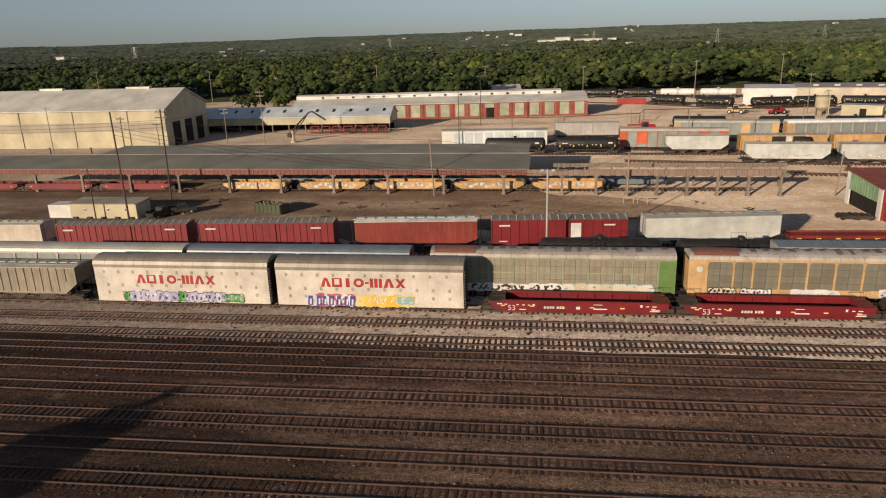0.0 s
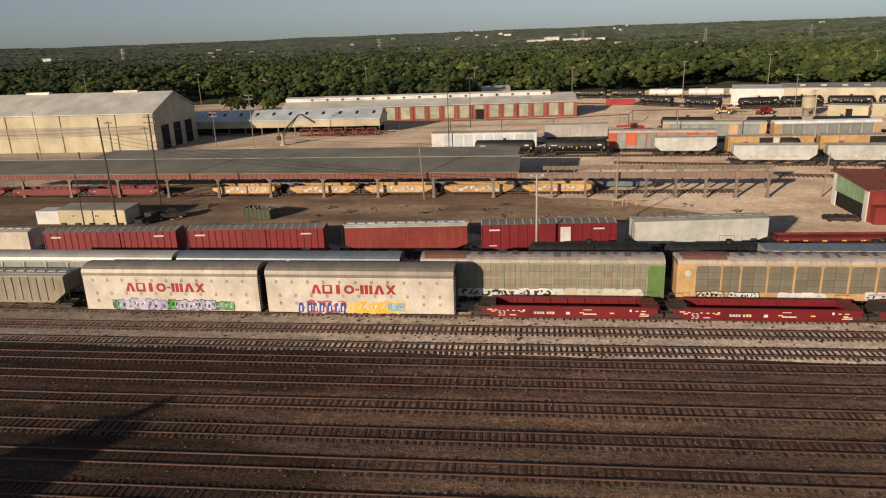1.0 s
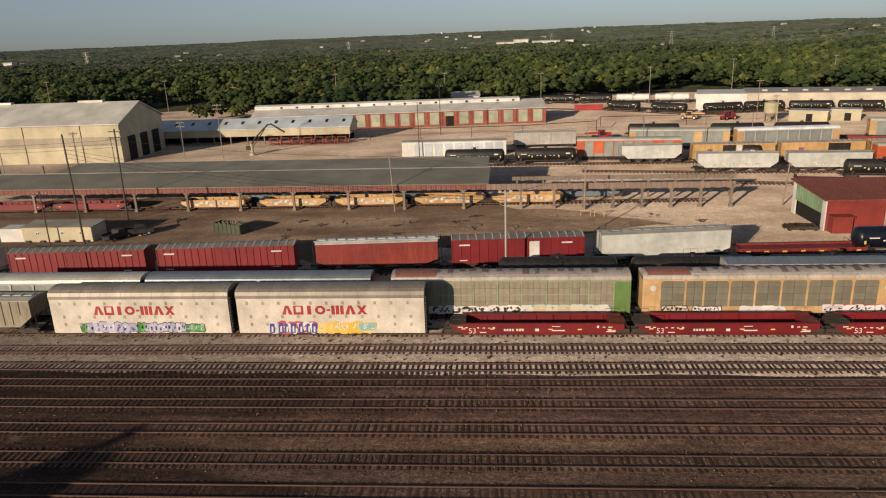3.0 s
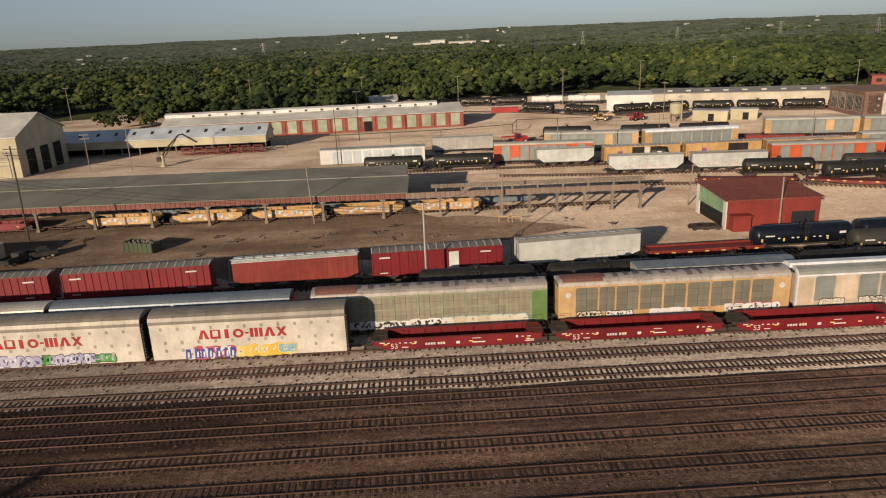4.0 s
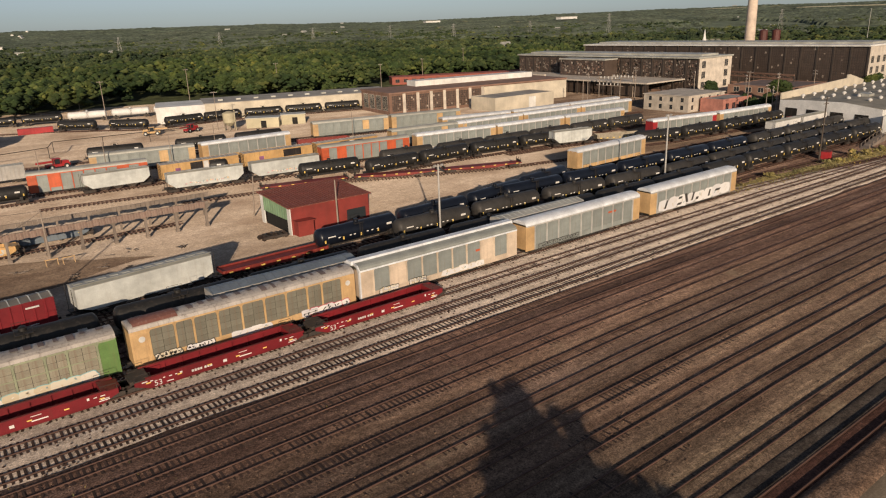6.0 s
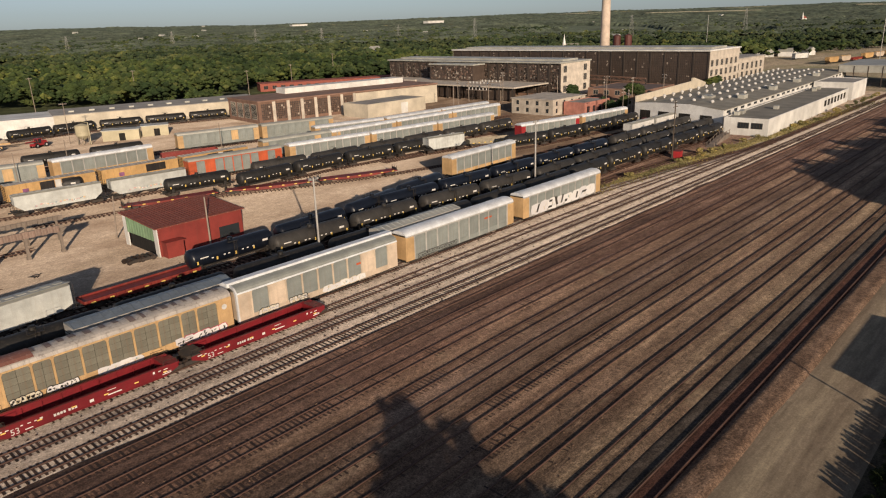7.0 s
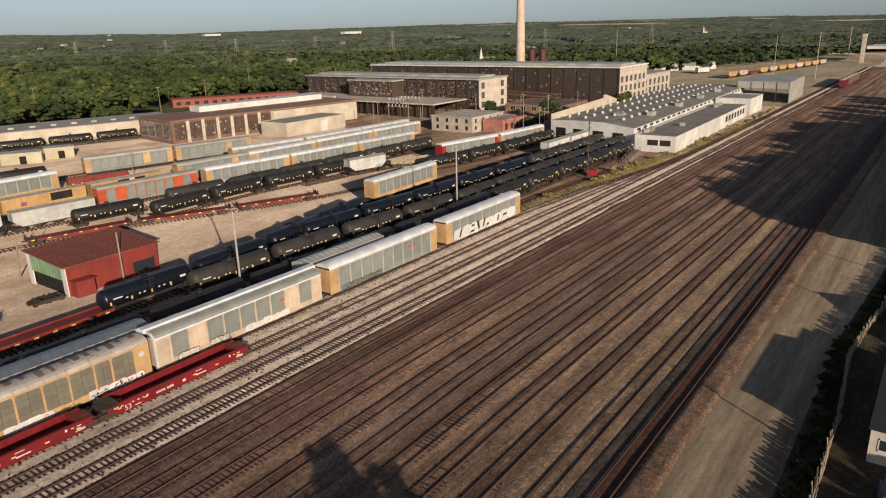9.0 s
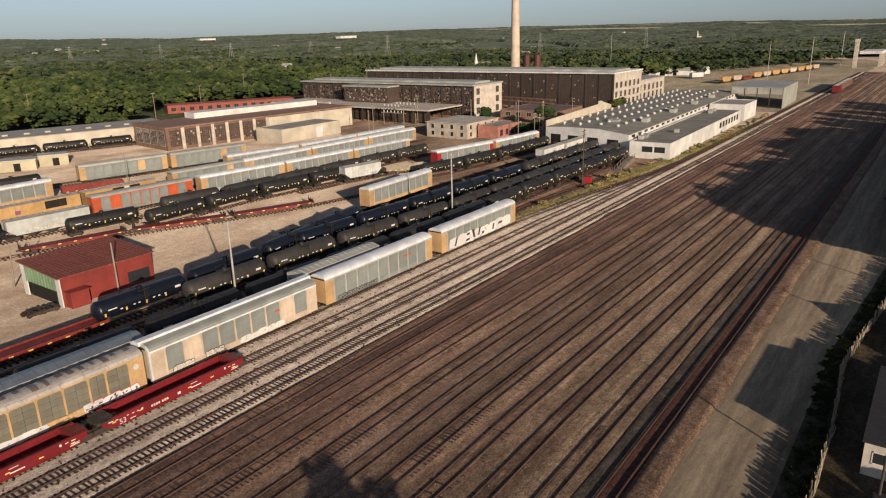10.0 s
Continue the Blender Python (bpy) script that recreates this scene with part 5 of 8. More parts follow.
LF = [(20, 226.0), (70, 218.0), (110, 214.0)]
LG = [(20, 320.0), (47, 305.0), (74, 281.0), (105, 284.5), (170, 267.5)]
LY = [(100, 114.5), (124, 112.5), (152, 113.8), (225, 112.0)]
LZ = [(130, 141.0), (146, 139.8), (163, 136.5), (178, 129.5), (205, 124.8), (240, 122.0)]
LR = [(45, 151.0), (61, 148.5), (82, 143.5), (98, 136.0), (118, 128.5), (150, 122.0)]
LH = [(170, 105.2), (234, 104.4)]
LT = [(150, 127.5), (175, 121.0), (200, 119.0), (245, 117.5)]
for ln in (LH, LT, L2, L3, L4, L5, L5B, LA, LA2, LB, LC, LD, LE, LF, LG, LY, LZ, LR):
    track(ln, "yard track half sunk in packed earth", None, 0.9)
track([(-130, 134.8), (40, 134.8)], "track under the long canopy", None, 0.8)

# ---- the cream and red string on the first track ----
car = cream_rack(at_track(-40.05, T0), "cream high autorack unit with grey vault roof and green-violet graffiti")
lumps(car, -7.2, -6.4, 0.55, 1.6, -1.6, 1, 2, "tag_green", "tag_black", "tag_green")
lumps(car, -6.5, -0.6, 0.5, 1.75, -1.602, 3, 7, "tag_cool", "tag_violet", "tag_violet")
lumps(car, -0.5, 0.4, 0.55, 1.75, -1.604, 5, 2, "tag_green", "tag_black", "tag_green")
lumps(car, 0.4, 5.2, 0.5, 1.75, -1.606, 9, 9, "tag_cool", "tag_black", "tag_violet")
lumps(car, 5.2, 7.4, 0.6, 1.55, -1.608, 13, 4, "tag_green", "tag_black", "tag_cool")
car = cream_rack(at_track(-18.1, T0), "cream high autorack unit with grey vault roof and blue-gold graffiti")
lumps(car, -7.1, -1.6, 0.45, 1.85, -1.6, 21, 5, "tag_red", "tag_red", "tag_white")
strokes(car, -6.9, -1.6, 0.5, 1.75, -1.66, 22, 7, 0.45, "tag_white")
for k, x in enumerate((-6.7, -5.7, -5.0, -4.3, -3.4, -2.5, -1.9)):
    part("graffiti", Shape().prism_y([(x - 0.32, 0.5), (x + 0.24, 0.5), (x + 0.32 - 0.1 * (k % 3), 1.62), (x - 0.22, 1.62)], -1.672, -1.64), M["tag_blue"], car, "dark blue sprayed block")
    part("graffiti", Shape().prism_y([(x - 0.1, 0.62), (x + 0.1, 0.62), (x + 0.16, 1.25 + 0.1 * (k % 2)), (x - 0.04, 1.25)], -1.684, -1.65), M["tag_white"], car, "white sprayed stroke")
lumps(car, -1.4, 4.6, 0.45, 1.75, -1.6, 31, 7, "tag_gold", "tag_gold", "tag_white")
lumps(car, 3.2, 5.0, 0.7, 1.7, -1.63, 33, 2, "tag_teal", "tag_gold", "tag_white")
hopper_car(at_track(-61.3, T0), "grimy tan-grey ribbed covered hopper car", "hopperd", 17.6)
hopper_car(at_track(-79.6, T0), "grimy tan-grey ribbed covered hopper car", "hopperd", 17.6)
w = wellcar(at_track(4.6, T0), "empty dark red well car with white stencils")
copy_thing(w, at_track(24.7, T0))
copy_thing(w, at_track(44.9, T0))

# ---- the autoracks on the second track ----
autorack(at_track(-55.7, T1), "autorack car with white roof behind the cream units", "panel_l", "silverw", "silverw", "redor", "tinroof")
autorack(at_track(-27.9, T1), "autorack car with blue-grey roof and orange end", "panel_l", "silverw", "silverw", "redor", "blueroof")
car = autorack(at_track(1.7, T1), "weathered autorack car with green end doors and graffiti", "panelb", "greenpost", "panelb", "green", "rackroof", stains=True, plates=True, ratios=[1.0, 0.72, 1.0, 1.0, 1.0, 1.0, 1.0, 0.72, 1.0])
lumps(car, -9.8, 1.2, 0.85, 1.7, -1.565, 41, 9, "tag_white", "tag_white", "tag_black")
strokes(car, -9.0, 1.2, 0.95, 1.6, -1.6, 43, 9, 0.3, "tag_black")
lumps(car, 1.3, 11.2, 0.85, 1.85, -1.565, 42, 7, "tag_bone", "tag_teal", "tag_bone")
part("logo_plate", Shape().box(-10.9, -9.0, -1.47, -1.4, 2.9, 3.6), M["green"], car, "green plate with a white mark")
part("logo_mark", Shape().box(-10.7, -9.9, -1.482, -1.468, 3.0, 3.5), M["mark"], car)
car = autorack(at_track(30.2, T1), "yellow autorack car with grey panels and graffiti", "panel", "yellow", "yellow", "yellow", "rackroof", stains=True, plates=True, bays=8, ratios=[1.0, 0.72, 1.0, 1.0, 1.0, 1.0, 1.0, 0.72, 1.0])
lumps(car, -11.4, -8.6, 0.95, 1.7, -1.6, 45, 6, "tag_bone", "tag_black", "tag_black")
lumps(car, -8.0, -4.9, 0.95, 1.6, -1.6, 46, 6, "tag_white", "tag_black", "tag_black")
lumps(car, -2.8, 2.0, 0.85, 1.6, -1.565, 47, 4, "tag_white", "tag_white", "tag_bone")
lumps(car, 6.0, 12.6, 0.85, 1.75, -1.565, 48, 6, "tag_white", "tag_red", "tag_black")
part("logo_disc", Shape().rod((-12.45, -1.60, 3.75), (-12.45, -1.53, 3.75), 0.34, n=16), M["mark"], car, "round pale painted mark")
part("logo_disc", Shape().rod((12.55, -1.60, 3.75), (12.55, -1.53, 3.75), 0.34, n=16), M["mark"], car, "round pale painted mark")
car = autorack(at_track(58.3, T1), "yellow autorack car with pale panels and white roof edge", "panel_l", "peach", "peach", "peach", "slope", bays=9, top="whiteroof", odd=(1, 7))
lumps(car, -10.9, -8.0, 0.95, 1.75, -1.6, 51, 7, "tag_bone", "tag_black", "tag_white")
lumps(car, -6.2, -3.4, 1.0, 1.8, -1.6, 52, 7, "tag_bone", "tag_black", "tag_white")
lumps(car, -0.5, 7.0, 0.8, 1.7, -1.565, 53, 5, "tag_white", "tag_bone", "tag_bone")
part("logo_bar", Shape().box(5.6, 7.4, -1.5, -1.4, 3.1, 3.4), M["redor"], car, "slim red painted bar")
car = autorack(at_track(87.4, T1), "yellow-ended autorack car with pale panels and white roof", "panel_l", "silverw", "panel_l", "yellow", "whiteroof", bays=9)
lumps(car, -11.0, -2.0, 0.85, 1.55, -1.6, 55, 16, "panel_l", "tag_black", "tag_black")
part("logo_bar", Shape().box(5.4, 7.4, -1.5, -1.4, 3.3, 3.6), M["redor"], car, "slim red painted bar")
car = autorack(at_track(117.6, T1), "white autorack car with big black graffiti", "panel_l", "silverw", "silverw", "yellow", "whiteroof", bays=9)
lumps(car, -11.0, 11.0, 0.85, 3.0, -1.565, 57, 8, "tag_white", "tag_white", "tag_bone")
for x, z, w, hg, lean in ((-9.6, 1.2, 0.5, 1.5, 0.7), (-5.8, 1.2, 1.3, 0.4, 0.3), (-5.4, 2.3, 1.0, 0.4, 0.2), (-3.0, 1.3, 0.7, 1.7, -0.5), (-1.4, 1.4, 0.5, 1.5, 0.6), (0.0, 1.3, 0.8, 0.5, 0.2), (4.0, 1.3, 0.5, 1.2, 0.4), (6.2, 1.9, 1.6, 0.4, 0.4)):
    part("graffiti", Shape().prism_y([(x, z), (x + w, z), (x + w + lean, z + hg), (x + lean, z + hg)], -1.62, -1.59), M["tag_black"], car, "black sprayed bar")
boxcar(along(L2, 37), "boxcar with blue-grey ribbed roof behind the autoracks", "silverw", 19.6, "blueroof", height=4.95)
boxcar(along(L2, 82.5), "boxcar with pale ribbed roof behind the autoracks", "silverw", 18.6, "tinroof", height=4.95)

# ---- tank car strings ----
tb = tank_car(along(L3, 8.0), "long black tank car with grimy shell", "black")
for k in range(1, 13):
    copy_thing(tb, along(L3, 8.0 + 16.9 * k))
tg = tank_car(along(L4, 70.5), "charcoal tank car with dusty rounded shell", "charcoal", group="charcoal tank cars")
for k in range(1, 10):
    copy_thing(tg, along(L4, 70.5 + 16.8 * k))
tn = tank_car(along(L5, 58.0), "glossy navy tank car with yellow reflectors", "navy", group="navy tank cars")
for k in range(1, 4):
    copy_thing(tn, along(L5, 58.0 + 16.6 * k))
for k in range(5):
    copy_thing(tn, along(L5B, 100 + 16.8 * k))
for k in range(3):
    copy_thing(tg, along(L5B, 186 + 16.8 * k))

# ---- boxcars and hoppers by the dirt lot ----
bx = boxcar(along(L5, -59.5), "ribbed dark red boxcar with grey roof", "red")
copy_thing(bx, along(L5, -38.2))
hopper_car(along(L5, -80.3), "pale grimy covered hopper car beside the lot", "concrete", 18.0, False, boxy=True)
hopper_car(along(L5, -16.8), "rust-streaked red hopper car with pale roof hatches", "rustred", 18.4, False, hatch="hopper", boxy=True)
boxcar(along(L5, 3.0), "red boxcar with one white panel", "red", 18.6, bands=[(1.6, 3.0, "mark", 1.2, 3.9)], rib=1.25)
hopper_car(along(L5, 23.7), "pale grey smooth-sided covered hopper car", "hopper", 19.4, False, boxy=True)
flatcar(along(L5, 43.0), "low rusty red gondola car by the lot", "rustred", 17.5, side=0.28)

# ---- the far yard ----
copy_thing(tb, along(LB, -6.0))
copy_thing(tb, along(LB, 12.0))
hp = hopper_car(along(LB, 38.0), "pale covered hopper car on the far track", "hopper", 15.6, False)
h2 = hopper_car(along(LA, 54.2), "pale smooth covered hopper car with graffiti", "hopper", 18.4, False, tags=[(-5, 5, 1.6, 2.2, "tag_mix", 51, 0.4, 40)])
copy_thing(h2, along(LA, 73.4))
copy_thing(tb, pose(81.2, 151.8, RAIL, 0, 0, -8))
for k in range(6):
    copy_thing(tg, along(LA, 104.5 + 16.6 * k))
for k in range(4):
    copy_thing(tb, along(LA2, 95 + 16.6 * k))
ob_ = boxcar(along(LB, 57.5), "orange-yellow boxcar with black panels", "orange", 19.4, "rackroof", [(-2.6, 0.4, "blackpanel", 2.0, 4.1), (0.6, 1.9, "mark", 1.6, 4.1), (2.1, 4.9, "blackpanel", 2.0, 4.1), (-6.3, -5.1, "violet", 2.3, 3.2)], "orange boxcars", 1.4, 4.4, False, False)
boxcar(along(LB, 78.3), "orange-yellow boxcar with one black panel", "orange", 19.4, "rackroof", [(1.2, 6.2, "blackpanel", 2.3, 4.1), (-5.6, -4.4, "violet", 2.3, 3.2)], "orange boxcars", 1.4, 4.4, False, False)
copy_thing(ob_, along(LB, 99.0))
rg = autorack(along(LC, 33.5), "grey autorack car with red-orange ends", "panel_l", "redor", "panel_l", "redor", "tinroof", 26.0, 9, near=False, odd=(1, 7), odd_key="redor")
copy_thing(rg, along(LC, 98.5))
wr = autorack(along(LC, 127.0), "pale autorack car with white roof", "panel_l", "silverw", "silverw", "yellow", "whiteroof", 26.4, 9, near=False)
copy_thing(wr, along(LC, 154.0))
copy_thing(wr, along(LC, 181.0))
copy_thing(tb, along(LC, 57.0))
yr = autorack(along(LD, 78.0), "yellow-ended autorack car with pale panels and white roof", "panel_l", "silverw", "yellow", "yellow", "whiteroof", 26.8, 8, near=False)
gr = autorack(along(LD, 50.0), "dull grey autorack car with yellow ends", "panel_l", "panel_l", "panel_l", "yellow", "tinroof", 26.4, 9, near=False, odd=(6,), odd_key="yellow")
flatcar(along(LD, 102.0), "rusty red open gondola car", "rustred", 16.0, "rusty gondola cars", 1.1)
for x in (152.5, 180.0, 207.0):
    copy_thing(wr, along(LD, x))
for x in (127.0, 150.0, 177.0, 204.0):
    copy_thing(gr if x < 130 else wr, along(LB, x))
copy_thing(gr, along(LE, 119.0))
copy_thing(gr, along(LE, 146.0))
for x in (48.0, 72.0, 90.0):
    copy_thing(tb, along(LF, x))
copy_thing(yr, along(LY, 138.0))
hopper_car(along(LZ, 152.0), "grimy pale ribbed hopper car", "hopper", 14.0, True)
flatcar(along(LZ, 167.5), "low brown gondola car with open top", "hopperd", 14.0, "rusty gondola cars", 0.9)
rr = autorack(along(LZ, 189.0), "pale autorack car with dark red end and white roof", "panel_l", "silverw", "silverw", "letter", "whiteroof", 26.0, 9, near=False)
copy_thing(wr, along(LZ, 216.0))
wh = hopper_car(along(LH, 205.5), "white covered hopper car before the workshop", "palewall", 15.0, False)
copy_thing(wh, along(LH, 221.0))
for x in (170.0, 187.0, 204.0, 221.0):
    copy_thing(tb, along(LT, x))
fr = flatcar(along(LR, 71.5), "low red flat car with bright yellow reflectors", "rustred", 20.0)
copy_thing(fr, along(LR, 92.0))
copy_thing(fr, along(LR, 112.0))
for x in (52.0, 67.5, 87.0, 103.0, 119.3, 135.6, 152.0, 168.0):
    copy_thing(tb, along(LG, x))
wt = tank_car(pose(62, 334, RAIL, 0, 0, -12), "white tank car by the woods", "brightwhite", group="white tank cars", spots=False)
for k in (-2, -1, 1, 2, 3, 4):
    copy_thing(wt if k > 0 else tb, pose(62 + 16.8 * k, 334 - 3.5 * k, RAIL, 0, 0, -12))

# ---- cars under the canopy ----
yw = wellcar(at_track(-57.5, 134.8), "yellow well car with graffiti under the canopy", "orange", 14.6, "yellow well cars", False, [(-5, 5, 0.4, 1.3, "tag_mix", 61, 0.5, 40)])
for x in (-41.0, -25.5, -9.5, 5.8):
    copy_thing(yw, at_track(x, 134.8))
yw.scale.z = 1.18
for o in bpy.data.objects:
    if o.get("group") == "yellow well cars":
        o.scale.z = 1.18
bw_ = wellcar(at_track(-50, 139.2), "blue-grey well car behind the yellow ones", "blueroof", 15.5, "blue-grey well cars", False)
for x in (-33.5, -17, -0.5, 17.0):
    copy_thing(bw_, at_track(x, 139.2))
rw = wellcar(at_track(-84.0, 134.8), "red well car under the canopy", "wellred", 16.6, "red well cars", False)
copy_thing(rw, at_track(-101.5, 134.8))
copy_thing(rw, at_track(-119.0, 134.8))


# ---- buildings ----
def house_walls(b, name, x0, x1, y0, y1, h, mat, t=0.3):
    """Four walls of a block, each a mesh of its own."""
    part(name, Shape().box(x0, x1, y0, y0 + t, 0, h), mat, b)
    part(name, Shape().box(x0, x1, y1 - t, y1, 0, h), mat, b)
    part(name, Shape().box(x0, x0 + t, y0 + t, y1 - t, 0, h), mat, b)
    part(name, Shape().box(x1 - t, x1, y0 + t, y1 - t, 0, h), mat, b)


def window(b, x0, x1, z0, z1, y, trim_key="mark", bars=2):
    """A window in a wall that faces -y."""
    s = Shape().box(x0, x1, y - 0.05, y + 0.04, z0, z0 + 0.1)
    s.box(x0, x1, y - 0.05, y + 0.04, z1 - 0.1, z1)
    for k in range(bars + 1):
        x = x0 + (x1 - x0 - 0.1) * k / bars
        s.box(x, x + 0.1, y - 0.05, y + 0.04, z0 + 0.1, z1 - 0.1)
    w = part("window", s, M[trim_key], b)
    part("pane", Shape().box(x0 + 0.05, x1 - 0.05, y - 0.03, y + 0.02, z0 + 0.05, z1 - 0.05), M["glass"], w)
    return w


def window_x(b, y0, y1, z0, z1, x, trim_key="concrete", bars=2):
    """A window in a wall that faces -x."""
    s = Shape().box(x - 0.06, x + 0.04, y0, y1, z0, z0 + 0.12)
    s.box(x - 0.06, x + 0.04, y0, y1, z1 - 0.12, z1)
    for k in range(bars + 1):
        y = y0 + (y1 - y0 - 0.1) * k / bars
        s.box(x - 0.06, x + 0.04, y, y + 0.1, z0, z1)
    w = part("window", s, M[trim_key], b)
    part("pane", Shape().box(x - 0.03, x + 0.02, y0 + 0.05, y1 - 0.05, z0 + 0.05, z1 - 0.05), M["glass"], w)


# long canopy with a girder that runs on past it
can = thing("canopy", pose(0, 130.8, 0, 0, 0, -1.6), "long open canopy with dull metal roof and flaking red fascia", "canopy")
part("roof_front", Shape().prism([(-0.6, 4.9), (-0.6, 5.05), (9.6, 6.35), (9.6, 6.2)][::-1], -122, -1.6), M["metalroof"], can, "dull grey-green metal roof slope")
part("roof_back", Shape().prism([(9.62, 6.35), (9.62, 6.2), (20.0, 6.7), (20.0, 6.85)], -98, -2.2), M["metalroof"], can)
part("ridge_cap", Shape().prism([(9.3, 6.36), (9.95, 6.38), (9.62, 6.5)], -122, -1.8), M["flatroof"], can)
fm = Shape().box(0, 0.92, -0.5, -0.38, 3.85, 4.88).mesh("fascia_board", M["fascia"])
fo = Shape().box(0, 0.92, -0.5, -0.38, 3.75, 4.88).mesh("bare_board", M["bareboard"])
for k in range(172):
    part("fascia_board", fm if -122 + k * 0.96 < -2 else fo, None, can).location = (-122 + k * 0.96, 0, 0.05 * math.sin(k * 9.1))
part("girder", Shape().box(-122, 43.8, -0.35, 0.0, 4.35, 4.85), M["timber"], can)
xs = [-118 + 11.1 * i for i in range(10)] + [-6.5, 4.5, 10.8, 16.4, 21.8, 27.1, 32.4, 37.7, 43.2]
for x in xs:
    s = Shape().box(x - 0.22, x + 0.22, -0.3, 0.14, 0, 3.9)
    s.box(x - 0.34, x + 0.34, -0.4, 0.24, 0, 0.5)
    s.prism_y([(x - 1.3, 4.3), (x - 0.2, 3.3), (x + 0.2, 3.3), (x + 1.3, 4.3)], -0.2, 0.05)
    part("post", s, M["timber"], can)
for x in xs[:11]:
    part("back_post", Shape().box(x - 0.2, x + 0.2, 19.0, 19.4, 0, 6.6), M["timber"], can)
gan = thing("crane_runway", pose(0, 139.5, 0, 0, 0, -1.6), "weathered timber crane runway on posts", "runway")
g2 = Shape()
k = 3.0
while k < 46:
    g2.box(k, k + 0.8, -0.15, 0.15, 3.7 + 0.08 * math.sin(k * 5), 4.5)
    k += 0.86
part("girder", g2, M["timber"], gan)["kind"] = "stuff"
for i in range(9):
    part("post", Shape().box(4 + i * 5.2 - 0.18, 4 + i * 5.2 + 0.18, -0.18, 0.18, 0, 3.7), M["timber"], gan)

# buff workshop
yb = thing("workshop", pose(-111, 196.5, 0), "tall buff sheet-metal workshop with pale tin roof", "building")
D, E, R = 27.0, 11.2, 16.6
part("wall", Shape().box(-90, 0, 0, 0.4, 0, E), M["buff"], yb)
part("wall_band", Shape().box(-90, -0.02, -0.12, 0, 5.0, 7.6), M["buffband"], yb)
part("gable_wall", Shape().prism([(0.4, 0), (D, 0), (D, E), (D / 2, R), (0.4, E)], -0.4, 0), M["buff"], yb)
part("back_wall", Shape().box(-90, -0.4, D - 0.4, D, 0, E), M["buff"], yb)
part("roof", Shape().prism([(-0.6, E - 0.1), (D / 2, R), (D + 0.6, E - 0.1), (D + 0.6, E + 0.2), (D / 2, R + 0.3), (-0.6, E + 0.2)], -90.5, 0.5), M["paleroof"], yb)
for x in (-75, -45, -15):
    part("roof_vent", Shape().box(x - 4, x + 4, D / 2 - 0.8, D / 2 + 0.8, R + 0.1, R + 0.8), M["tinroof"], yb)
for y in (4.0, 11.5, 19.0):
    part("door", Shape().box(-0.02, 0.06, y, y + 4.6, 0, 7.2), M["void"], yb, "tall dark doorway")
for x in (-12, -30, -48, -66):
    part("downpipe", Shape().rod((x, -0.12, 0), (x, -0.12, E), 0.12, n=6), M["buffband"], yb)
part("door", Shape().box(-62, -59.5, -0.05, 0.02, 0, 3.2), M["void"], yb)

# blue-roofed long shed
bs = thing("goods_shed", pose(-49.2, 228, 0, 0, 0, 0.5), "long shed with blue-white tin roof over a buff wall on posts", "building")
part("wall", Shape().box(-90, 0, 0, 0.3, 2.7, 5.1), M["buff"], bs)
part("gable_wall", Shape().prism([(0.3, 2.7), (13, 2.7), (13, 5.1), (6.5, 7.9), (0.3, 5.1)], -0.3, 0), M["buff"], bs)
part("roof", Shape().prism([(-0.4, 5.0), (6.5, 7.9), (13.4, 5.0), (13.4, 5.2), (6.5, 8.15), (-0.4, 5.25)], -90, 0.3), M["skyroof"], bs)
for i in range(15):
    x = -3 - i * 5.8
    s = Shape().add([(x, 2.55, 6.56), (x + 1.0, 2.55, 6.56), (x + 1.0, 4.4, 7.34), (x, 4.4, 7.34)], [(0, 1, 2, 3)])
    part("skylight", s, M["glass"], bs)
for i in range(16):
    part("post", Shape().box(-0.4 - i * 5.8, -0.1 - i * 5.8, 0.0, 0.3, 0, 2.7), M["timber"], bs)
part("back_wall", Shape().box(-90, -0.3, 8, 8.3, 0, 2.7), M["void"], bs)

# brick workshop with pale bays and a roof lantern
bw = thing("brick_workshop", pose(17.6, 268, 0, 0, 0, 4.5), "red brick workshop with pale green bays and grey roof", "building")
bw.scale.z = 0.8
LW = 112.0
part("wall", Shape().box(-LW, 0, 0.1, 0.6, 0, 7.0), M["brick"], bw)
part("gable_wall", Shape().prism([(0.6, 0), (20, 0), (20, 7), (10, 10.2), (0.6, 7)], -0.5, 0), M["brick"], bw)
part("back_wall", Shape().box(-LW, -0.5, 19.5, 20, 0, 7.0), M["brick"], bw)
part("roof", Shape().prism([(-0.3, 6.95), (10, 10.2), (20.3, 6.95), (20.3, 7.2), (10, 10.5), (-0.3, 7.2)], -LW, 0.3), M["paleroof"], bw)
part("roof_lantern", Shape().prism([(7.6, 9.6), (12.4, 9.6), (12.4, 11.2), (10, 11.8), (7.6, 11.2)], -LW, -9), M["palewall"], bw)
for i in range(16):
    part("lantern_opening", Shape().box(-12 - i * 6.0, -11 - i * 6.0, 7.52, 7.62, 9.9, 10.8), M["void" if i in (3, 6, 12) else "oldglass"], bw)
for i in range(19):
    x = -2.2 - i * 5.6
    part("pilaster", Shape().box(x + 1.5, x + 2.3, -0.12, 0.1, 0, 6.9), M["brick"], bw)
    if i == 6:
        part("door", Shape().box(x - 2.0, x + 1.0, -0.05, 0.1, 0, 4.6), M["void"], bw)
        part("bay_panel", Shape().box(x - 2.4, x + 1.0, -0.06, 0.1, 4.7, 6.5), M["sage"], bw)
    else:
        part("bay_panel", Shape().box(x - 2.4, x + 1.0, -0.06, 0.1, 0.9, 6.5), M["sage"], bw)

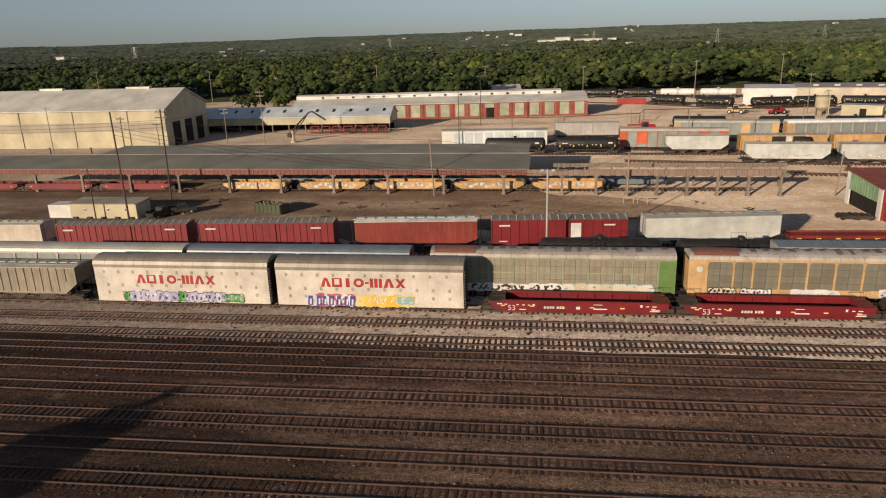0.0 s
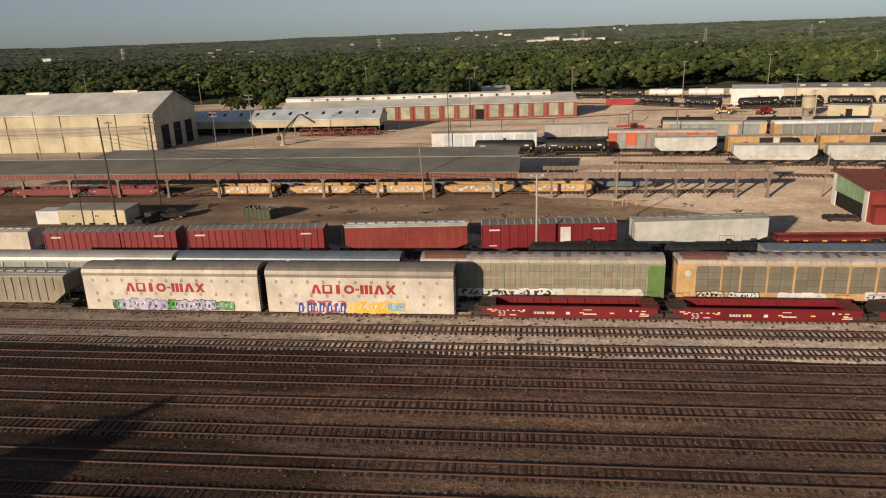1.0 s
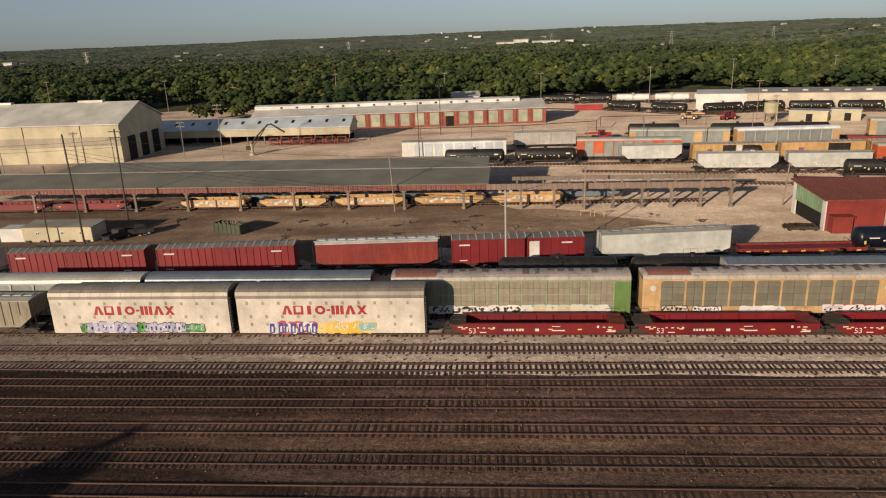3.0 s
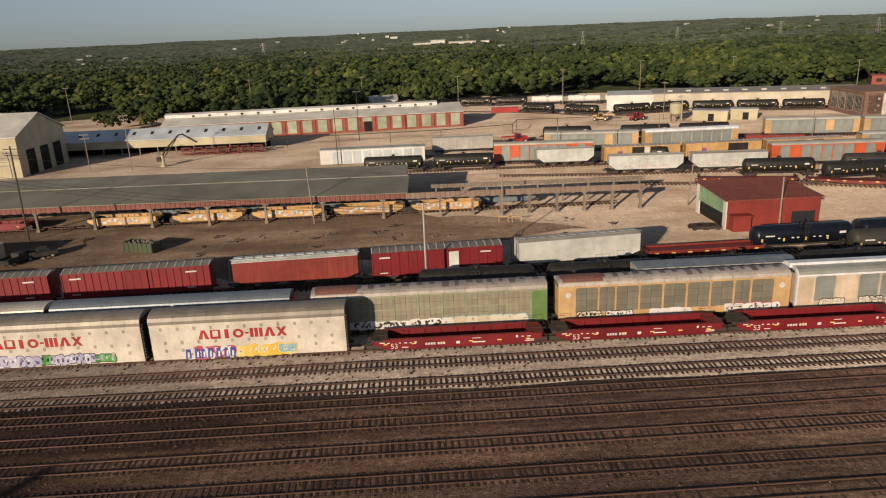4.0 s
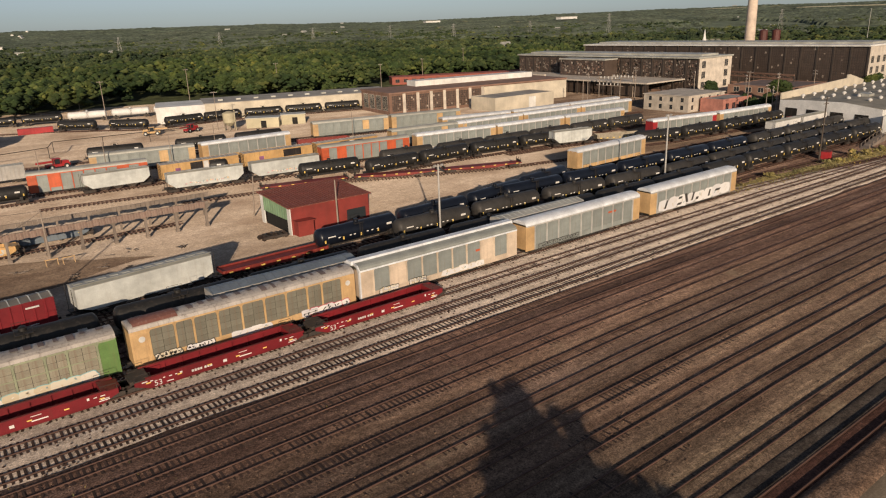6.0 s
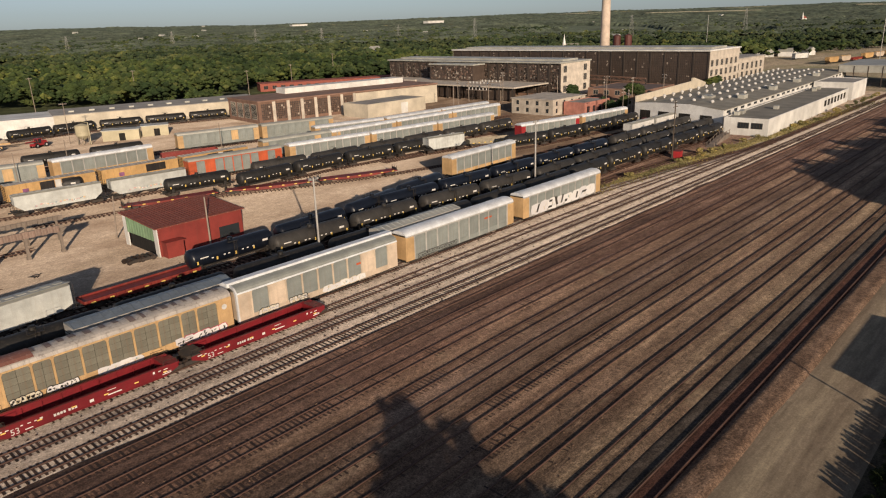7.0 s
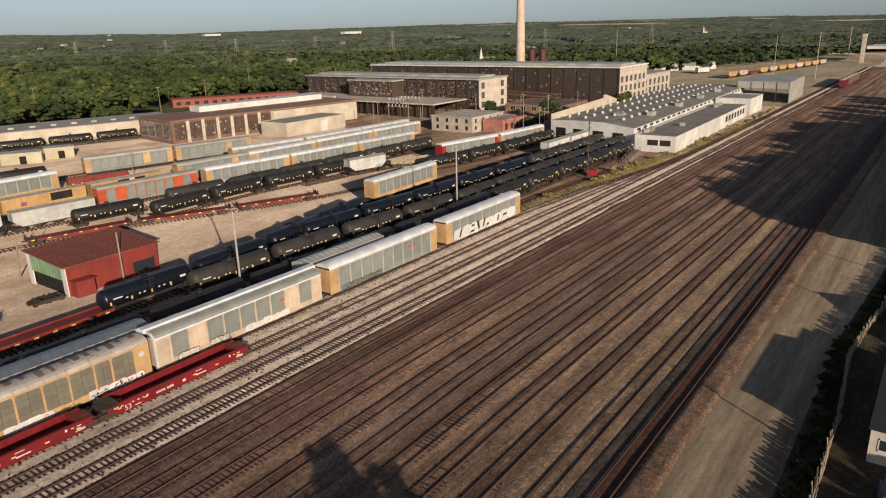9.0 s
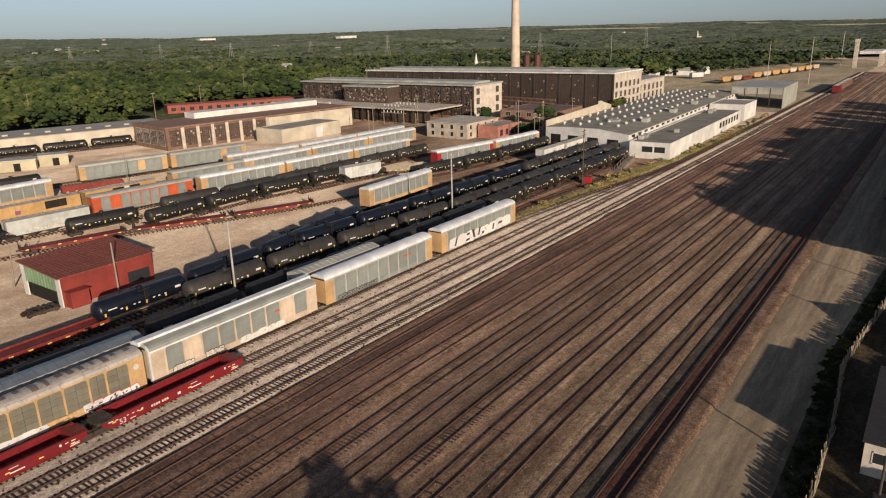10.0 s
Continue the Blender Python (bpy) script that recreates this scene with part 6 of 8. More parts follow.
# white door block behind the canopy
wb = thing("door_block", pose(-27.3, 195.2, 0, 0, 0, 0), "long low store with white and grey roll-up doors", "building")
house_walls(wb, "wall", 0, 29.5, 0, 4, 3.9, M["palewall"])
part("roof", Shape().box(-0.2, 29.7, -0.2, 4.2, 3.9, 4.1), M["tinroof"], wb)
for i in range(9):
    part("roller_door", Shape().box(3.6 + i * 2.85, 5.9 + i * 2.85, -0.06, 0.02, 0.1, 3.5), M["skyroof"], wb)
boxcar(pose(13.5, 206, RAIL), "pale grey boxcar beside the store", "silverw", 18, "tinroof", bars=False)

# red shed
sh = thing("red_shed", pose(52.3, 112.2, 0, 0, 0, 0.5), "red sheet-metal shed with green and white front", "shed")
part("wall", Shape().box(0.2, 16.2, 0, 0.2, 0, 4.95), M["shedred"], sh)
part("back_wall", Shape().box(0.2, 16.2, 12.4, 12.6, 0, 5.68), M["shedred"], sh)
part("end_wall", Shape().prism([(0.2, 0), (12.4, 0), (12.4, 5.68), (0.2, 4.97)], 16.0, 16.2), M["shedred"], sh)
part("front_jamb", Shape().box(0, 0.2, 0, 1.2, 0, 4.96), M["palewall"], sh, "white painted jamb")
part("front_jamb", Shape().box(0, 0.2, 11.2, 12.6, 0, 5.6), M["palewall"], sh, "white painted jamb")
s = Shape()
for k in range(20):
    s.box(-0.03 if k % 2 else 0.02, 0.16, 1.2 + k * 0.5, 1.7 + k * 0.5, 2.6, 5.0 + k * 0.029)
part("front_cladding", s, M["cladgreen"], sh, "pale green ribbed cladding")
part("opening", Shape().box(0.4, 0.5, 1.2, 11.2, 0, 2.6), M["void"], sh, "dark open bay")
s = Shape().prism([(-0.5, 4.95), (13.1, 5.75), (13.1, 5.9), (-0.5, 5.1)], -0.4, 16.6)
part("roof", s, M["shedroof"], sh, "rusty red ribbed tin roof")
rm = Shape().prism([(-0.5, 5.1), (13.1, 5.9), (13.1, 5.98), (-0.5, 5.18)], 0, 0.08).mesh("roof_rib", M["shedroof"])
for k in range(28):
    part("roof_rib", rm, None, sh).location.x = -0.4 + k * 0.62
s = Shape().box(0.6, 3.6, -1.8, 0, 0, 2.6)
s.box(0.4, 3.8, -2.0, 0, 2.6, 2.75)
part("porch", s, M["shedred"], sh)
part("window", Shape().box(11.4, 15.4, -0.06, 0.02, 0.6, 2.6), M["glass"], sh)

# site office by the dirt lot
of = thing("site_office", pose(-83, 111, 0), "cream flat-roofed site office with grey end", "office")
house_walls(of, "wall", 0, 13, 0, 4.2, 2.65, M["buff"], 0.15)
part("roof", Shape().prism([(-0.2, 2.65), (4.4, 2.65), (4.4, 3.0), (-0.2, 2.75)], -0.2, 13.2), M["gravelroof"], of)
for x in (2.5, 7.0, 10.5):
    window(of, x, x + 0.7, 1.3, 1.9, 0)
part("annex", Shape().box(-4.5, 0, 0.3, 3.4, 0, 2.4), M["palewall"], of)
for k in range(5):
    part("skid", Shape().box(0.5 + k * 2.7, 1.3 + k * 2.7, -0.35, 0, 0, 0.35), M["dark"], of)

# skip
sk = thing("dumpster", pose(-47.2, 116, 0, 0, 0, -20), "dark green steel dumpster full of scrap", "dumpster")
s = Shape()
for a in ((-3, 3, -1.2, -1.1), (-3, 3, 1.1, 1.2), (-3, -2.9, -1.1, 1.1), (2.9, 3, -1.1, 1.1)):
    s.box(*a, 0.15, 1.8)
s.box(-2.9, 2.9, -1.1, 1.1, 0.15, 0.25)
for k in range(7):
    s.box(-2.9 + k * 0.95, -2.78 + k * 0.95, -1.28, -1.2, 0.2, 1.8)
part("bin", s, M["skip"], sk)
s = Shape()
for k in range(60):
    x, y = rnd.uniform(-2.7, 2.7), rnd.uniform(-1, 1)
    a = rnd.uniform(0.1, 0.35)
    s.rod((x, y, 1.3), (x + rnd.uniform(-0.5, 0.5), y + rnd.uniform(-0.4, 0.4), 1.6 + a), a * 0.5, n=5)
part("scrap", s, M["timber"], sk)["kind"] = "stuff"

# beige store with white end behind the far tracks
be = thing("long_store", pose(62, 301, 0, 0, 0, -15.2), "long buff concrete store with flat roof", "building")
be.scale.z = 0.82
house_walls(be, "wall", 38, 120, 0, 26, 8.2, M["creamwall"])
part("end_block", Shape().box(19, 38, 0.5, 24, 0, 8.0), M["palewall"], be, "white painted end block")
part("roof", Shape().box(37.8, 120.2, -0.2, 26.2, 8.2, 8.5), M["flatroof"], be)
for k in range(10):
    part("roof_vent", Shape().box(44 + k * 7.4, 46 + k * 7.4, 8, 10.4, 8.5, 9.2), M["tinroof"], be)

# brown brick boiler shop with tall panes
bo = thing("boiler_shop", pose(157, 242, 0, 0, 0, -6.5), "brown brick shop with tall old window bays", "building")
house_walls(bo, "wall", 0, 92, 0, 27, 8.3, M["brickb"], 0.5)
part("roof", Shape().box(-0.3, 92.3, -0.6, 27.3, 8.3, 8.9), M["brickb"], bo)
part("roof_lantern", Shape().box(22, 86, 18, 26, 8.9, 11.2), M["palewall"], bo)
for i in range(7):
    x = 1.2 + i * 6.4
    w = part("window", Shape().box(x, x + 4.8, -0.04, 0.06, 1.2, 7.6), M["oldglass"], bo, "sooty multi-pane window")
    s = Shape()
    for k in range(7):
        s.box(x + k * 0.79, x + k * 0.79 + 0.06, -0.1, -0.04, 1.2, 7.6)
    for k in range(9):
        s.box(x, x + 4.8, -0.1, -0.04, 1.2 + k * 0.79, 1.26 + k * 0.79)
    part("muntin", s, M["brickb"], w)["kind"] = "stuff"
    q = Shape()
    for k in range(14):
        a, b = x + 0.1 + 0.79 * rnd.randrange(5), 1.3 + 0.79 * rnd.randrange(7)
        q.box(a, a + 0.66, -0.07, -0.045, b, b + 0.66)
    part("replaced_pane", q, M["panes"], w)["kind"] = "stuff"
    part("pilaster", Shape().box(x + 4.95, x + 6.25, -0.25, 0, 0, 8.3), M["concrete"], bo)
part("upper_wall", Shape().box(46, 92, -0.35, 0, 0, 8.0), M["creamwall"], bo)
for i in range(4):
    window_x(bo, 1.5 + i * 6.2, 6.2 + i * 6.2, 1.5, 7.4, 0, "concrete", 5)

bb = thing("cream_block", pose(190.8, 215.7, 0, 0, 0, 1), "plain cream block building with grey roof", "building")
house_walls(bb, "wall", 0, 34, 0, 15, 5.5, M["creamwall"])
part("roof", Shape().box(0.3, 33.7, 0.3, 14.7, 5.1, 5.35), M["flatroof"], bb)
part("door", Shape().box(19, 23, -0.05, 0.02, 0, 4.4), M["palewall"], bb)

for x0, y0, wd, dp, h, ang in ((101, 254, 12, 6, 3.5, -30), (114.5, 252.5, 9, 6, 3.6, -24)):
    b = thing("cream_hut", pose(x0, y0, 0, 0, 0, ang), "small cream hut beside the yard tracks", "hut")
    house_walls(b, "wall", 0, wd, 0, dp, h, M["buff"])
    part("roof", Shape().box(-0.3, wd + 0.3, -0.3, dp + 0.3, h, h + 0.25), M["tinroof"], b)
    part("door", Shape().box(wd * 0.45, wd * 0.45 + 2, -0.05, 0.02, 0, 2.6), M["void"], b)

go = thing("yard_office", pose(232.5, 155, 0), "two-storey cream yard office with dark windows", "building")
go.scale = (0.9, 0.95, 0.82)
house_walls(go, "wall", 0, 26, 0, 21, 7.2, M["concrete"])
part("roof", Shape().box(-0.4, 26.4, -0.4, 21.4, 7.2, 7.5), M["concrete"], go)
for i in range(4):
    for z in (1.0, 4.4):
        window_x(go, 2 + i * 5, 3.6 + i * 5, z, z + 2.2, 0, "concrete", 1)
        window(go, 2 + i * 6, 3.6 + i * 6, z, z + 2.2, 0, "concrete", 1)
rb = thing("brick_office", pose(238.5, 144.6, 0), "low red brick office", "building")
rb.scale = (0.85, 0.85, 0.78)
house_walls(rb, "wall", 0, 22, 0, 11, 6.4, M["pinkbrick"])
part("roof", Shape().box(0.3, 21.7, 0.3, 10.7, 5.9, 6.1), M["flatroof"], rb)
for i in range(4):
    window(rb, 2 + i * 5, 4.4 + i * 5, 1.2, 4.4, 0, "brick", 2)


# glass-walled erecting shops
def glass_shop(label, x0, x1, y0, y1, h, bay, end_win, patched, top):
    b = thing("erecting_shop", pose(x0, y0, 0), label, "building")
    wd, dp = x1 - x0, y1 - y0
    part("wall", Shape().box(0.5, wd, dp - 0.5, dp, 0, h), M["concrete"], b)
    part("wall", Shape().box(wd - 0.5, wd, 0.5, dp - 0.5, 0, h), M["concrete"], b)
    part("end_wall", Shape().box(0.5, wd, 0, 0.5, 0, h), M["concrete"], b, "buff concrete end wall")
    part("roof", Shape().box(-0.6, wd + 0.4, -0.6, dp + 0.6, h, h + 0.7), M[top], b)
    part("roof_lantern", Shape().box(wd * 0.25, wd * 0.75, 3, dp - 3, h + 0.7, h + 1.6), M["tinroof"], b)
    part("base_wall", Shape().box(0, 0.5, 0.5, dp - 0.5, 0, 1.2), M["brickb"], b)
    n = int(dp / bay)
    for i in range(n):
        y = dp * i / n
        part("column", Shape().box(-0.25, 0.45, y - 0.35, y + 0.35, 0, h), M["truck"], b)
        w = part("window", Shape().box(0.12, 0.25, y + 0.35, y + dp / n - 0.35, 1.2, h - 0.5), M["oldglass"], b, "sooty steel-framed glazing")
        s = Shape()
        k = 0
        while y + 0.35 + k * 1.0 < y + dp / n - 0.35:
            s.box(0.05, 0.12, y + 0.35 + k * 1.0, y + 0.45 + k * 1.0, 1.2, h - 0.5)
            k += 1
        z = 1.2
        while z < h - 0.5:
            s.box(0.03, 0.12, y + 0.35, y + dp / n - 0.35, z, z + 0.12)
            z += 1.25
        part("muntin", s, M["truck"], w)["kind"] = "stuff"
        q = Shape()
        for k in range(patched):
            yy, zz = rnd.uniform(y + 0.5, y + dp / n - 1.4), rnd.uniform(1.4, h - 1.6)
            q.box(0.085, 0.115, yy, yy + 0.8, zz, zz + rnd.choice((0.5, 1.0)))
        part("replaced_pane", q, M["panes"], w)["kind"] = "stuff"
    for x in np.linspace(3, wd - 6, end_win):
        z = 2.0
        while z + 3.4 < h:
            window(b, float(x), float(x) + 3.0, z, z + 3.2, 0, "concrete", 3)
            z += 4.6
    return b


glass_shop("long erecting shop with sooty glass walls and flat roof", 290, 317, 190, 308, 15.6, 6.0, 2, 70, "tinroof")
glass_shop("tall erecting shop with dark glass wall and buff end", 345, 384, 141.5, 307, 18.6, 7.5, 6, 7, "palewall")
wg = thing("office_wing", pose(384.2, 143.5, 0), "lower buff concrete wing beside the tall shop", "building")
house_walls(wg, "wall", 0, 44, 0, 34, 12.4, M["concrete"])
part("roof", Shape().box(-0.2, 44.3, -0.3, 34.3, 12.4, 12.9), M["flatroof"], wg)
for i in range(6):
    for z in (2.0, 6.6):
        window(wg, 3 + i * 6.8, 6.2 + i * 6.8, z, z + 3.6, 0, "concrete", 3)
lw = thing("loading_shed", pose(262, 196, 0), "low flat-roofed loading shed with dark openings", "building")
part("roof", Shape().box(0, 27.5, 0, 108, 6.2, 6.8), M["concrete"], lw)
for i in range(14):
    part("post", Shape().box(0.2, 0.7, 1 + i * 8, 1.5 + i * 8, 0, 6.2), M["truck"], lw)
    part("bay_panel", Shape().box(3.0, 3.2, 1.6 + i * 8, 8.8 + i * 8, 0.5, 5.6), M["oldglass"], lw)
part("entrance", Shape().box(-1.5, 0, 62, 70, 0, 8.6), M["concrete"], lw, "pale entrance block")
part("door", Shape().box(-1.56, -1.5, 64, 68, 0, 6.0), M["void"], lw)
red_long = thing("red_brick_range", pose(239, 366, 0, 0, 0, -25.8), "long low red brick range by the woods", "building")
red_long.scale.z = 0.62
house_walls(red_long, "wall", 0, 84, 0, 14, 7, M["brick"])
part("roof", Shape().box(-0.3, 84.3, -0.3, 14.3, 7, 7.4), M["brick"], red_long)
for i in range(16):
    window(red_long, 2 + i * 5.1, 4.6 + i * 5.1, 2, 5.2, 0, "brickb", 2)

ch = thing("chimney", pose(438, 252, 0), "tall tapered pale concrete chimney", "chimney")
part("shaft", Shape().lathe([(0, 3.6), (20, 3.2), (50, 2.75), (76, 2.35), (76.4, 2.5), (77.5, 2.5)], 28, "z"), M["stack"], ch, "", True)
for x, y in ((455, 246), (462, 236)):
    s = Shape().lathe([(0, 4), (14, 4), (16, 2.5)], 20, "z")
    lone("storage_tank", s, M["brickb"], "rust-brown upright storage tank", "tank", pose(x, y, 0), smooth=True)

# white workshop with roof vents
hw = thing("white_workshop", pose(225.5, 86.4, 0, 0, 0, 2.4), "long white workshop with grey roof and rows of round vents", "building")


def skew(y):
    """How far the slanting end wall lies back at y."""
    return 0.236 * y


prof = [(0, 0), (33.5, 0), (33.5, 7.0), (25, 7.6), (12, 7.9), (0, 6.8)]
n = len(prof)
# End wall whiter than the front, making up in colour for weak sun.
part("end_wall", Shape().add([(skew(y) + dx, y, z) for dx in (0, 0.4) for y, z in prof], [tuple(range(n))[::-1], tuple(range(n, 2 * n))] + [(i, (i + 1) % n, n + (i + 1) % n, n + i) for i in range(n)]), M["brightwhite"], hw)
part("wall", Shape().box(0.4, 172, 0, 0.4, 0, 6.9), M["palewall"], hw)
part("back_wall", Shape().box(8.4, 172, 33.1, 33.5, 0, 6.9), M["palewall"], hw)
part("far_wall", Shape().box(171.6, 172, 0.4, 33.1, 0, 6.9), M["palewall"], hw)
prof = [(-0.3, 6.8), (33.8, 6.8), (33.8, 7.05), (12, 7.95), (-0.3, 7.05)]
n = len(prof)
part("roof", Shape().add([(skew(y) + 0.45 if k == 0 else 172.3, y, z) for k in (0, 1) for y, z in prof], [tuple(range(n))[::-1], tuple(range(n, 2 * n))] + [(i, (i + 1) % n, n + (i + 1) % n, n + i) for i in range(n)]), M["gravelroof"], hw)
for i in range(24):
    part("clerestory_window", Shape().box(3 + i * 6.7, 6.4 + i * 6.7, -0.05, 0.02, 5.7, 6.5), M["glass"], hw)
for y in (3.8, 11.6, 19.6, 27.0):
    s = Shape().add([(skew(q) + dx, q, z) for dx in (-0.06, 0.02) for q, z in ((y, 0), (y + 4.2, 0), (y + 4.2, 4.8), (y, 4.8))], [(3, 2, 1, 0), (4, 5, 6, 7), (0, 1, 5, 4), (1, 2, 6, 5), (2, 3, 7, 6), (3, 0, 4, 7)])
    part("door", s, M["void"], hw, "dark doorway over a track")
vent = Shape().lathe([(0, 0.3), (0.45, 0.3), (0.5, 0.6), (0.8, 0.7), (1.1, 0.52), (1.3, 0.18)], 12, "z")
vm = vent.mesh("roof_vent", M["mark"], True)
for j, y in enumerate((8.0, 15.0, 22.0, 29.0)):
    for i in range(19):
        part("roof_vent", vm, None, hw).location = (12 + i * 8.2 + (j % 2) * 2, y, 7.35)
part("parapet_wall", Shape().prism_y([(9, 0), (75, 0), (75, 8.6), (62, 11.4), (60, 11.4), (60, 10.2), (9.6, 9.2), (9, 9.2)], 33.6, 34.1), M["creamwall"], hw, "cream parapet wall with a stepped slanting top")
for px, py in ((30, 3.5), (64, 3.0), (66, 4.2), (98, 3.2), (131, 3.4), (22, 12.0), (24.5, 14.0)):
    part("roof_unit", Shape().box(px, px + 4.2, py, py + 2.2, 7.0, 8.7), M["tinroof"], hw)
an = thing("workshop_annex", pose(223.3, 71.8, 0, 0, 0, 2.0), "low white annex with grey flat roof and steel windows", "building")
house_walls(an, "wall", 0, 104, 0, 13.2, 5.4, M["palewall"])
part("roof", Shape().box(0.3, 103.7, 0.3, 12.9, 5.0, 5.2), M["gravelroof"], an)
for y in (1.6, 5.6):
    window_x(an, y, y + 3.4, 2.2, 4.0, 0, "truck", 4)
for i in range(7):
    window(an, 66 + i * 5, 69 + i * 5, 2.0, 4.2, 0, "truck", 2)
for px, py in ((6, 11.0), (9, 10.6), (12, 11.2), (26, 5.0), (88, 8.5), (92, 9.5), (96, 8.8)):
    part("roof_unit", Shape().box(px, px + 1.8, py, py + 1.4, 5.2, 6.3), M["tinroof"], an)
a2 = thing("white_block", pose(332, 75, 0, 0, 0, 1.0), "white flat-roofed block beside the tracks", "building")
house_walls(a2, "wall", 0, 24, 0, 15, 7.2, M["palewall"])
part("roof", Shape().box(0.3, 23.7, 0.3, 14.7, 6.8, 7.0), M["flatroof"], a2)
s2 = thing("open_shed", pose(388, 70, 0, 0, 0, 2), "grey metal open-sided shed over a track", "shed")
part("roof", Shape().box(0, 47, 0, 25, 10.0, 10.4), M["tinroof"], s2)
part("side_cladding", Shape().box(0.2, 0.4, 0, 25, 7.0, 10.0), M["tinroof"], s2)
part("side_cladding", Shape().box(0, 47, 0, 0.2, 0, 10.0), M["tinroof"], s2)
for y in (6, 12, 18, 24.6):
    part("post", Shape().box(0.1, 0.5, y, y + 0.4, 0, 10), M["truck"], s2)

sw = thing("switchyard", pose(256, 206, 0), "grey steel switchyard frame with white insulators", "switchyard")
for x in (0, 9):
    for y in (0, 12):
        part("post", Shape().rod((x, y, 0), (x, y, 9.5), 0.22, 0.16, 8), M["pole"], sw)
for x, z in ((0, 8.2), (9, 8.2), (0, 5.4), (9, 5.4)):
    part("beam", Shape().box(x - 0.14, x + 0.14, -1.5, 13.5, z, z + 0.3), M["pole"], sw)
im = Shape().lathe([(0, 0.16), (0.25, 0.3), (0.5, 0.16), (0.75, 0.3), (1.0, 0.14)], 10, "z").mesh("insulator", M["mark"], True)
for x in (0, 9):
    for k in range(6):
        part("insulator", im, None, sw).location = (x, 0.6 + k * 2.1, 8.5)
        part("insulator", im, None, sw).location = (x, 1.2 + k * 2.1, 5.7)
vs_ = thing("shop_vestibule", pose(280.5, 236, 0), "glazed projecting bay before the long shop", "building")
part("wall", Shape().box(0, 9.3, 0, 30, 6.9, 14.6), M["oldglass"], vs_, "sooty glazed upper wall")
part("roof", Shape().box(-0.5, 9.3, -0.5, 30.5, 14.6, 15.2), M["tinroof"], vs_)
q = Shape()
for k in range(170):
    y, z = rnd.uniform(0.3, 28.8), rnd.uniform(7.2, 13.6)
    q.box(-0.03, 0.0, y, y + 0.9, z, z + rnd.choice((0.5, 1.0)))
part("replaced_pane", q, M["panes"], vs_)["kind"] = "stuff"

# ---- things far down the yard ----
fd = hopper_car(pose(549, 139, RAIL, 0, 0, -10), "orange maintenance hopper car", "orange", 15.0, False, "orange maintenance cars", hatch="orange")
fp = hopper_car(pose(567, 135.8, RAIL, 0, 0, -10), "faded pink maintenance hopper car", "peach", 15.0, False, "orange maintenance cars", hatch="orange")
fy = flatcar(pose(585, 132.6, RAIL, 0, 0, -10), "rusty low maintenance car with machinery", "rustred", 15.0, "orange maintenance cars", 1.2)
for k in range(3, 11):
    copy_thing((fd, fp, fd)[k % 3], pose(549 + 18 * k, 139 - 3.2 * k, RAIL, 0, 0, -10))
# Duller body colours put partial tree shade onto these cars.
for k in range(4):
    boxcar(pose(489 + 17.5 * k, 58.9, RAIL), "service car on the far track with tree shade in its dull colour", "red" if k == 0 else "brickb", 16, "dark", bars=False)
tw = thing("concrete_tower", pose(770, 80, 0), "pale concrete sand tower", "tower")
tw.scale = (0.75, 0.75, 0.92)
part("shaft", Shape().box(-2.2, 2.2, -2.2, 2.2, 0, 25), M["concrete"], tw)
part("head_house", Shape().box(-2.6, 2.6, -2.6, 2.6, 25, 28), M["concrete"], tw)
fs = thing("fuel_canopy", pose(778, 60, 0), "wide pale fuelling canopy", "canopy")
part("roof", Shape().box(0, 60, 0, 18, 12, 14.5), M["palewall"], fs)
for k in range(6):
    part("post", Shape().box(k * 11.8, k * 11.8 + 0.8, 1, 1.8, 0, 12), M["concrete"], fs)


# ---- poles and masts ----
def pole(x, y, h, r=0.16, mat="pole", arms=0, lean=(0, 0), lamp=False, label="", turn=0.0):
    p = thing("light_mast" if lamp else "utility_pole", pose(x, y, 0, lean[0], lean[1], turn), label or "weathered wooden utility pole", "mast" if lamp else "pole", "poles")
    part("shaft", Shape().rod((0, 0, -0.2), (0, 0, h), r, r * 0.7, 10), M[mat], p)
    for k in range(arms):
        part("crossarm", Shape().box(-1.25, 1.25, -0.07, 0.07, h - 0.6 - k * 1.1, h - 0.45 - k * 1.1), M[mat], p)
        s = Shape()
        for q in (-1.1, -0.5, 0.5, 1.1):
            s.rod((q, 0, h - 0.45 - k * 1.1), (q, 0, h - 0.25 - k * 1.1), 0.05, n=6)
        part("insulator", s, M["mark"], p)
    if lamp:
        for q in (-0.7, 0.7):
            part("floodlight", Shape().box(q - 0.2, q + 0.2, -0.25, 0.1, h - 0.28, h + 0.0), M["steelpole"], p)
        part("bracket", Shape().box(-1.0, 1.0, -0.05, 0.05, h - 0.38, h - 0.3), M[mat], p)
    return p


pole(1.4, 88.9, 12.6, 0.17, "steelpole", lamp=True, label="tall grey light mast with twin floodlights")
pole(69.5, 91.0, 13.2, 0.2, "steelpole", lamp=True, label="tall grey light mast with twin floodlights")
pole(126.5, 88.2, 15.6, 0.2, "steelpole", lamp=True, label="tall grey light mast with twin floodlights")
pole(174.6, 79.2, 15.5, 0.2, "poledark", 2, label="dark utility pole with two crossarms")
pole(16.4, 129.0, 8.2, 0.18)
pole(52.6, 129.8, 8.0, 0.15, lean=(0, 4))
pole(60.8, 110.6, 9.0, 0.17)
pole(-70.9, 109.5, 18.9, 0.18, "poledark", 0, (0, -1), label="dark tall wooden pole beside the site office")
pole(-72.0, 126.1, 17.7, 0.2, "poledark", 2, (0, 1), label="dark wooden pole with crossarms and transformer")
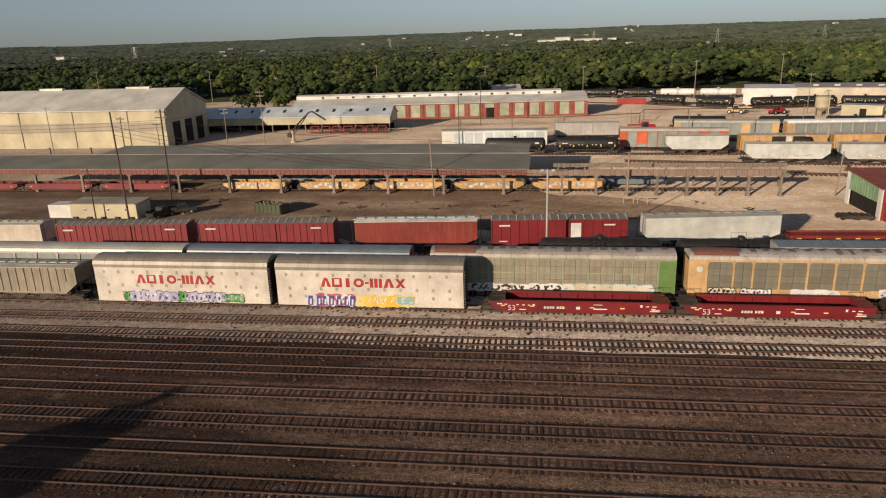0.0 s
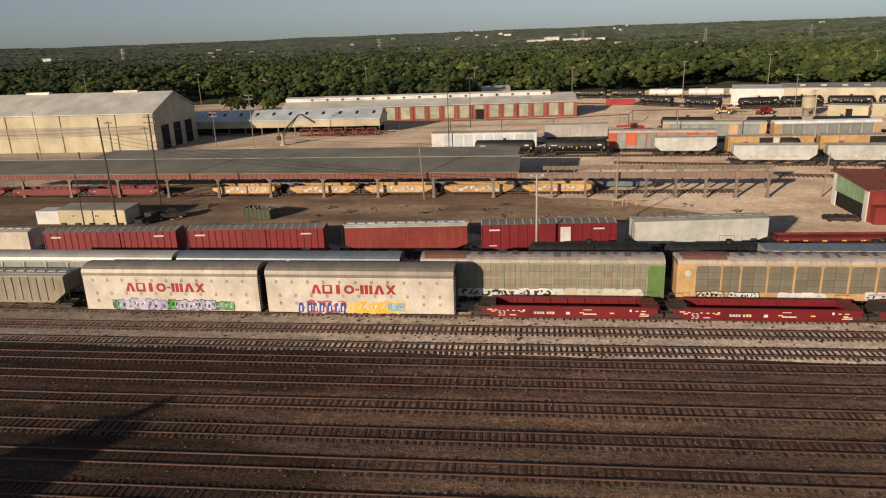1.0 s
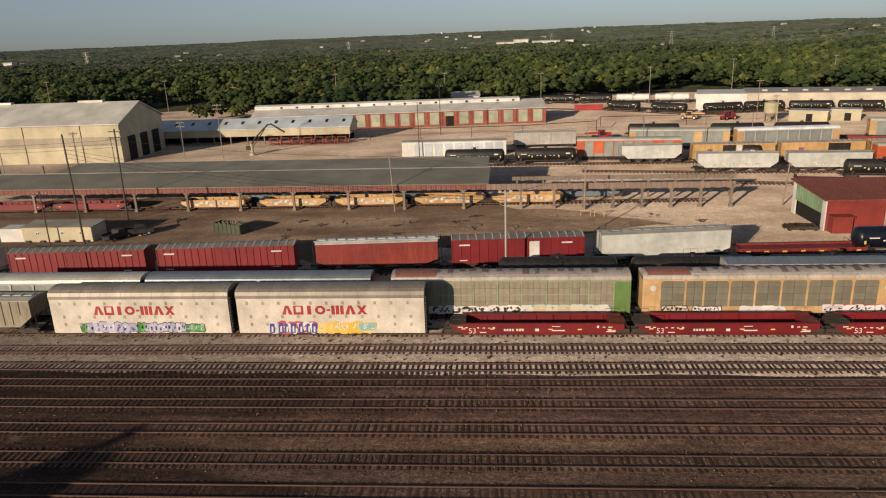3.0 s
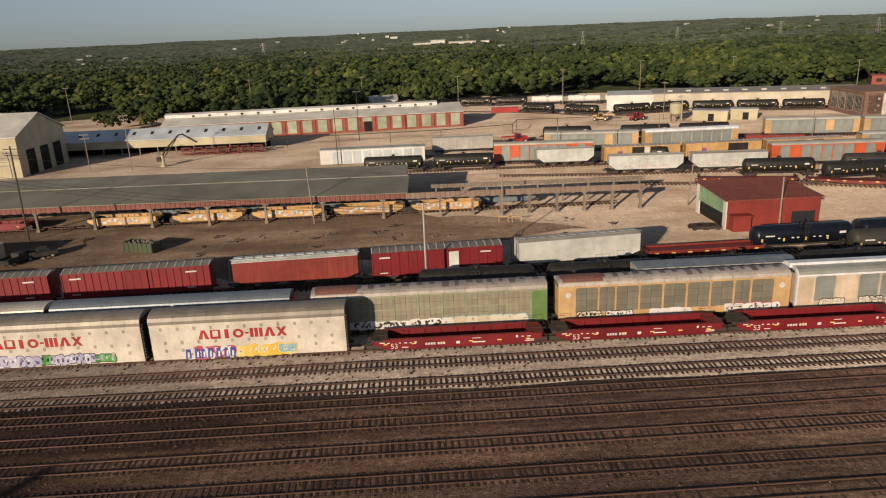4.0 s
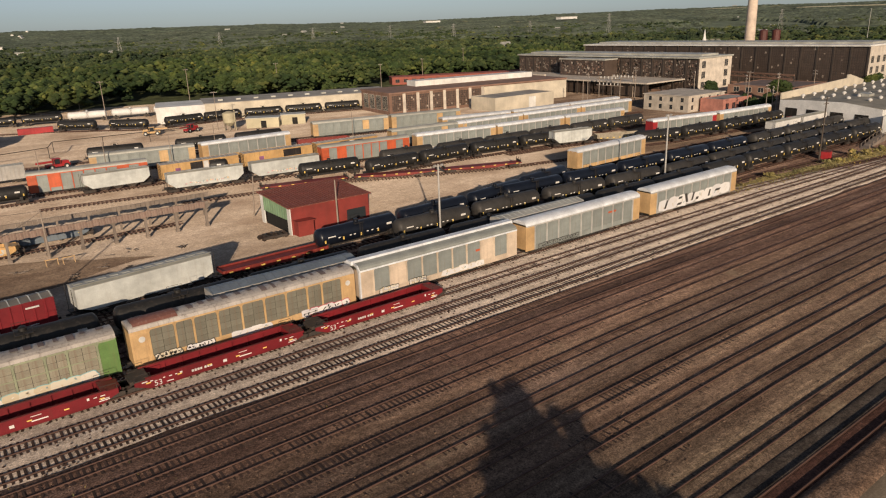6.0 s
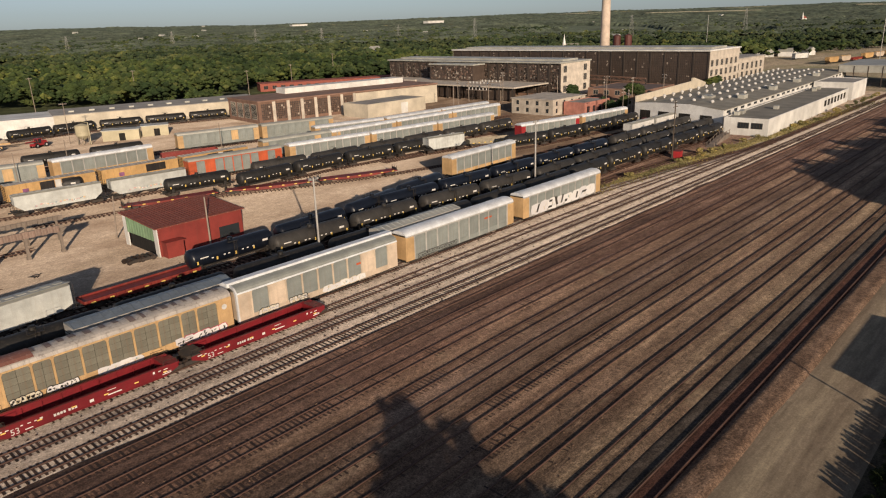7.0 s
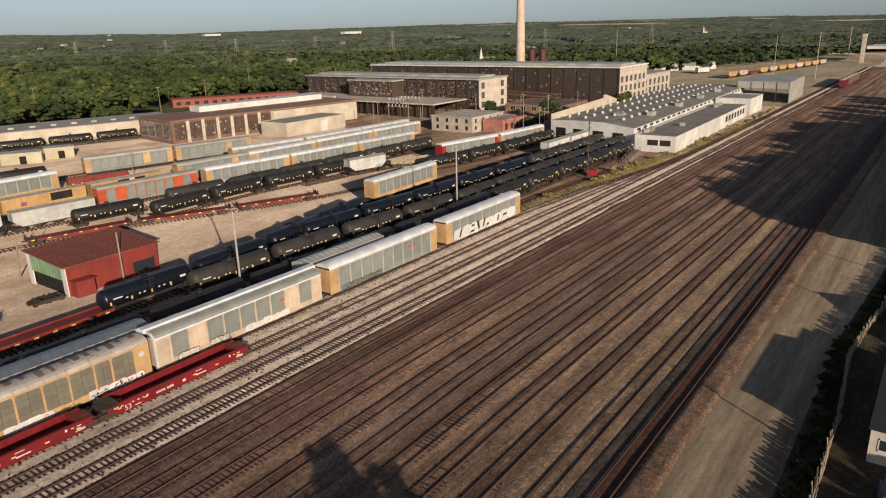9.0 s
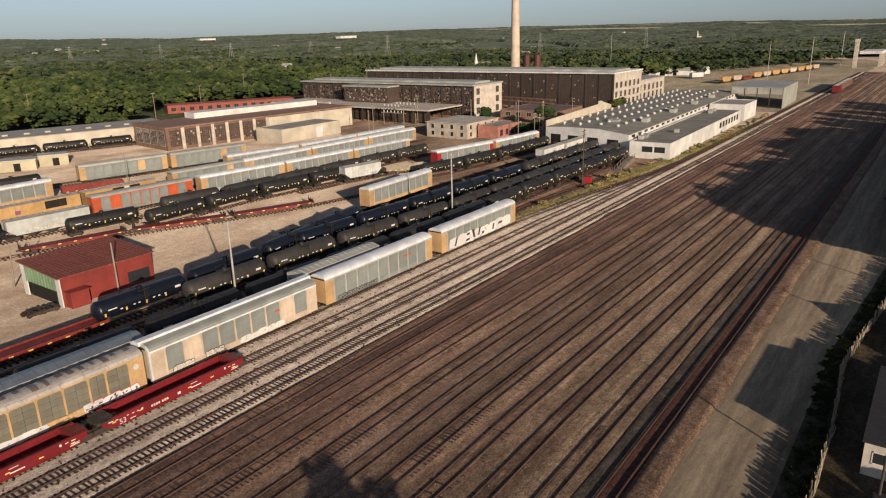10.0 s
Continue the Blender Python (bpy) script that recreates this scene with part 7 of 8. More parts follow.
pole(-19.7, 129.4, 11.0, 0.16, lean=(0, -3))
pole(-77.2, 109.5, 9.4, 0.12, "poledark", 1)
for x, y, h, arms in ((-135.9, 178.8, 14.3, 1), (-119.5, 187.1, 10.1, 1), (-93.5, 199.4, 11.3, 2), (-82.2, 200.6, 16.0, 2), (-22.2, 193.7, 15.4, 0), (25, 198, 9, 0), (40, 196, 9, 0), (56, 194, 9, 0), (72, 205, 9, 0), (110, 190, 10, 0), (150, 205, 11, 0), (-20, 240, 17, 1), (64.7, 365, 10.7, 0), (92.3, 260, 14.1, 1), (227.7, 122.6, 12.4, 2)):
    pole(x, y, h, 0.13, "poledark" if -25 < x < 0 else "pole", arms)
for x, y, h in ((691, 287, 34), (567, 114, 29), (558, 85, 31), (826, 98, 32)):
    pole(x, y, h, 0.24, "steelpole", lamp=True, label="very tall grey light mast")
for x, y, h in ((243, 138, 15), (252, 132, 14), (258, 170, 13), (246, 190, 15), (262, 150, 12), (228, 200, 13), (214, 190, 12), (270, 128, 14), (236, 125, 11)):
    pole(x, y, h, 0.16, "pole", rnd.randint(1, 2), turn=rnd.uniform(0, 90))
for x, y, h in ((128.9, 2, 9), (108.7, 2, 9), (67.2, 2, 8)):
    pole(x, y, h, 0.13, "poledark")
for i in range(16):
    pole(-220 + i * 48, 330 + 22 * math.sin(i * 1.9) + 0.1 * i * 30, rnd.uniform(14, 19), 0.18, "pole", 1)


# ---- trees ----
def clump_template(rs, clumps, rx, rz, size):
    """Leaf clumps set unevenly over a lobed crown, each a squashed eight-sided lump."""
    oct_v = np.array([(1, 0, 0), (0, 1, 0), (-1, 0, 0), (0, -1, 0), (0, 0, 1), (0, 0, -1)], float)
    oct_f = np.array([(0, 1, 4), (1, 2, 4), (2, 3, 4), (3, 0, 4), (1, 0, 5), (2, 1, 5), (3, 2, 5), (0, 3, 5)])
    vs, fs = [], []
    lobes = [(rs.uniform(-0.5, 0.5), rs.uniform(-0.5, 0.5), rs.uniform(-0.25, 0.35), rs.uniform(0.45, 0.7)) for _ in range(5)]
    for i in range(clumps):
        lx, ly, lz, lr = lobes[i % 5]
        d = rs.normal(size=3)
        d /= np.linalg.norm(d)
        if d[2] < -0.35:
            d[2] *= -0.6
        c = np.array((lx, ly, lz)) + d * lr * rs.uniform(0.75, 1.08)
        c = c * (rx, rx, rz)
        s = size * rs.choice((0.5, 0.75, 1.0, 1.35)) * rs.uniform(0.85, 1.15)
        v = oct_v * (s, s, s * 0.62) * rs.uniform(0.45, 1.5, (6, 1))
        a = rs.uniform(0, 6.28)
        ca, sa = math.cos(a), math.sin(a)
        v = np.c_[v[:, 0] * ca - v[:, 1] * sa, v[:, 0] * sa + v[:, 1] * ca, v[:, 2]] + c
        fs.append(oct_f + 6 * i)
        vs.append(v)
    return np.concatenate(vs), np.concatenate(fs)


def crowd(name, places, templates, rs, label, lift, lo=0.6, hi=1.35, mat="leaf"):
    vs, fs, n = [], [], 0
    for x, y, z in places:
        v, f = templates[rs.integers(len(templates))]
        k = rs.uniform(lo, hi)
        a = rs.uniform(0, 6.28)
        ca, sa = math.cos(a) * k, math.sin(a) * k
        w = np.c_[v[:, 0] * ca - v[:, 1] * sa + x, v[:, 0] * sa + v[:, 1] * ca + y, v[:, 2] * k + z + lift * k]
        vs.append(w)
        fs.append(f + n)
        n += len(v)
    v, f = np.concatenate(vs), np.concatenate(fs)
    me = bpy.data.meshes.new(name)
    me.vertices.add(len(v))
    me.vertices.foreach_set("co", v.ravel())
    me.loops.add(f.size)
    me.loops.foreach_set("vertex_index", f.ravel())
    me.polygons.add(len(f))
    me.polygons.foreach_set("loop_start", np.arange(0, f.size, 3))
    me.polygons.foreach_set("loop_total", np.full(len(f), 3))
    me.materials.append(M[mat])
    me.polygons.foreach_set("use_smooth", np.ones(len(f), bool))
    me.update(calc_edges=True)
    return tagged(new(name, me), label, "woods", "", "stuff")


def wooded(x, y):
    """Whether the woods stand here."""
    edge = float(np.interp(x, (-60, 0, 60, 110, 140, 222, 232, 330), (300, 340, 352, 345, 332, 327, 391, 348)))
    if abs(x + 17) < 10 and y < 359:
        return False
    if x < 330 and y < edge + 5 * math.sin(x * 0.05):
        return False
    if 330 <= x < 760 and y < float(np.interp(x, (330, 480, 560, 640, 700, 760), (332, 278, 228, 188, 166, 152))):
        return False
    if x >= 600 and -60 < y < (135 if x < 900 else 95):
        return False
    if math.hypot(x, y) > 650 and noise.noise(Vector((x * 0.0022, y * 0.0045, 5.4))) > 0.58:
        return False
    return noise.noise(Vector((x * 0.009, y * 0.009, 0.4))) < 0.36


def scatter(rs, r0, r1, gap, thin=1e9):
    """Tree places between two rings; past thin they stand ever more apart."""
    out = []
    r = r0
    while r < r1:
        n = int(r * radians(133) / gap)
        for k in range(n):
            a = radians(-43) + radians(133) * (k + rs.uniform(-0.6, 0.6)) / n
            q = r + rs.uniform(-0.6, 0.6) * gap
            x, y = q * math.sin(a), q * math.cos(a)
            if wooded(x, y) and rs.uniform() > (q - thin) / (r1 - thin + 1e-6) * (q > thin):
                out.append((x, y, hill(x, y)))
        r += gap * 0.9
    return out


rs = np.random.default_rng(5)
crowd("woods_near", scatter(rs, 296, 480, 10.0), [clump_template(rs, 90, 5.2, 3.9, 1.05) for _ in range(8)], rs, "dense green oak woods behind the yard", 4.8, 0.55, 1.75)
crowd("woods_mid", scatter(rs, 480, 720, 10.2), [clump_template(rs, 28, 5.0, 3.6, 1.7) for _ in range(6)], rs, "dense green oak woods behind the yard", 4.4, 0.55, 1.7)
crowd("woods_far", scatter(rs, 720, 1750, 13.0, 1000), [clump_template(rs, 10, 5.4, 3.2, 2.6) for _ in range(6)], rs, "rolling green woods in the distance", 4.0, 0.7, 1.35, "leaf_hazed")


FIELDS = ((2321, 67.2, 70, 165), (2698, 77.7, 60, 45), (2465, 83.7, 60, 120), (2560, 58.0, 45, 90), (2900, 70.0, 60, 130))


def in_field(x, y):
    """Whether a hay field lies here on the far hills: distance, bearing, depth and width of each."""
    r, a = math.hypot(x, y), math.degrees(math.atan2(x, y))
    return any(((r - q) / dr) ** 2 + (radians(a - b) * q / dv) ** 2 < 1 + 0.5 * noise.noise(Vector((x * 0.01, y * 0.01, 4.4))) for q, b, dr, dv in FIELDS)


def treetops(r0, r1):
    """The closed tops of far woods: an uneven sheet of crowns."""
    na, r, rows = 1050, r0, []
    while r < r1:
        rows.append(r)
        r *= 1.0095
    a = np.radians(-43 + 133 * np.arange(na) / (na - 1))
    v, f, grass = [], [], []
    for i, q in enumerate(rows):
        for j in range(na):
            aa = a[j] + rs.uniform(-0.0008, 0.0008)
            x, y = q * math.sin(aa), q * math.cos(aa)
            gap = noise.noise(Vector((x * 0.0022, y * 0.0045, 5.4))) > 0.60
            z = hill(x, y) + (1.0 if gap else 4.2 + 3.4 * noise.noise(Vector((x * 0.006, y * 0.011, 2.2))) + 2.2 * noise.noise(Vector((x * 0.03, y * 0.03, 1))) + rs.uniform(0, 3.6))
            grass.append(q > 2200 and a[j] > 0.9 and in_field(x, y))
            v.append((x, y, hill(x, y) + 9.0 if grass[-1] else z))
    idx = np.arange(len(rows) * na).reshape(len(rows), na)
    p, q, r_, t = idx[:-1, :-1].ravel(), idx[:-1, 1:].ravel(), idx[1:, 1:].ravel(), idx[1:, :-1].ravel()
    f = np.concatenate([np.c_[p, q, r_], np.c_[p, r_, t]])
    me = bpy.data.meshes.new("woods_horizon")
    v = np.array(v)
    me.vertices.add(len(v))
    me.vertices.foreach_set("co", v.ravel())
    me.loops.add(f.size)
    me.loops.foreach_set("vertex_index", f.ravel().astype(np.int32))
    me.polygons.add(len(f))
    me.polygons.foreach_set("loop_start", np.arange(0, f.size, 3))
    me.polygons.foreach_set("loop_total", np.full(len(f), 3))
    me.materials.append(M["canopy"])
    me.materials.append(M["hay"])
    me.polygons.foreach_set("material_index", np.array(grass)[f].all(axis=1).astype(np.int32))
    me.update(calc_edges=True)
    return tagged(new("woods_horizon", me), "wooded hills rolling to the horizon", "woods", "", "stuff")


treetops(1020, 4600)


def tree(x, y, h, spread, seed, label, group="trees beside the lane"):
    r = np.random.default_rng(seed)
    t = thing("tree", pose(x, y, 0), label, "tree", group)
    s = Shape().rod((0, 0, -0.2), (0.1, 0.1, h * 0.4), 0.32, 0.2, 9)
    for k in range(6):
        a = k * 1.05 + seed
        s.rod((0.05, 0.05, h * (0.22 + 0.03 * k)), (spread * 0.6 * math.cos(a), spread * 0.6 * math.sin(a), h * (0.5 + 0.05 * k)), 0.15, 0.04, 6)
    part("trunk", s, M["bark"], t)
    v, f = clump_template(r, 700 if x < 140 else 560, spread, h * 0.47, 0.72 if x < 140 else 1.12)
    part("crown", Shape().add([(float(a), float(b), float(c) + h * 0.53) for a, b, c in v], [tuple(int(i) for i in q) for q in f]), M["leaf"], t)
    return t


tree(16.5, -3.6, 15.1, 7.2, 178, "leafy oak beside the lane")
tree(22.0, -5.6, 12.6, 6.4, 12, "leafy oak beside the lane")
tree(-57.5, 4.0, 13.6, 4.8, 3, "narrow tall cedar beside the lane")
# Out-of-view row, added only to throw shade over the ground by the fence.
for k in range(10):
    tree(46 + k * 8.5, -12 + rnd.uniform(-2, 2), rnd.uniform(4.8, 5.8), 3.4, 60 + k, "low unseen tree added to shade the ground by the homes")
x, k = 146.0, 0
while x < 420:
    tree(x, rnd.uniform(-3.5, 3.0), rnd.uniform(13.2, 16.2), rnd.uniform(6.0, 7.8), 20 + k, "leafy oak beside the lane")
    x += rnd.uniform(5.5, 8.0) if x < 290 else rnd.uniform(10, 20)
    k += 1

x, k = 150.0, 0
while x < 330:
    tree(x, rnd.uniform(-11, -6), rnd.uniform(14.5, 17.5), rnd.uniform(5.0, 6.4), 90 + k, "leafy oak beside the lane")
    x += rnd.uniform(8, 11)
    k += 1
for k, (x, y, h) in enumerate(((281, 178, 7), (283, 147, 9), (340, 136, 7), (256, 147, 5), (252, 141, 4.5), (262, 141, 5))):
    tree(x, y, h, h * 0.36, 130 + k, "small leafy tree between the workshops", "trees by the workshops")

# ---- homes beyond the lane ----
tr = thing("trailer_home", pose(72.3, 3.8, 0, 0, 0, 0), "cream trailer home with black flat roof", "trailer home")
house_walls(tr, "wall", 0, 17.4, -5.2, 0, 3.45, M["cream"], 0.15)
part("roof", Shape().box(-0.2, 17.6, -5.4, 0.2, 3.45, 3.65), M["dark"], tr)
window_x(tr, -2.9, -0.7, 1.4, 2.7, 0, "mark", 2)
hs = thing("small_house", pose(78, -10, 0), "small house with gable roof beyond the fence", "house")
house_walls(hs, "wall", 0, 11, 0, 8, 3.2, M["cream"], 0.2)
part("roof", Shape().prism([(-0.5, 3.1), (4, 5.4), (8.5, 3.1), (8.5, 3.3), (4, 5.7), (-0.5, 3.3)], -0.5, 11.5), M["shedroof"], hs)
hg = thing("small_house", pose(105.6, 2.0, 0), "small house with its gable toward the lane", "house")
house_walls(hg, "wall", 0, 7.2, -9, 0, 2.2, M["cream"], 0.2)
part("roof", Shape().prism_y([(-0.4, 2.1), (7.6, 2.1), (7.6, 2.25), (3.6, 3.6), (-0.4, 2.25)], -9.4, 0.3), M["shedroof"], hg)
fe = thing("fence", pose(0, 0, 0), "leaning bleached plank fence with gaps", "fence")


def fence_y(x):
    return float(np.interp(x, (56, 78, 95, 120, 146), (6.8, 6.9, 7.9, 5.4, 3.6)))


x = 56.0
while x < 146:
    hgt = rnd.uniform(1.35, 1.7) if not 73 < x < 88 else rnd.uniform(1.0, 1.4)
    ob = part("plank", Shape().box(-0.15, 0.15, -0.02, 0.02, 0, hgt), M["wood"], fe)
    ob.matrix_basis = pose(x, fence_y(x) + rnd.uniform(-0.12, 0.12), 0, rnd.uniform(-9, 10), rnd.uniform(-5, 5), rnd.uniform(-12, 12))
    x += rnd.uniform(0.24, 0.30)
for x in range(56, 146, 6):
    part("post", Shape().rod((x, fence_y(x) + 0.1, 0), (x, fence_y(x) + 0.1, 1.4), 0.06, n=6), M["wood"], fe)
ca = thing("blue_crate", pose(66.3, 1.2, 0, 0, 0, 12), "blue steel crate in the yard of a home", "crate")
part("box", Shape().box(-1.2, 1.2, -1.0, 1.0, 0.1, 1.5), M["skyblue"], ca)
part("lid", Shape().box(-1.25, 1.25, -1.05, 1.05, 1.5, 1.62), M["dark"], ca)

# ---- loose things about the yard ----
def pickup(x, y, a, body, label):
    t = thing("pickup_truck", pose(x, y, 0, 0, 0, a), label, "pickup truck")
    s = Shape().box(-2.6, 2.6, -0.95, 0.95, 0.5, 1.1)
    s.prism_y([(-0.6, 1.1), (1.4, 1.1), (0.9, 1.8), (-0.4, 1.8)], -0.85, 0.85)
    s.box(-2.6, -0.6, -0.95, -0.85, 1.1, 1.4)
    s.box(-2.6, -0.6, 0.85, 0.95, 1.1, 1.4)
    part("body", s, M[body], t)
    part("window", Shape().prism_y([(-0.45, 1.2), (1.2, 1.2), (0.86, 1.72), (-0.34, 1.72)], -0.87, 0.87), M["glass"], t)
    for px in (-1.65, 1.65):
        for py in (-0.85, 0.85):
            w = part("tyre", Shape().rod((px, py - 0.13, 0.38), (px, py + 0.13, 0.38), 0.38, n=14), M["dark"], t)
            part("rim", Shape().rod((px, py - 0.14, 0.38), (px, py + 0.14, 0.38), 0.2, n=10), M["steelpole"], w)
    return t


pickup(-66.5, 112.6, 70, "black", "black pickup truck beside the site office")
pickup(-64.0, 115.0, 30, "charcoal", "dark pickup truck beside the site office")
for k in range(7):
    t = thing("steel_rack", pose(-74 + k * 3.8, 224.5, 0), "red steel storage rack under the shed", "rack", "red racks")
    for px in (-1.4, 1.4):
        for py in (-0.8, 0.8):
            part("upright", Shape().box(px - 0.08, px + 0.08, py - 0.08, py + 0.08, 0, 2.4), M["letter"], t)
    for z in (0.4, 1.3, 2.3):
        part("shelf", Shape().box(-1.5, 1.5, -0.9, 0.9, z, z + 0.12), M["rustred"], t)
for k, (x, y) in enumerate(((612, 214), (626, 206), (646, 194), (659, 186), (590, 222), (634, 196))):
    t = thing("far_house", pose(x, y, 0, 0, 0, 20 * k), "white gabled house beyond the yard", "house", "far houses")
    t.scale = (0.85, 0.8, 0.95)
    part("wall", Shape().box(-6, 6, -4, 4, 0, 4.4), M["palewall"], t)
    part("roof", Shape().prism([(-4.6, 4.2), (4.6, 4.2), (0, 7.0)], -6.5, 6.5), M["tinroof"], t)
    part("door", Shape().box(-0.5, 0.5, -4.05, -3.98, 0, 2.1), M["void"], t)


def cable(a, b, sag, r=0.025):
    pts = []
    for k in range(17):
        t = k / 16
        p = Vector(a).lerp(Vector(b), t)
        p.z -= sag * 4 * t * (1 - t)
        pts.append(p)
    lone("overhead_cable", Shape().tube(pts, r, 4), M["dark"], "sagging black overhead cable between poles", "cable", None, "overhead cables")


for dz in (0, 0.7, 1.4):
    cable((-71.2, 109.5, 15.0 + dz), (1.4, 88.9, 11.2 + dz * 0.5), 1.2)
    cable((-72.1, 126.4, 14.2 + dz), (-150, 132, 14 + dz), 1.0)
cable((-72.2, 126.4, 15.6), (-19.7, 129.4, 10.8), 0.8)
cable((-19.7, 129.4, 10.8), (16.4, 129.0, 8.1), 0.5)
cable((1.4, 88.9, 12.3), (16.4, 129.0, 8.0), 0.7)
cable((-72.2, 126.4, 15.6), (-82.2, 200.6, 15.5), 1.5)
cable((-82.2, 200.6, 15.5), (-22.2, 193.7, 15.2), 1.5)

for x, y, a in ((48.0, 113.2, 8), (50.4, 113.0, -6)):
    t = thing("spare_truck", pose(x, y, 0.0, 0, 0, a), "rusty spare truck frame lying on dirt", "truck frame")
    part("side_frame", TRUCK, None, t)
    for dx in (-0.88, 0.88):
        part("wheelset", WHEELS, None, t).location.x = dx
for k in range(46):
    x, y = rnd.uniform(-70, 40), rnd.uniform(102, 126)
    if -60 < x < -40 or -86 < x < -66:
        continue
    s = Shape()
    for q in range(rnd.randint(3, 7)):
        a = rnd.uniform(0, 6.28)
        l = rnd.uniform(0.3, 1.2)
        px, py = rnd.uniform(-0.6, 0.6), rnd.uniform(-0.6, 0.6)
        s.rod((px, py, 0.05 + 0.06 * q), (px + l * math.cos(a), py + l * math.sin(a), 0.07 + 0.06 * q), 0.08, 0.06, 5)
    lone("scrap_pile", s, M["timber" if k % 2 else "truck"], "small pile of scrap lengths on dirt", "scrap", pose(x, y, 0), "scrap on the lot", "stuff")
for x, y in ((16.0, 124.0), (18.4, 123.6)):
    t = thing("sawhorse", pose(x, y, 0), "pale yellow steel sawhorse on dirt", "sawhorse")
    part("beam", Shape().box(-1.0, 1.0, -0.08, 0.08, 1.0, 1.15), M["yellow"], t)
    for e in (-0.85, 0.85):
        part("leg", Shape().rod((e, 0, 1.05), (e, -0.45, 0), 0.05, n=5), M["yellow"], t)
        part("leg", Shape().rod((e, 0, 1.05), (e, 0.45, 0), 0.05, n=5), M["yellow"], t)


def yard_tractor(x, y, a, body, label):
    t = thing("yard_tractor", pose(x, y, 0, 0, 0, a), label, "tractor")
    s = Shape().box(-3.0, 3.0, -1.0, 1.0, 0.8, 1.5)
    s.prism_y([(1.0, 1.5), (2.9, 1.5), (2.8, 2.2), (1.2, 2.3)], -0.8, 0.8)
    part("chassis", s, M[body], t)
    s = Shape()
    for px in (-1.0, 0.6):
        for py in (-0.8, 0.8):
            s.box(px - 0.06, px + 0.06, py - 0.06, py + 0.06, 1.5, 2.9)
    s.box(-1.2, 0.8, -0.95, 0.95, 2.9, 3.05)
    part("cab_frame", s, M[body], t)
    part("cab_glass", Shape().box(-0.94, 0.54, -0.74, 0.74, 1.6, 2.85), M["glass"], t)
    part("boom", Shape().box(-5.5, -1.2, -0.2, 0.2, 2.0, 2.5), M[body], t)
    for px in (-2.0, 2.0):
        for py in (-1.05, 1.05):
            w = part("tyre", Shape().rod((px, py - 0.25, 0.75), (px, py + 0.25, 0.75), 0.75, n=16), M["dark"], t)
            part("rim", Shape().rod((px, py - 0.27, 0.75), (px, py + 0.27, 0.75), 0.36, n=12), M["mark"], w)
    return t


jc = thing("jib_crane", pose(-74.5, 204.5, 0), "rusty buff jib crane with a bent boom", "crane")
part("pedestal", Shape().lathe([(0, 0.9), (0.5, 0.9), (0.6, 0.5), (3.4, 0.42)], 12, "z"), M["buff"], jc)
part("boom", Shape().tube([(0, 0, 3.0), (1.2, 0, 5.0), (5.5, 0.3, 9.0), (6.6, 0.3, 9.2), (10.5, 0.5, 6.6)], 0.26, 6), M["truck"], jc)
part("ram", Shape().rod((0.4, 0, 2.6), (4.6, 0.3, 7.8), 0.14), M["truck"], jc)
part("counterweight", Shape().box(-1.6, -0.4, -0.7, 0.7, 1.6, 2.8), M["truck"], jc)
si = thing("sand_silo", pose(95.0, 254.5, 0), "squat buff steel sand silo on legs", "silo")
part("drum", Shape().lathe([(1.6, 0.8), (3.0, 2.3), (6.4, 2.3), (7.0, 0.7)], 18, "z"), M["buff"], si, "", True)
part("pipe", Shape().tube([(1.4, -2.0, 0), (1.4, -2.0, 7.4), (0, 0, 7.8)], 0.16, 6), M["buff"], si)
for k in range(6):
    part("leg", Shape().rod((2.0 * math.cos(k * 1.047), 2.0 * math.sin(k * 1.047), 0), (2.0 * math.cos(k * 1.047), 2.0 * math.sin(k * 1.047), 3.2), 0.14, n=6), M["buffband"], si)
yard_tractor(32, 219, 10, "letter", "red yard crane tractor with open cab")
yard_tractor(70, 266, 160, "orange", "yellow loader parked on the dirt")
cr = thing("steel_container", pose(38.6, 309, 0, 0, 0, -6), "low red steel container on the dirt", "container")
part("body", Shape().box(-6, 6, -1.2, 1.2, 0.1, 2.3), M["letter"], cr)
for k in range(13):
    part("side_rib", Shape().box(-5.9 + k * 0.96, -5.75 + k * 0.96, -1.27, -1.2, 0.2, 2.2), M["letter"], cr)
yard_tractor(83, 262, 30, "letter", "red tractor parked on the dirt")
yard_tractor(224, 112, 60, "letter", "red tractor by the white workshop")

pipe = thing("pipe_rack", pose(0, 0, 0), "thin overhead pipe on posts across the dirt", "pipe")
run = [(-60, 230), (8, 233), (33, 240), (36, 252), (80, 250)]
for (ax, ay), (bx, by) in zip(run, run[1:]):
    part("pipe", Shape().rod((ax, ay, 3.4), (bx, by, 3.4), 0.12, n=6), M["truck"], pipe)
    n = max(1, int(math.hypot(bx - ax, by - ay) / 14))
    for k in range(n):
        part("post", Shape().rod((ax + (bx - ax) * k / n, ay + (by - ay) * k / n, 0), (ax + (bx - ax) * k / n, ay + (by - ay) * k / n, 3.4), 0.1, n=6), M["truck"], pipe)


# ---- weeds, stones and shrubs ----
def sprinkle(name, places, make, mat, label):
    s = Shape()
    for p in places:
        make(s, *p)
    ob = lone(name, s, mat, label, "plants" if "weed" in name or "shrub" in name else "stones", kind="stuff")
    return ob


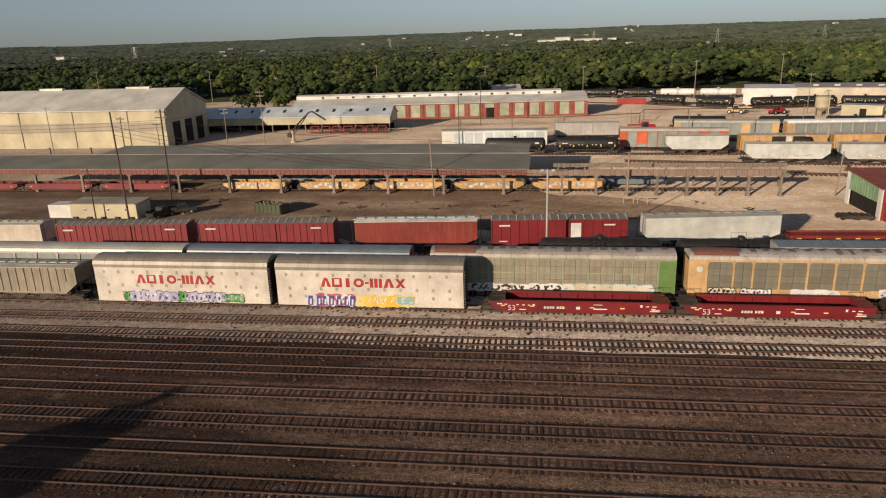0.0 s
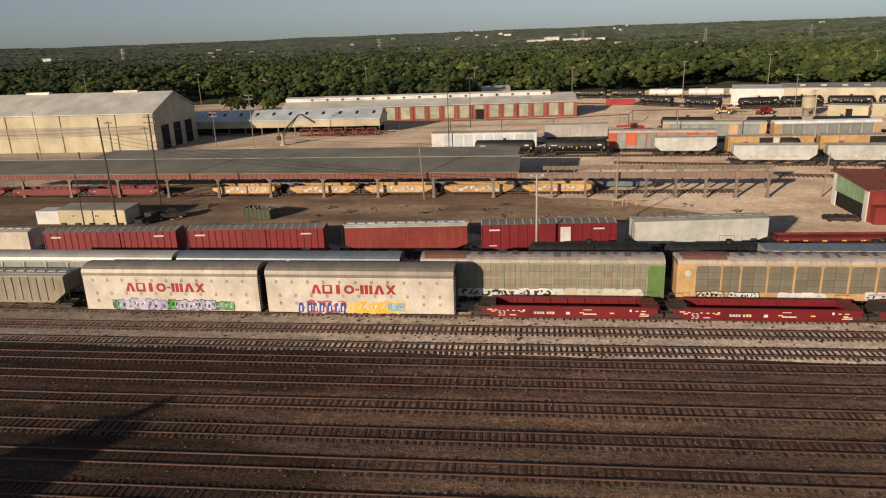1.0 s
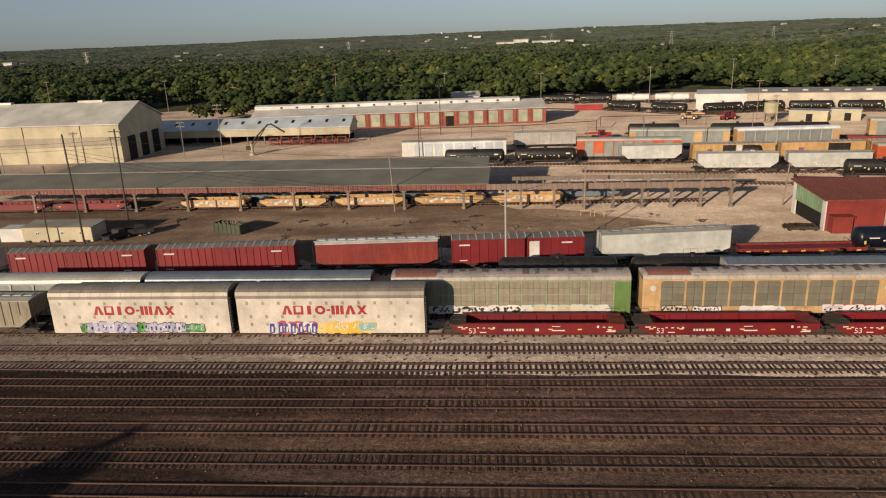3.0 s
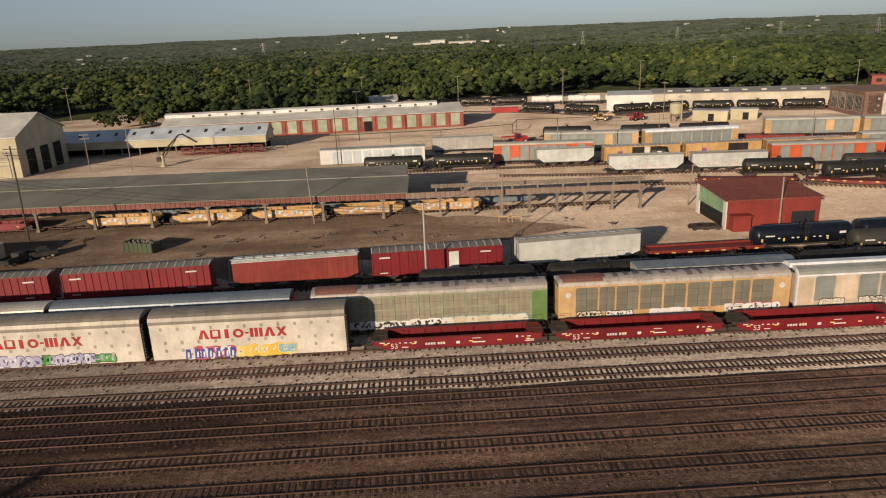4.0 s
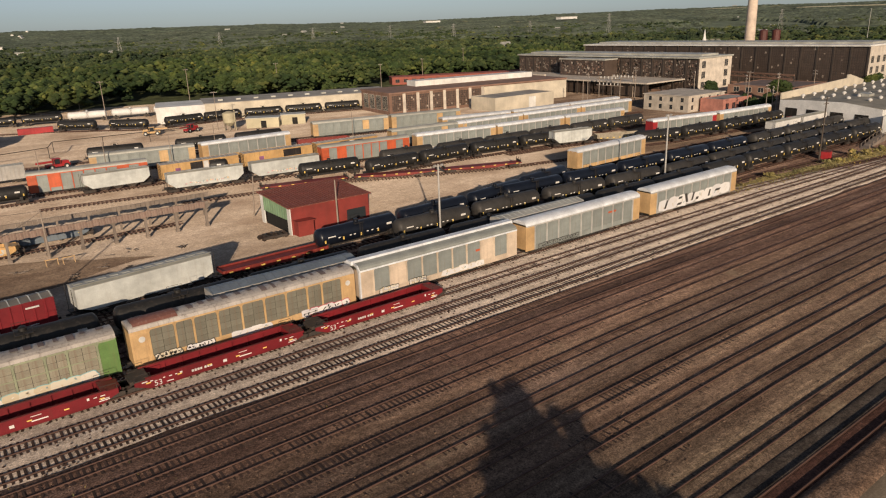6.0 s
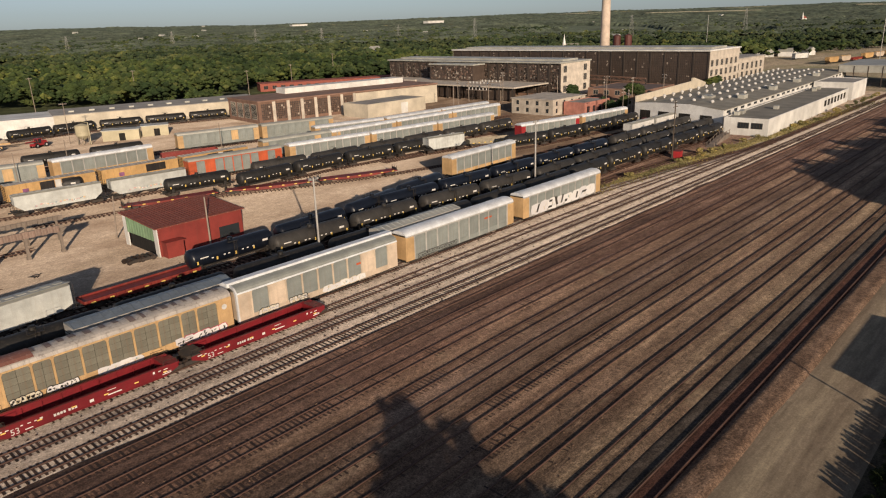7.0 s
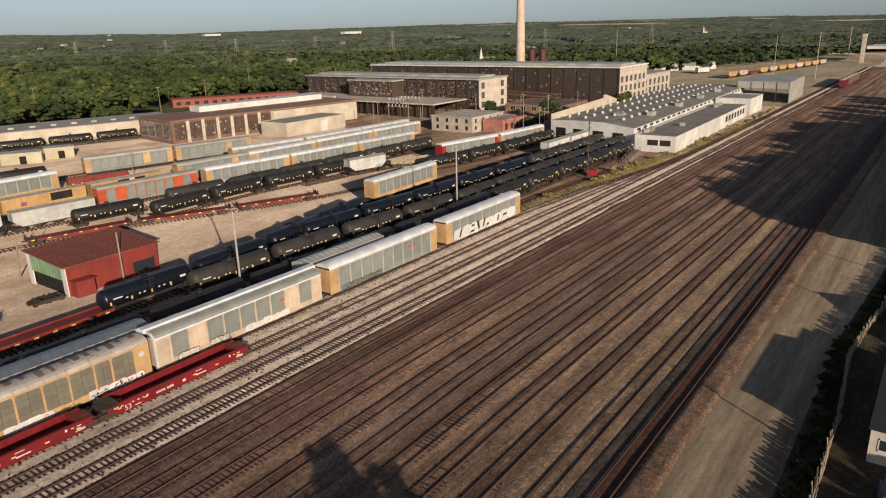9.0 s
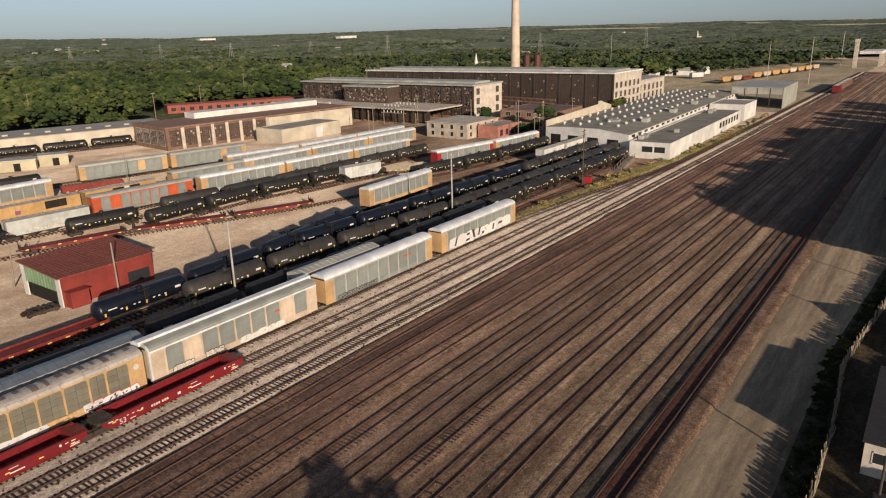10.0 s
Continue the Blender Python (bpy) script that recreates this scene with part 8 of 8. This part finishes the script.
def stone(s, x, y, z, r):
    v = [(x + r * rnd.uniform(0.6, 1.2) * dx, y + r * rnd.uniform(0.6, 1.2) * dy, z + r * rnd.uniform(0.5, 0.9) * dz) for dx, dy, dz in ((1, 0, 0), (0, 1, 0), (-1, 0, 0), (0, -1, 0), (0, 0, 1))]
    s.add(v, [(0, 1, 4), (1, 2, 4), (2, 3, 4), (3, 0, 4)])


def tuft(s, x, y, z, r):
    for k in range(6):
        a = rnd.uniform(0, 6.28)
        h = r * rnd.uniform(0.6, 1.3)
        c, d = math.cos(a), math.sin(a)
        s.add([(x - d * 0.12 * r, y + c * 0.12 * r, z), (x + d * 0.12 * r, y - c * 0.12 * r, z), (x + c * r * 0.5, y + d * r * 0.5, z + h)], [(0, 1, 2)])


def bush(s, x, y, z, r):
    v, f = BUSH[rnd.randrange(4)]
    k = r * rnd.uniform(0.8, 1.2)
    s.add([(x + a * k, y + b * k, z + c * k) for a, b, c in v], f)


BUSH = []
for k in range(4):
    v, f = clump_template(rs, 70, 1.0, 0.9, 0.24)
    BUSH.append(([(float(a), float(b), float(c) + 0.6) for a, b, c in v], [tuple(int(i) for i in q) for q in f]))
sprinkle("loose_stones", [(rnd.uniform(-45, 130), rnd.uniform(24.8, 61.5), 0.235, rnd.choice((0.03, 0.04, 0.05, 0.05, 0.07, 0.1, 0.14))) for _ in range(5200)], stone, M["bank"], "pale loose stones strewn between the tracks")
sprinkle("dark_debris", [(rnd.uniform(-50, 140), rnd.uniform(61, 79), 0.195, rnd.uniform(0.08, 0.22)) for _ in range(1500)], stone, M["tie"], "dark clods and debris on pale ballast")
sprinkle("dry_weeds", [(x, 77.5 - (x - 133) * 0.06 + rnd.gauss(0, 1.8), 0.12, rnd.uniform(0.25, 0.6)) for x in (rnd.uniform(131, 330) for _ in range(1900))], tuft, M["weed"], "dry yellow weeds on the verge")
sprinkle("track_weeds", [(rnd.gauss(-2, 9), rnd.gauss(56.5, 2.0), 0.235, rnd.uniform(0.12, 0.3)) for _ in range(90)], tuft, M["weed"], "sparse weeds between the yard tracks")
sprinkle("verge_shrubs", [(x, 79 - (x - 133) * 0.055 + rnd.uniform(-1.5, 1.0), 0, rnd.uniform(0.5, 1.2)) for x in (rnd.uniform(150, 228) for _ in range(16))] + [(rnd.uniform(230, 360), 71 + rnd.uniform(-1.4, 0.6), 0, rnd.uniform(0.5, 1.3)) for _ in range(36)], bush, M["weed"], "scrubby shrubs on the verge")
# Large bushes past x 146 are unseen, added to stop sun under the crowns.
sprinkle("lane_shrubs", [(x, fence_y(x) + rnd.uniform(0.4, 2.4), 0, rnd.uniform(0.22, 0.5)) for x in (rnd.uniform(50, 146) for _ in range(420))] + [(rnd.uniform(146, 320), rnd.uniform(-3, 4.5), 0, rnd.uniform(2.6, 4.4)) for _ in range(210)], bush, M["hedge"], "dark shrubs along the fence and unseen sun-blocking bushes under the oaks")

# ---- homes among the woods ----
hm = thing("distant_house", pose(560, 620, hill(560, 620)), "small pale house among the trees", "house", "distant houses")
part("wall", Shape().box(-6, 6, -4, 4, 0, 6.5), M["palewall"], hm)
part("roof", Shape().prism([(-4.6, 6.3), (4.6, 6.3), (0, 9.4)], -6.5, 6.5), M["tinroof"], hm)
copy_thing(hm, pose(-17, 352, 0, 0, 0, 12)).scale = (1.1, 0.9, 0.7)
for k in range(70):
    a, d = radians(rnd.uniform(-36, 86)), rnd.choice((rnd.uniform(520, 900), rnd.uniform(700, 1700), rnd.uniform(1500, 3200)))
    x, y = d * math.sin(a), d * math.cos(a)
    if y < 430 or (x > 330 and y < 500):
        continue
    k2 = 0.5 + d / 5200
    o = copy_thing(hm, pose(x, y, hill(x, y) + 1.6 * (d > 900), 0, 0, rnd.uniform(0, 360)))
    o.scale = (k2 * rnd.uniform(0.8, 1.6), k2, k2)
for x, y, w, h in ((45, 1600, 24, 9), (92, 1480, 44, 6), (10, 1560, 30, 4), (-71, 2200, 16, 7), (140, 1490, 12, 5), (1465, 1378, 50, 8), (-100, 2400, 8, 9), (1320, 1800, 40, 6), (-900, 1250, 12, 6)):
    b = thing("distant_block", pose(x, y, hill(x, y) + 6, 0, 0, rnd.uniform(-20, 20)), "long pale building on a far hillside", "building", "distant buildings")
    part("wall", Shape().box(-w * 0.6, w * 0.6, -10, 10, 0, h * 0.75), M["palewall"], b)
    part("roof", Shape().box(-w * 0.6 - 1, w * 0.6 + 1, -11, 11, h * 0.75, h * 0.75 + 1), M["tinroof"], b)


def pylon(x, y, h):
    t = thing("pylon", pose(x, y, hill(x, y)), "grey lattice power pylon over the woods", "pylon", "pylons")
    s = Shape()
    for e in ((-1, -1), (1, -1), (1, 1), (-1, 1)):
        s.rod((e[0] * 3, e[1] * 3, 0), (e[0] * 0.5, e[1] * 0.5, h), 0.15, 0.1, 4)
    for k in range(7):
        z, w0, w1 = h * k / 7, 3 - 2.5 * k / 7, 3 - 2.5 * (k + 1) / 7
        for e in (-1, 1):
            s.rod((-w0, e * w0, z), (w1, e * w1, h * (k + 1) / 7), 0.07, n=4)
    part("lattice", s, M["steelpole"], t)
    for z in (0.72, 0.84, 0.96):
        part("crossarm", Shape().rod((-6, 0, h * z), (6, 0, h * z), 0.11, n=4), M["steelpole"], t)


for a, d, h in ((-31, 1400, 26), (-12, 1500, 26), (4, 1450, 26), (13, 1150, 26), (20, 1200, 26), (27, 1250, 26), (33, 1200, 26), (38, 1150, 26), (44, 1200, 26), (50, 1100, 34), (62, 1000, 34), (70, 1200, 36)):
    pylon(d * math.sin(radians(a)), d * math.cos(radians(a)), h)



def church(x, y, turn, roof, label):
    t = thing("church", pose(x, y, hill(x, y) + 2, 0, 0, turn), label, "church", "churches")
    t.scale = (0.6, 0.6, 0.7)
    part("nave", Shape().box(-12, 12, -7, 7, 0, 8), M["palewall"], t)
    part("roof", Shape().prism([(-8, 8), (8, 8), (0, 14)], -12.5, 12.5), M[roof], t)
    part("steeple", Shape().lathe([(0, 3.0), (14, 3.0), (15, 2.4), (27, 0.1)], 8, "z", (-13, 0, 0)), M["palewall"], t)


church(1640, 478, 0, "brick", "small white church with red roof and steeple")
church(613, 390, -30, "metalroof", "small white church with grey roof and steeple")
for x, y in ((528.0, 293.0), (533.5, 286.0)):
    t = thing("storage_silo", pose(x, y, 0), "tall dark red steel silo behind the shops", "silo", "red silos")
    part("drum", Shape().lathe([(0, 3.0), (21.0, 3.0)], 16, "z"), M["maroon"], t)
    part("cap", Shape().lathe([(21.0, 3.1), (21.3, 3.1), (22.2, 0.3)], 16, "z"), M["maroon"], t)
boxcar(pose(595, 173, RAIL, 0, 0, -25), "white box car standing beyond the workshops", "palewall", 13.5, "tinroof", bars=False)
ra = thing("loading_ramp", pose(197.5, 79.0, 0, 0, 0, 8), "grey timber loading ramp with handrails", "ramp")
part("deck", Shape().prism_y([(0, 0), (20, 0), (20, 1.5), (14, 1.5)], -1.0, 1.0), M["timber"], ra)
for e in (-1.0, 1.0):
    part("handrail", Shape().rod((1, e, 1.1), (14, e, 2.5), 0.06, n=5).rod((14, e, 2.5), (20, e, 2.5), 0.06, n=5), M["timber"], ra)
    for k in range(6):
        part("post", Shape().box(2 + 3.4 * k, 2.15 + 3.4 * k, e - 0.07, e + 0.07, 0, min(2.5, 1.15 + 0.107 * (1 + 3.4 * k))), M["timber"], ra)
sr = thing("steel_runway", pose(326, 164, 0, 0, 0, 76), "dark rusty steel crane runway beside the tall shop", "runway")
for z in (4.6, 6.4):
    part("girder", Shape().box(0, 38, -0.3, 0.3, z, z + 0.7), M["brickb"], sr)
for k in range(9):
    part("post", Shape().box(k * 4.7 - 0.2, k * 4.7 + 0.2, -0.25, 0.25, 0, 6.4), M["truck"], sr)
    if k < 8:
        part("brace", Shape().rod((k * 4.7, 0, 5.3), (k * 4.7 + 4.7, 0, 6.4), 0.12, n=4), M["brickb"], sr)
lo = thing("low_brick_store", pose(300, 150, 0, 0, 0, 2), "low dark brick store with flat roof", "building")
house_walls(lo, "wall", 0, 30, 0, 30, 4.2, M["brickb"])
part("roof", Shape().box(0.3, 29.7, 0.3, 29.7, 3.8, 4.0), M["patch"], lo)
for k in range(5):
    window_x(lo, 2 + k * 5.6, 4.6 + k * 5.6, 1.2, 3.4, 0, "concrete", 2)
cb = thing("red_cabinet", pose(179, 79.6, 0, 0, 0, 10), "red steel cabinet beside the tank tracks", "cabinet")
part("body", Shape().box(-1.2, 1.2, -0.9, 0.9, 0.1, 1.9), M["letter"], cb)
part("lid", Shape().box(-1.25, 1.25, -0.95, 0.95, 1.9, 2.0), M["rustred"], cb)

# ---- ties that stand singly ----
TIE_MESH = TIE.mesh("tie", M["tie"])
for tr_, m in LATER:
    o = part("tie", TIE_MESH, None, tr_)
    o.matrix_basis = m
